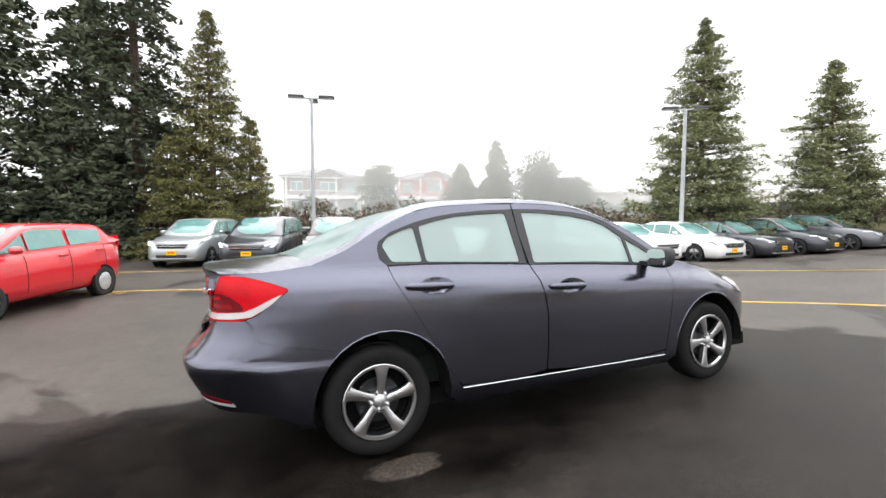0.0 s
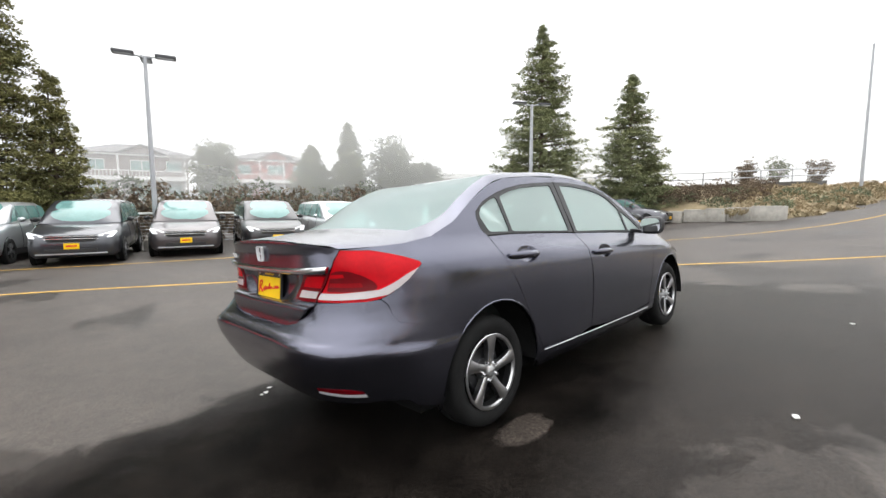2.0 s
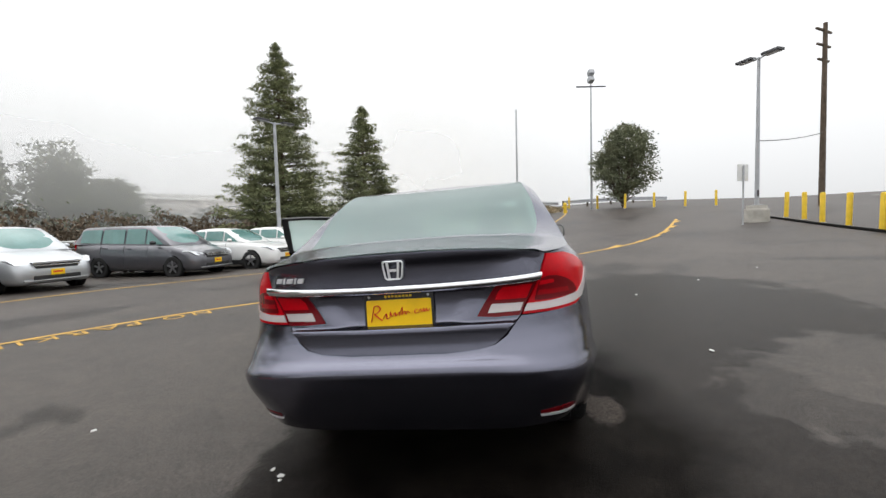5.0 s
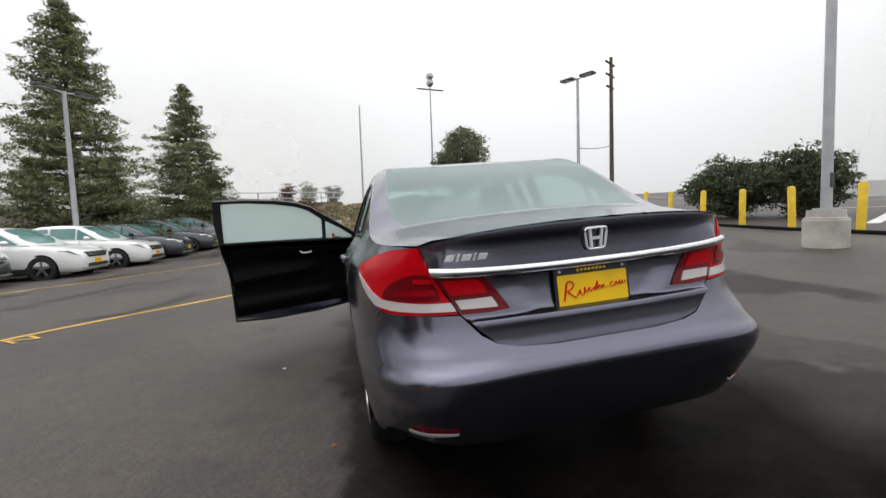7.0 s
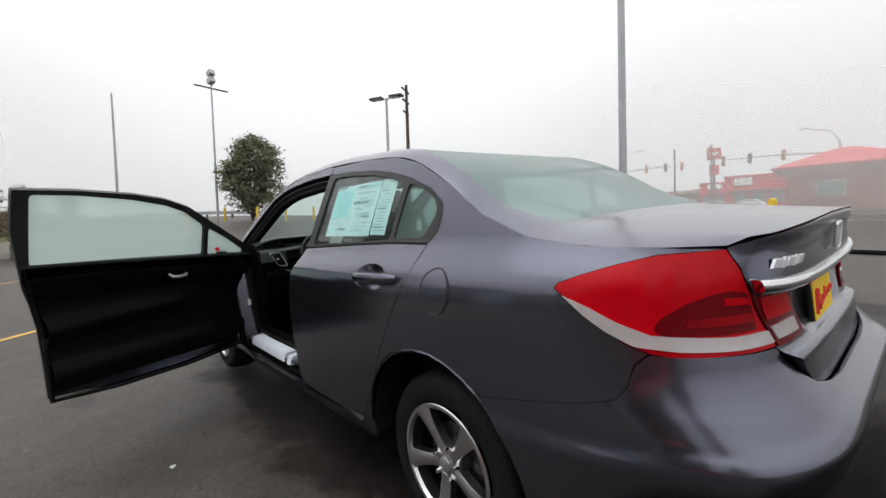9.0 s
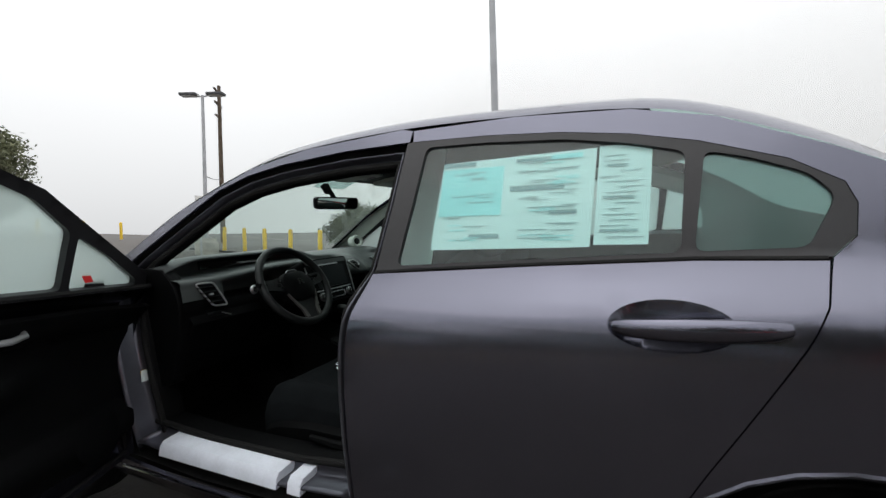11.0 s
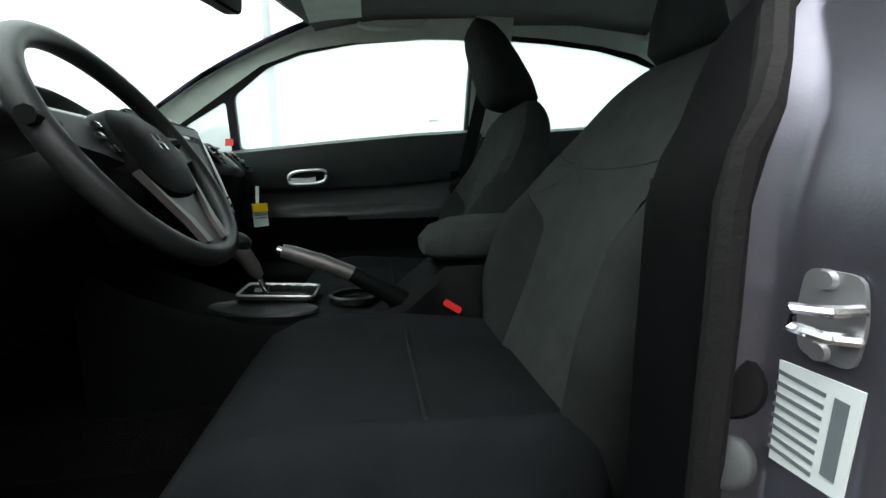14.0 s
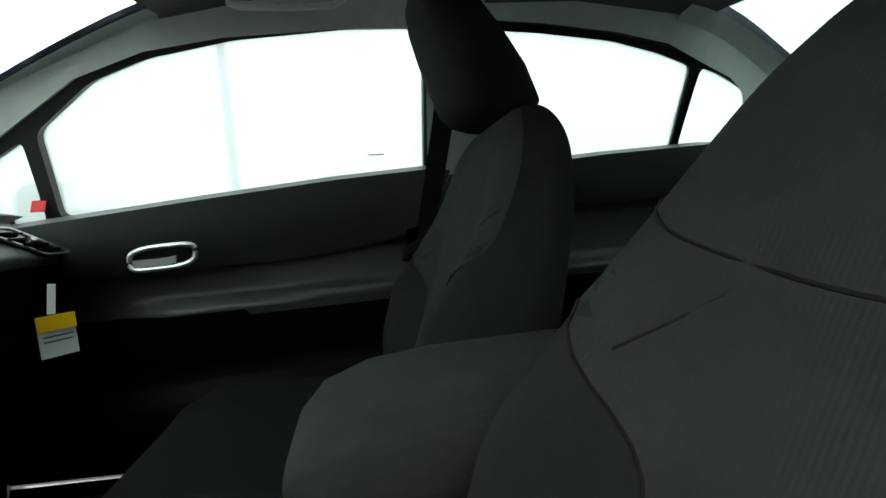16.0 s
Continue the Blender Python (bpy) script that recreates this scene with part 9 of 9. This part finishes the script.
def kiosk(x, y, heading, L, D, H):
    k = new("kiosk")
    k.matrix_world = pose(x, y, gz(x, y), 0, 0, heading)
    tagged(k, "brick drive-up kiosk with overhanging red roof", "kiosk")
    part("wall", box_bm(L, D, H, pose(0, 0, H / 2)), M_BRICK, k)
    part("fascia", box_bm(L + 0.1, D + 0.1, 0.45, pose(0, 0, H - 0.1)), M_SHOPTAN, k)
    a, b = L / 2 + 0.8, D / 2 + 0.8
    part("roof", loft_bm([[(-a, -b, H), (a, -b, H), (a, b, H), (-a, b, H)], [(-a, -b, H + 0.12), (a, -b, H + 0.12), (a, b, H + 0.12), (-a, b, H + 0.12)], [(-a + b, -0.1, H + 1.5), (a - b, -0.1, H + 1.5), (a - b, 0.1, H + 1.5), (-a + b, 0.1, H + 1.5)]]), M_SHOPRED, k, smooth=False)
    w_ = part("window", box_bm(1.5, 0.1, 1.1, pose(L * 0.12, D / 2 + 0.03, 1.6)), M_WHITE, k)
    part("pane", box_bm(1.36, 0.1, 0.96, pose(L * 0.12, D / 2 + 0.05, 1.6)), M_VGLASS, w_)


kiosk(3.4, -41.0, 6, 6.4, 5.5, 3.1)
# pylon sign
py = new("pylon_sign")
py.matrix_world = pose(22.1, -74.8, gz(22.1, -74.8), 0, 0, 14)
tagged(py, "tall roadside sign with plain red panels", "sign")
part("mast", cyl_bm(0.20, 0.16, 9.0, pose(0, 0, 4.5), 12), M_DARKMET, py)
part("upper_panel", box_bm(1.9, 0.4, 1.7, pose(0, 0, 8.6)), M_SHOPRED, py, bevel=0.05)
part("lower_panel", box_bm(1.3, 0.4, 1.5, pose(0, 0, 6.1)), M_SHOPRED, py, bevel=0.05)
part("panel_mark", box_bm(1.2, 0.06, 0.4, pose(0, 0.22, 8.6)), M_WHITE, py)


M_YELAMP = mat("faded_orange_housing", (0.55, 0.22, 0.06), 0.6, var=0.15, scale=4)


def signal(x, y, heading, arm, label):
    s = new("traffic_signal")
    s.matrix_world = pose(x, y, gz(x, y), 0, 0, heading)
    tagged(s, label, "traffic light", "traffic lights")
    part("mast", cyl_bm(0.13, 0.09, 6.2, pose(0, 0, 3.1), 12), M_POST, s)
    part("mast_arm", tube_bm([(0, 0, 5.2), (arm * 0.5, 0, 5.5), (arm, 0, 5.6)], [0.09, 0.07, 0.05], 8), M_POST, s)
    part("lamp_arm", tube_bm([(0, 0, 6.1), (0.6, 0, 7.2), (2.4, 0, 7.7)], 0.05, 8), M_POST, s)
    part("street_lamp", box_bm(0.6, 0.25, 0.12, pose(2.6, 0, 7.7)), M_POST, s, bevel=0.04)
    for k in (0.45, 0.75, 1.0):
        hd_ = part("signal_head", box_bm(0.34, 0.28, 1.0, pose(arm * k, 0.1, 5.45)), M_YELAMP if k != 0.75 else M_DARKMET, s, bevel=0.04)
        for i in range(3):
            part("signal_lens", cyl_bm(0.11, 0.11, 0.05, pose(arm * k, 0.26, 5.75 - 0.3 * i, 90), 12), M_LAMPDARK if i == 0 else M_DARKMET, hd_)


signal(25.8, -51.8, 204, 7.0, "traffic signals on a long mast arm over the street")
signal(5.0, -52.0, 8, 9.0, "traffic signals on a mast arm over the crossing")
utility_pole(24.5, -66, 9.0, "wooden utility pole across the street", True, 2)
utility_pole(21.0, -70, 9.5, "wooden utility pole across the street", True, 2)
for i, (x, y, hd_) in enumerate(((23.0, -57.8, 160), (19.6, -74.6, 170), (15.2, -75.5, 170))):
    vehicle("hatchback" if i else "minivan", ("silver van waiting across the street", "grey car parked across the street", "pale green car parked across the street")[i], (CUV, HATCH, HATCH)[i], (P_GREY, P_GREY, P_SILVER)[i], x, y, hd_, False)
# road sign by the ramp
rs = new("road_sign")
rs.matrix_world = pose(14.4, -8.6, gz(14.4, -8.6), 0, 0, 200)
tagged(rs, "small white road sign on a thin post", "sign")
part("post", cyl_bm(0.03, 0.03, 2.1, pose(0, 0, 1.05), 8), M_POST, rs)
part("panel", box_bm(0.02, 0.46, 0.6, pose(-0.03, 0, 1.85)), M_WHITE, rs, bevel=0.005)
part("sign_bar", box_bm(0.01, 0.26, 0.10, pose(-0.045, 0, 1.85)), M_DARKMET, rs)

# banks of fog standing beyond the lot: thin veils of scattering droplets
def fog_bank(radius, height, cover, a0, a1, seed):
    m = bpy.data.materials.new("fog")
    m.use_nodes = True
    nt = m.node_tree
    nt.nodes.clear()
    o, t, d, l = (nt.nodes.new(k) for k in ("ShaderNodeOutputMaterial", "ShaderNodeBsdfTransparent", "ShaderNodeBsdfDiffuse", "ShaderNodeBsdfTranslucent"))
    d.inputs[0].default_value = l.inputs[0].default_value = (0.93, 0.93, 0.92, 1)
    a, b = nt.nodes.new("ShaderNodeMixShader"), nt.nodes.new("ShaderNodeMixShader")
    a.inputs[0].default_value = 0.5
    tc, n, r = nt.nodes.new("ShaderNodeTexCoord"), nt.nodes.new("ShaderNodeTexNoise"), nt.nodes.new("ShaderNodeMapRange")
    n.inputs["Scale"].default_value, n.inputs["Detail"].default_value = 0.06, 3.0
    r.inputs["From Min"].default_value, r.inputs["From Max"].default_value = 0.3, 0.7
    r.inputs["To Min"].default_value, r.inputs["To Max"].default_value = cover * 0.75, cover * 1.2
    nt.links.new(tc.outputs["Object"], n.inputs["Vector"])
    nt.links.new(n.outputs["Fac"], r.inputs["Value"])
    at, mu = nt.nodes.new("ShaderNodeAttribute"), nt.nodes.new("ShaderNodeMath")
    at.attribute_name, mu.operation = "veil", "MULTIPLY"
    nt.links.new(r.outputs[0], mu.inputs[0])
    nt.links.new(at.outputs["Fac"], mu.inputs[1])
    nt.links.new(mu.outputs[0], b.inputs[0])
    nt.links.new(d.outputs[0], a.inputs[1])
    nt.links.new(l.outputs[0], a.inputs[2])
    nt.links.new(t.outputs[0], b.inputs[1])
    nt.links.new(a.outputs[0], b.inputs[2])
    nt.links.new(b.outputs[0], o.inputs[0])
    ts, zs = np.linspace(a0, a1, 61), [-3.0, 0.5, 3.0, 6.0, 10.0, 15.0, height]
    v = [(4 + radius * math.cos(radians(q)), radius * math.sin(radians(q)), z) for z in zs for q in ts]
    f = [(61 * k + i, 61 * k + i + 1, 61 * k + 62 + i, 61 * k + 61 + i) for k in range(len(zs) - 1) for i in range(60)]
    me = mesh_of("fog_bank", v, f, m, True)
    thin = me.attributes.new("veil", "FLOAT", "POINT")
    thin.data.foreach_set("value", [soft(min(q - a0, a1 - q) / 35) * (1 - soft((z - 5) / (height - 5))) for z in zs for q in ts])
    tagged(new("fog_bank", me), "thin bank of pale fog beyond the lot", "fog", kind="structure")


fog_bank(29, 22, 0.22, -15, 155, 1)
fog_bank(34, 22, 0.30, -20, 160, 2)
fog_bank(39.2, 24, 0.10, -25, 165, 3)
fog_bank(36, 24, 0.34, -165, -40, 4)
fog_bank(27, 24, 0.20, -165, -50, 5)
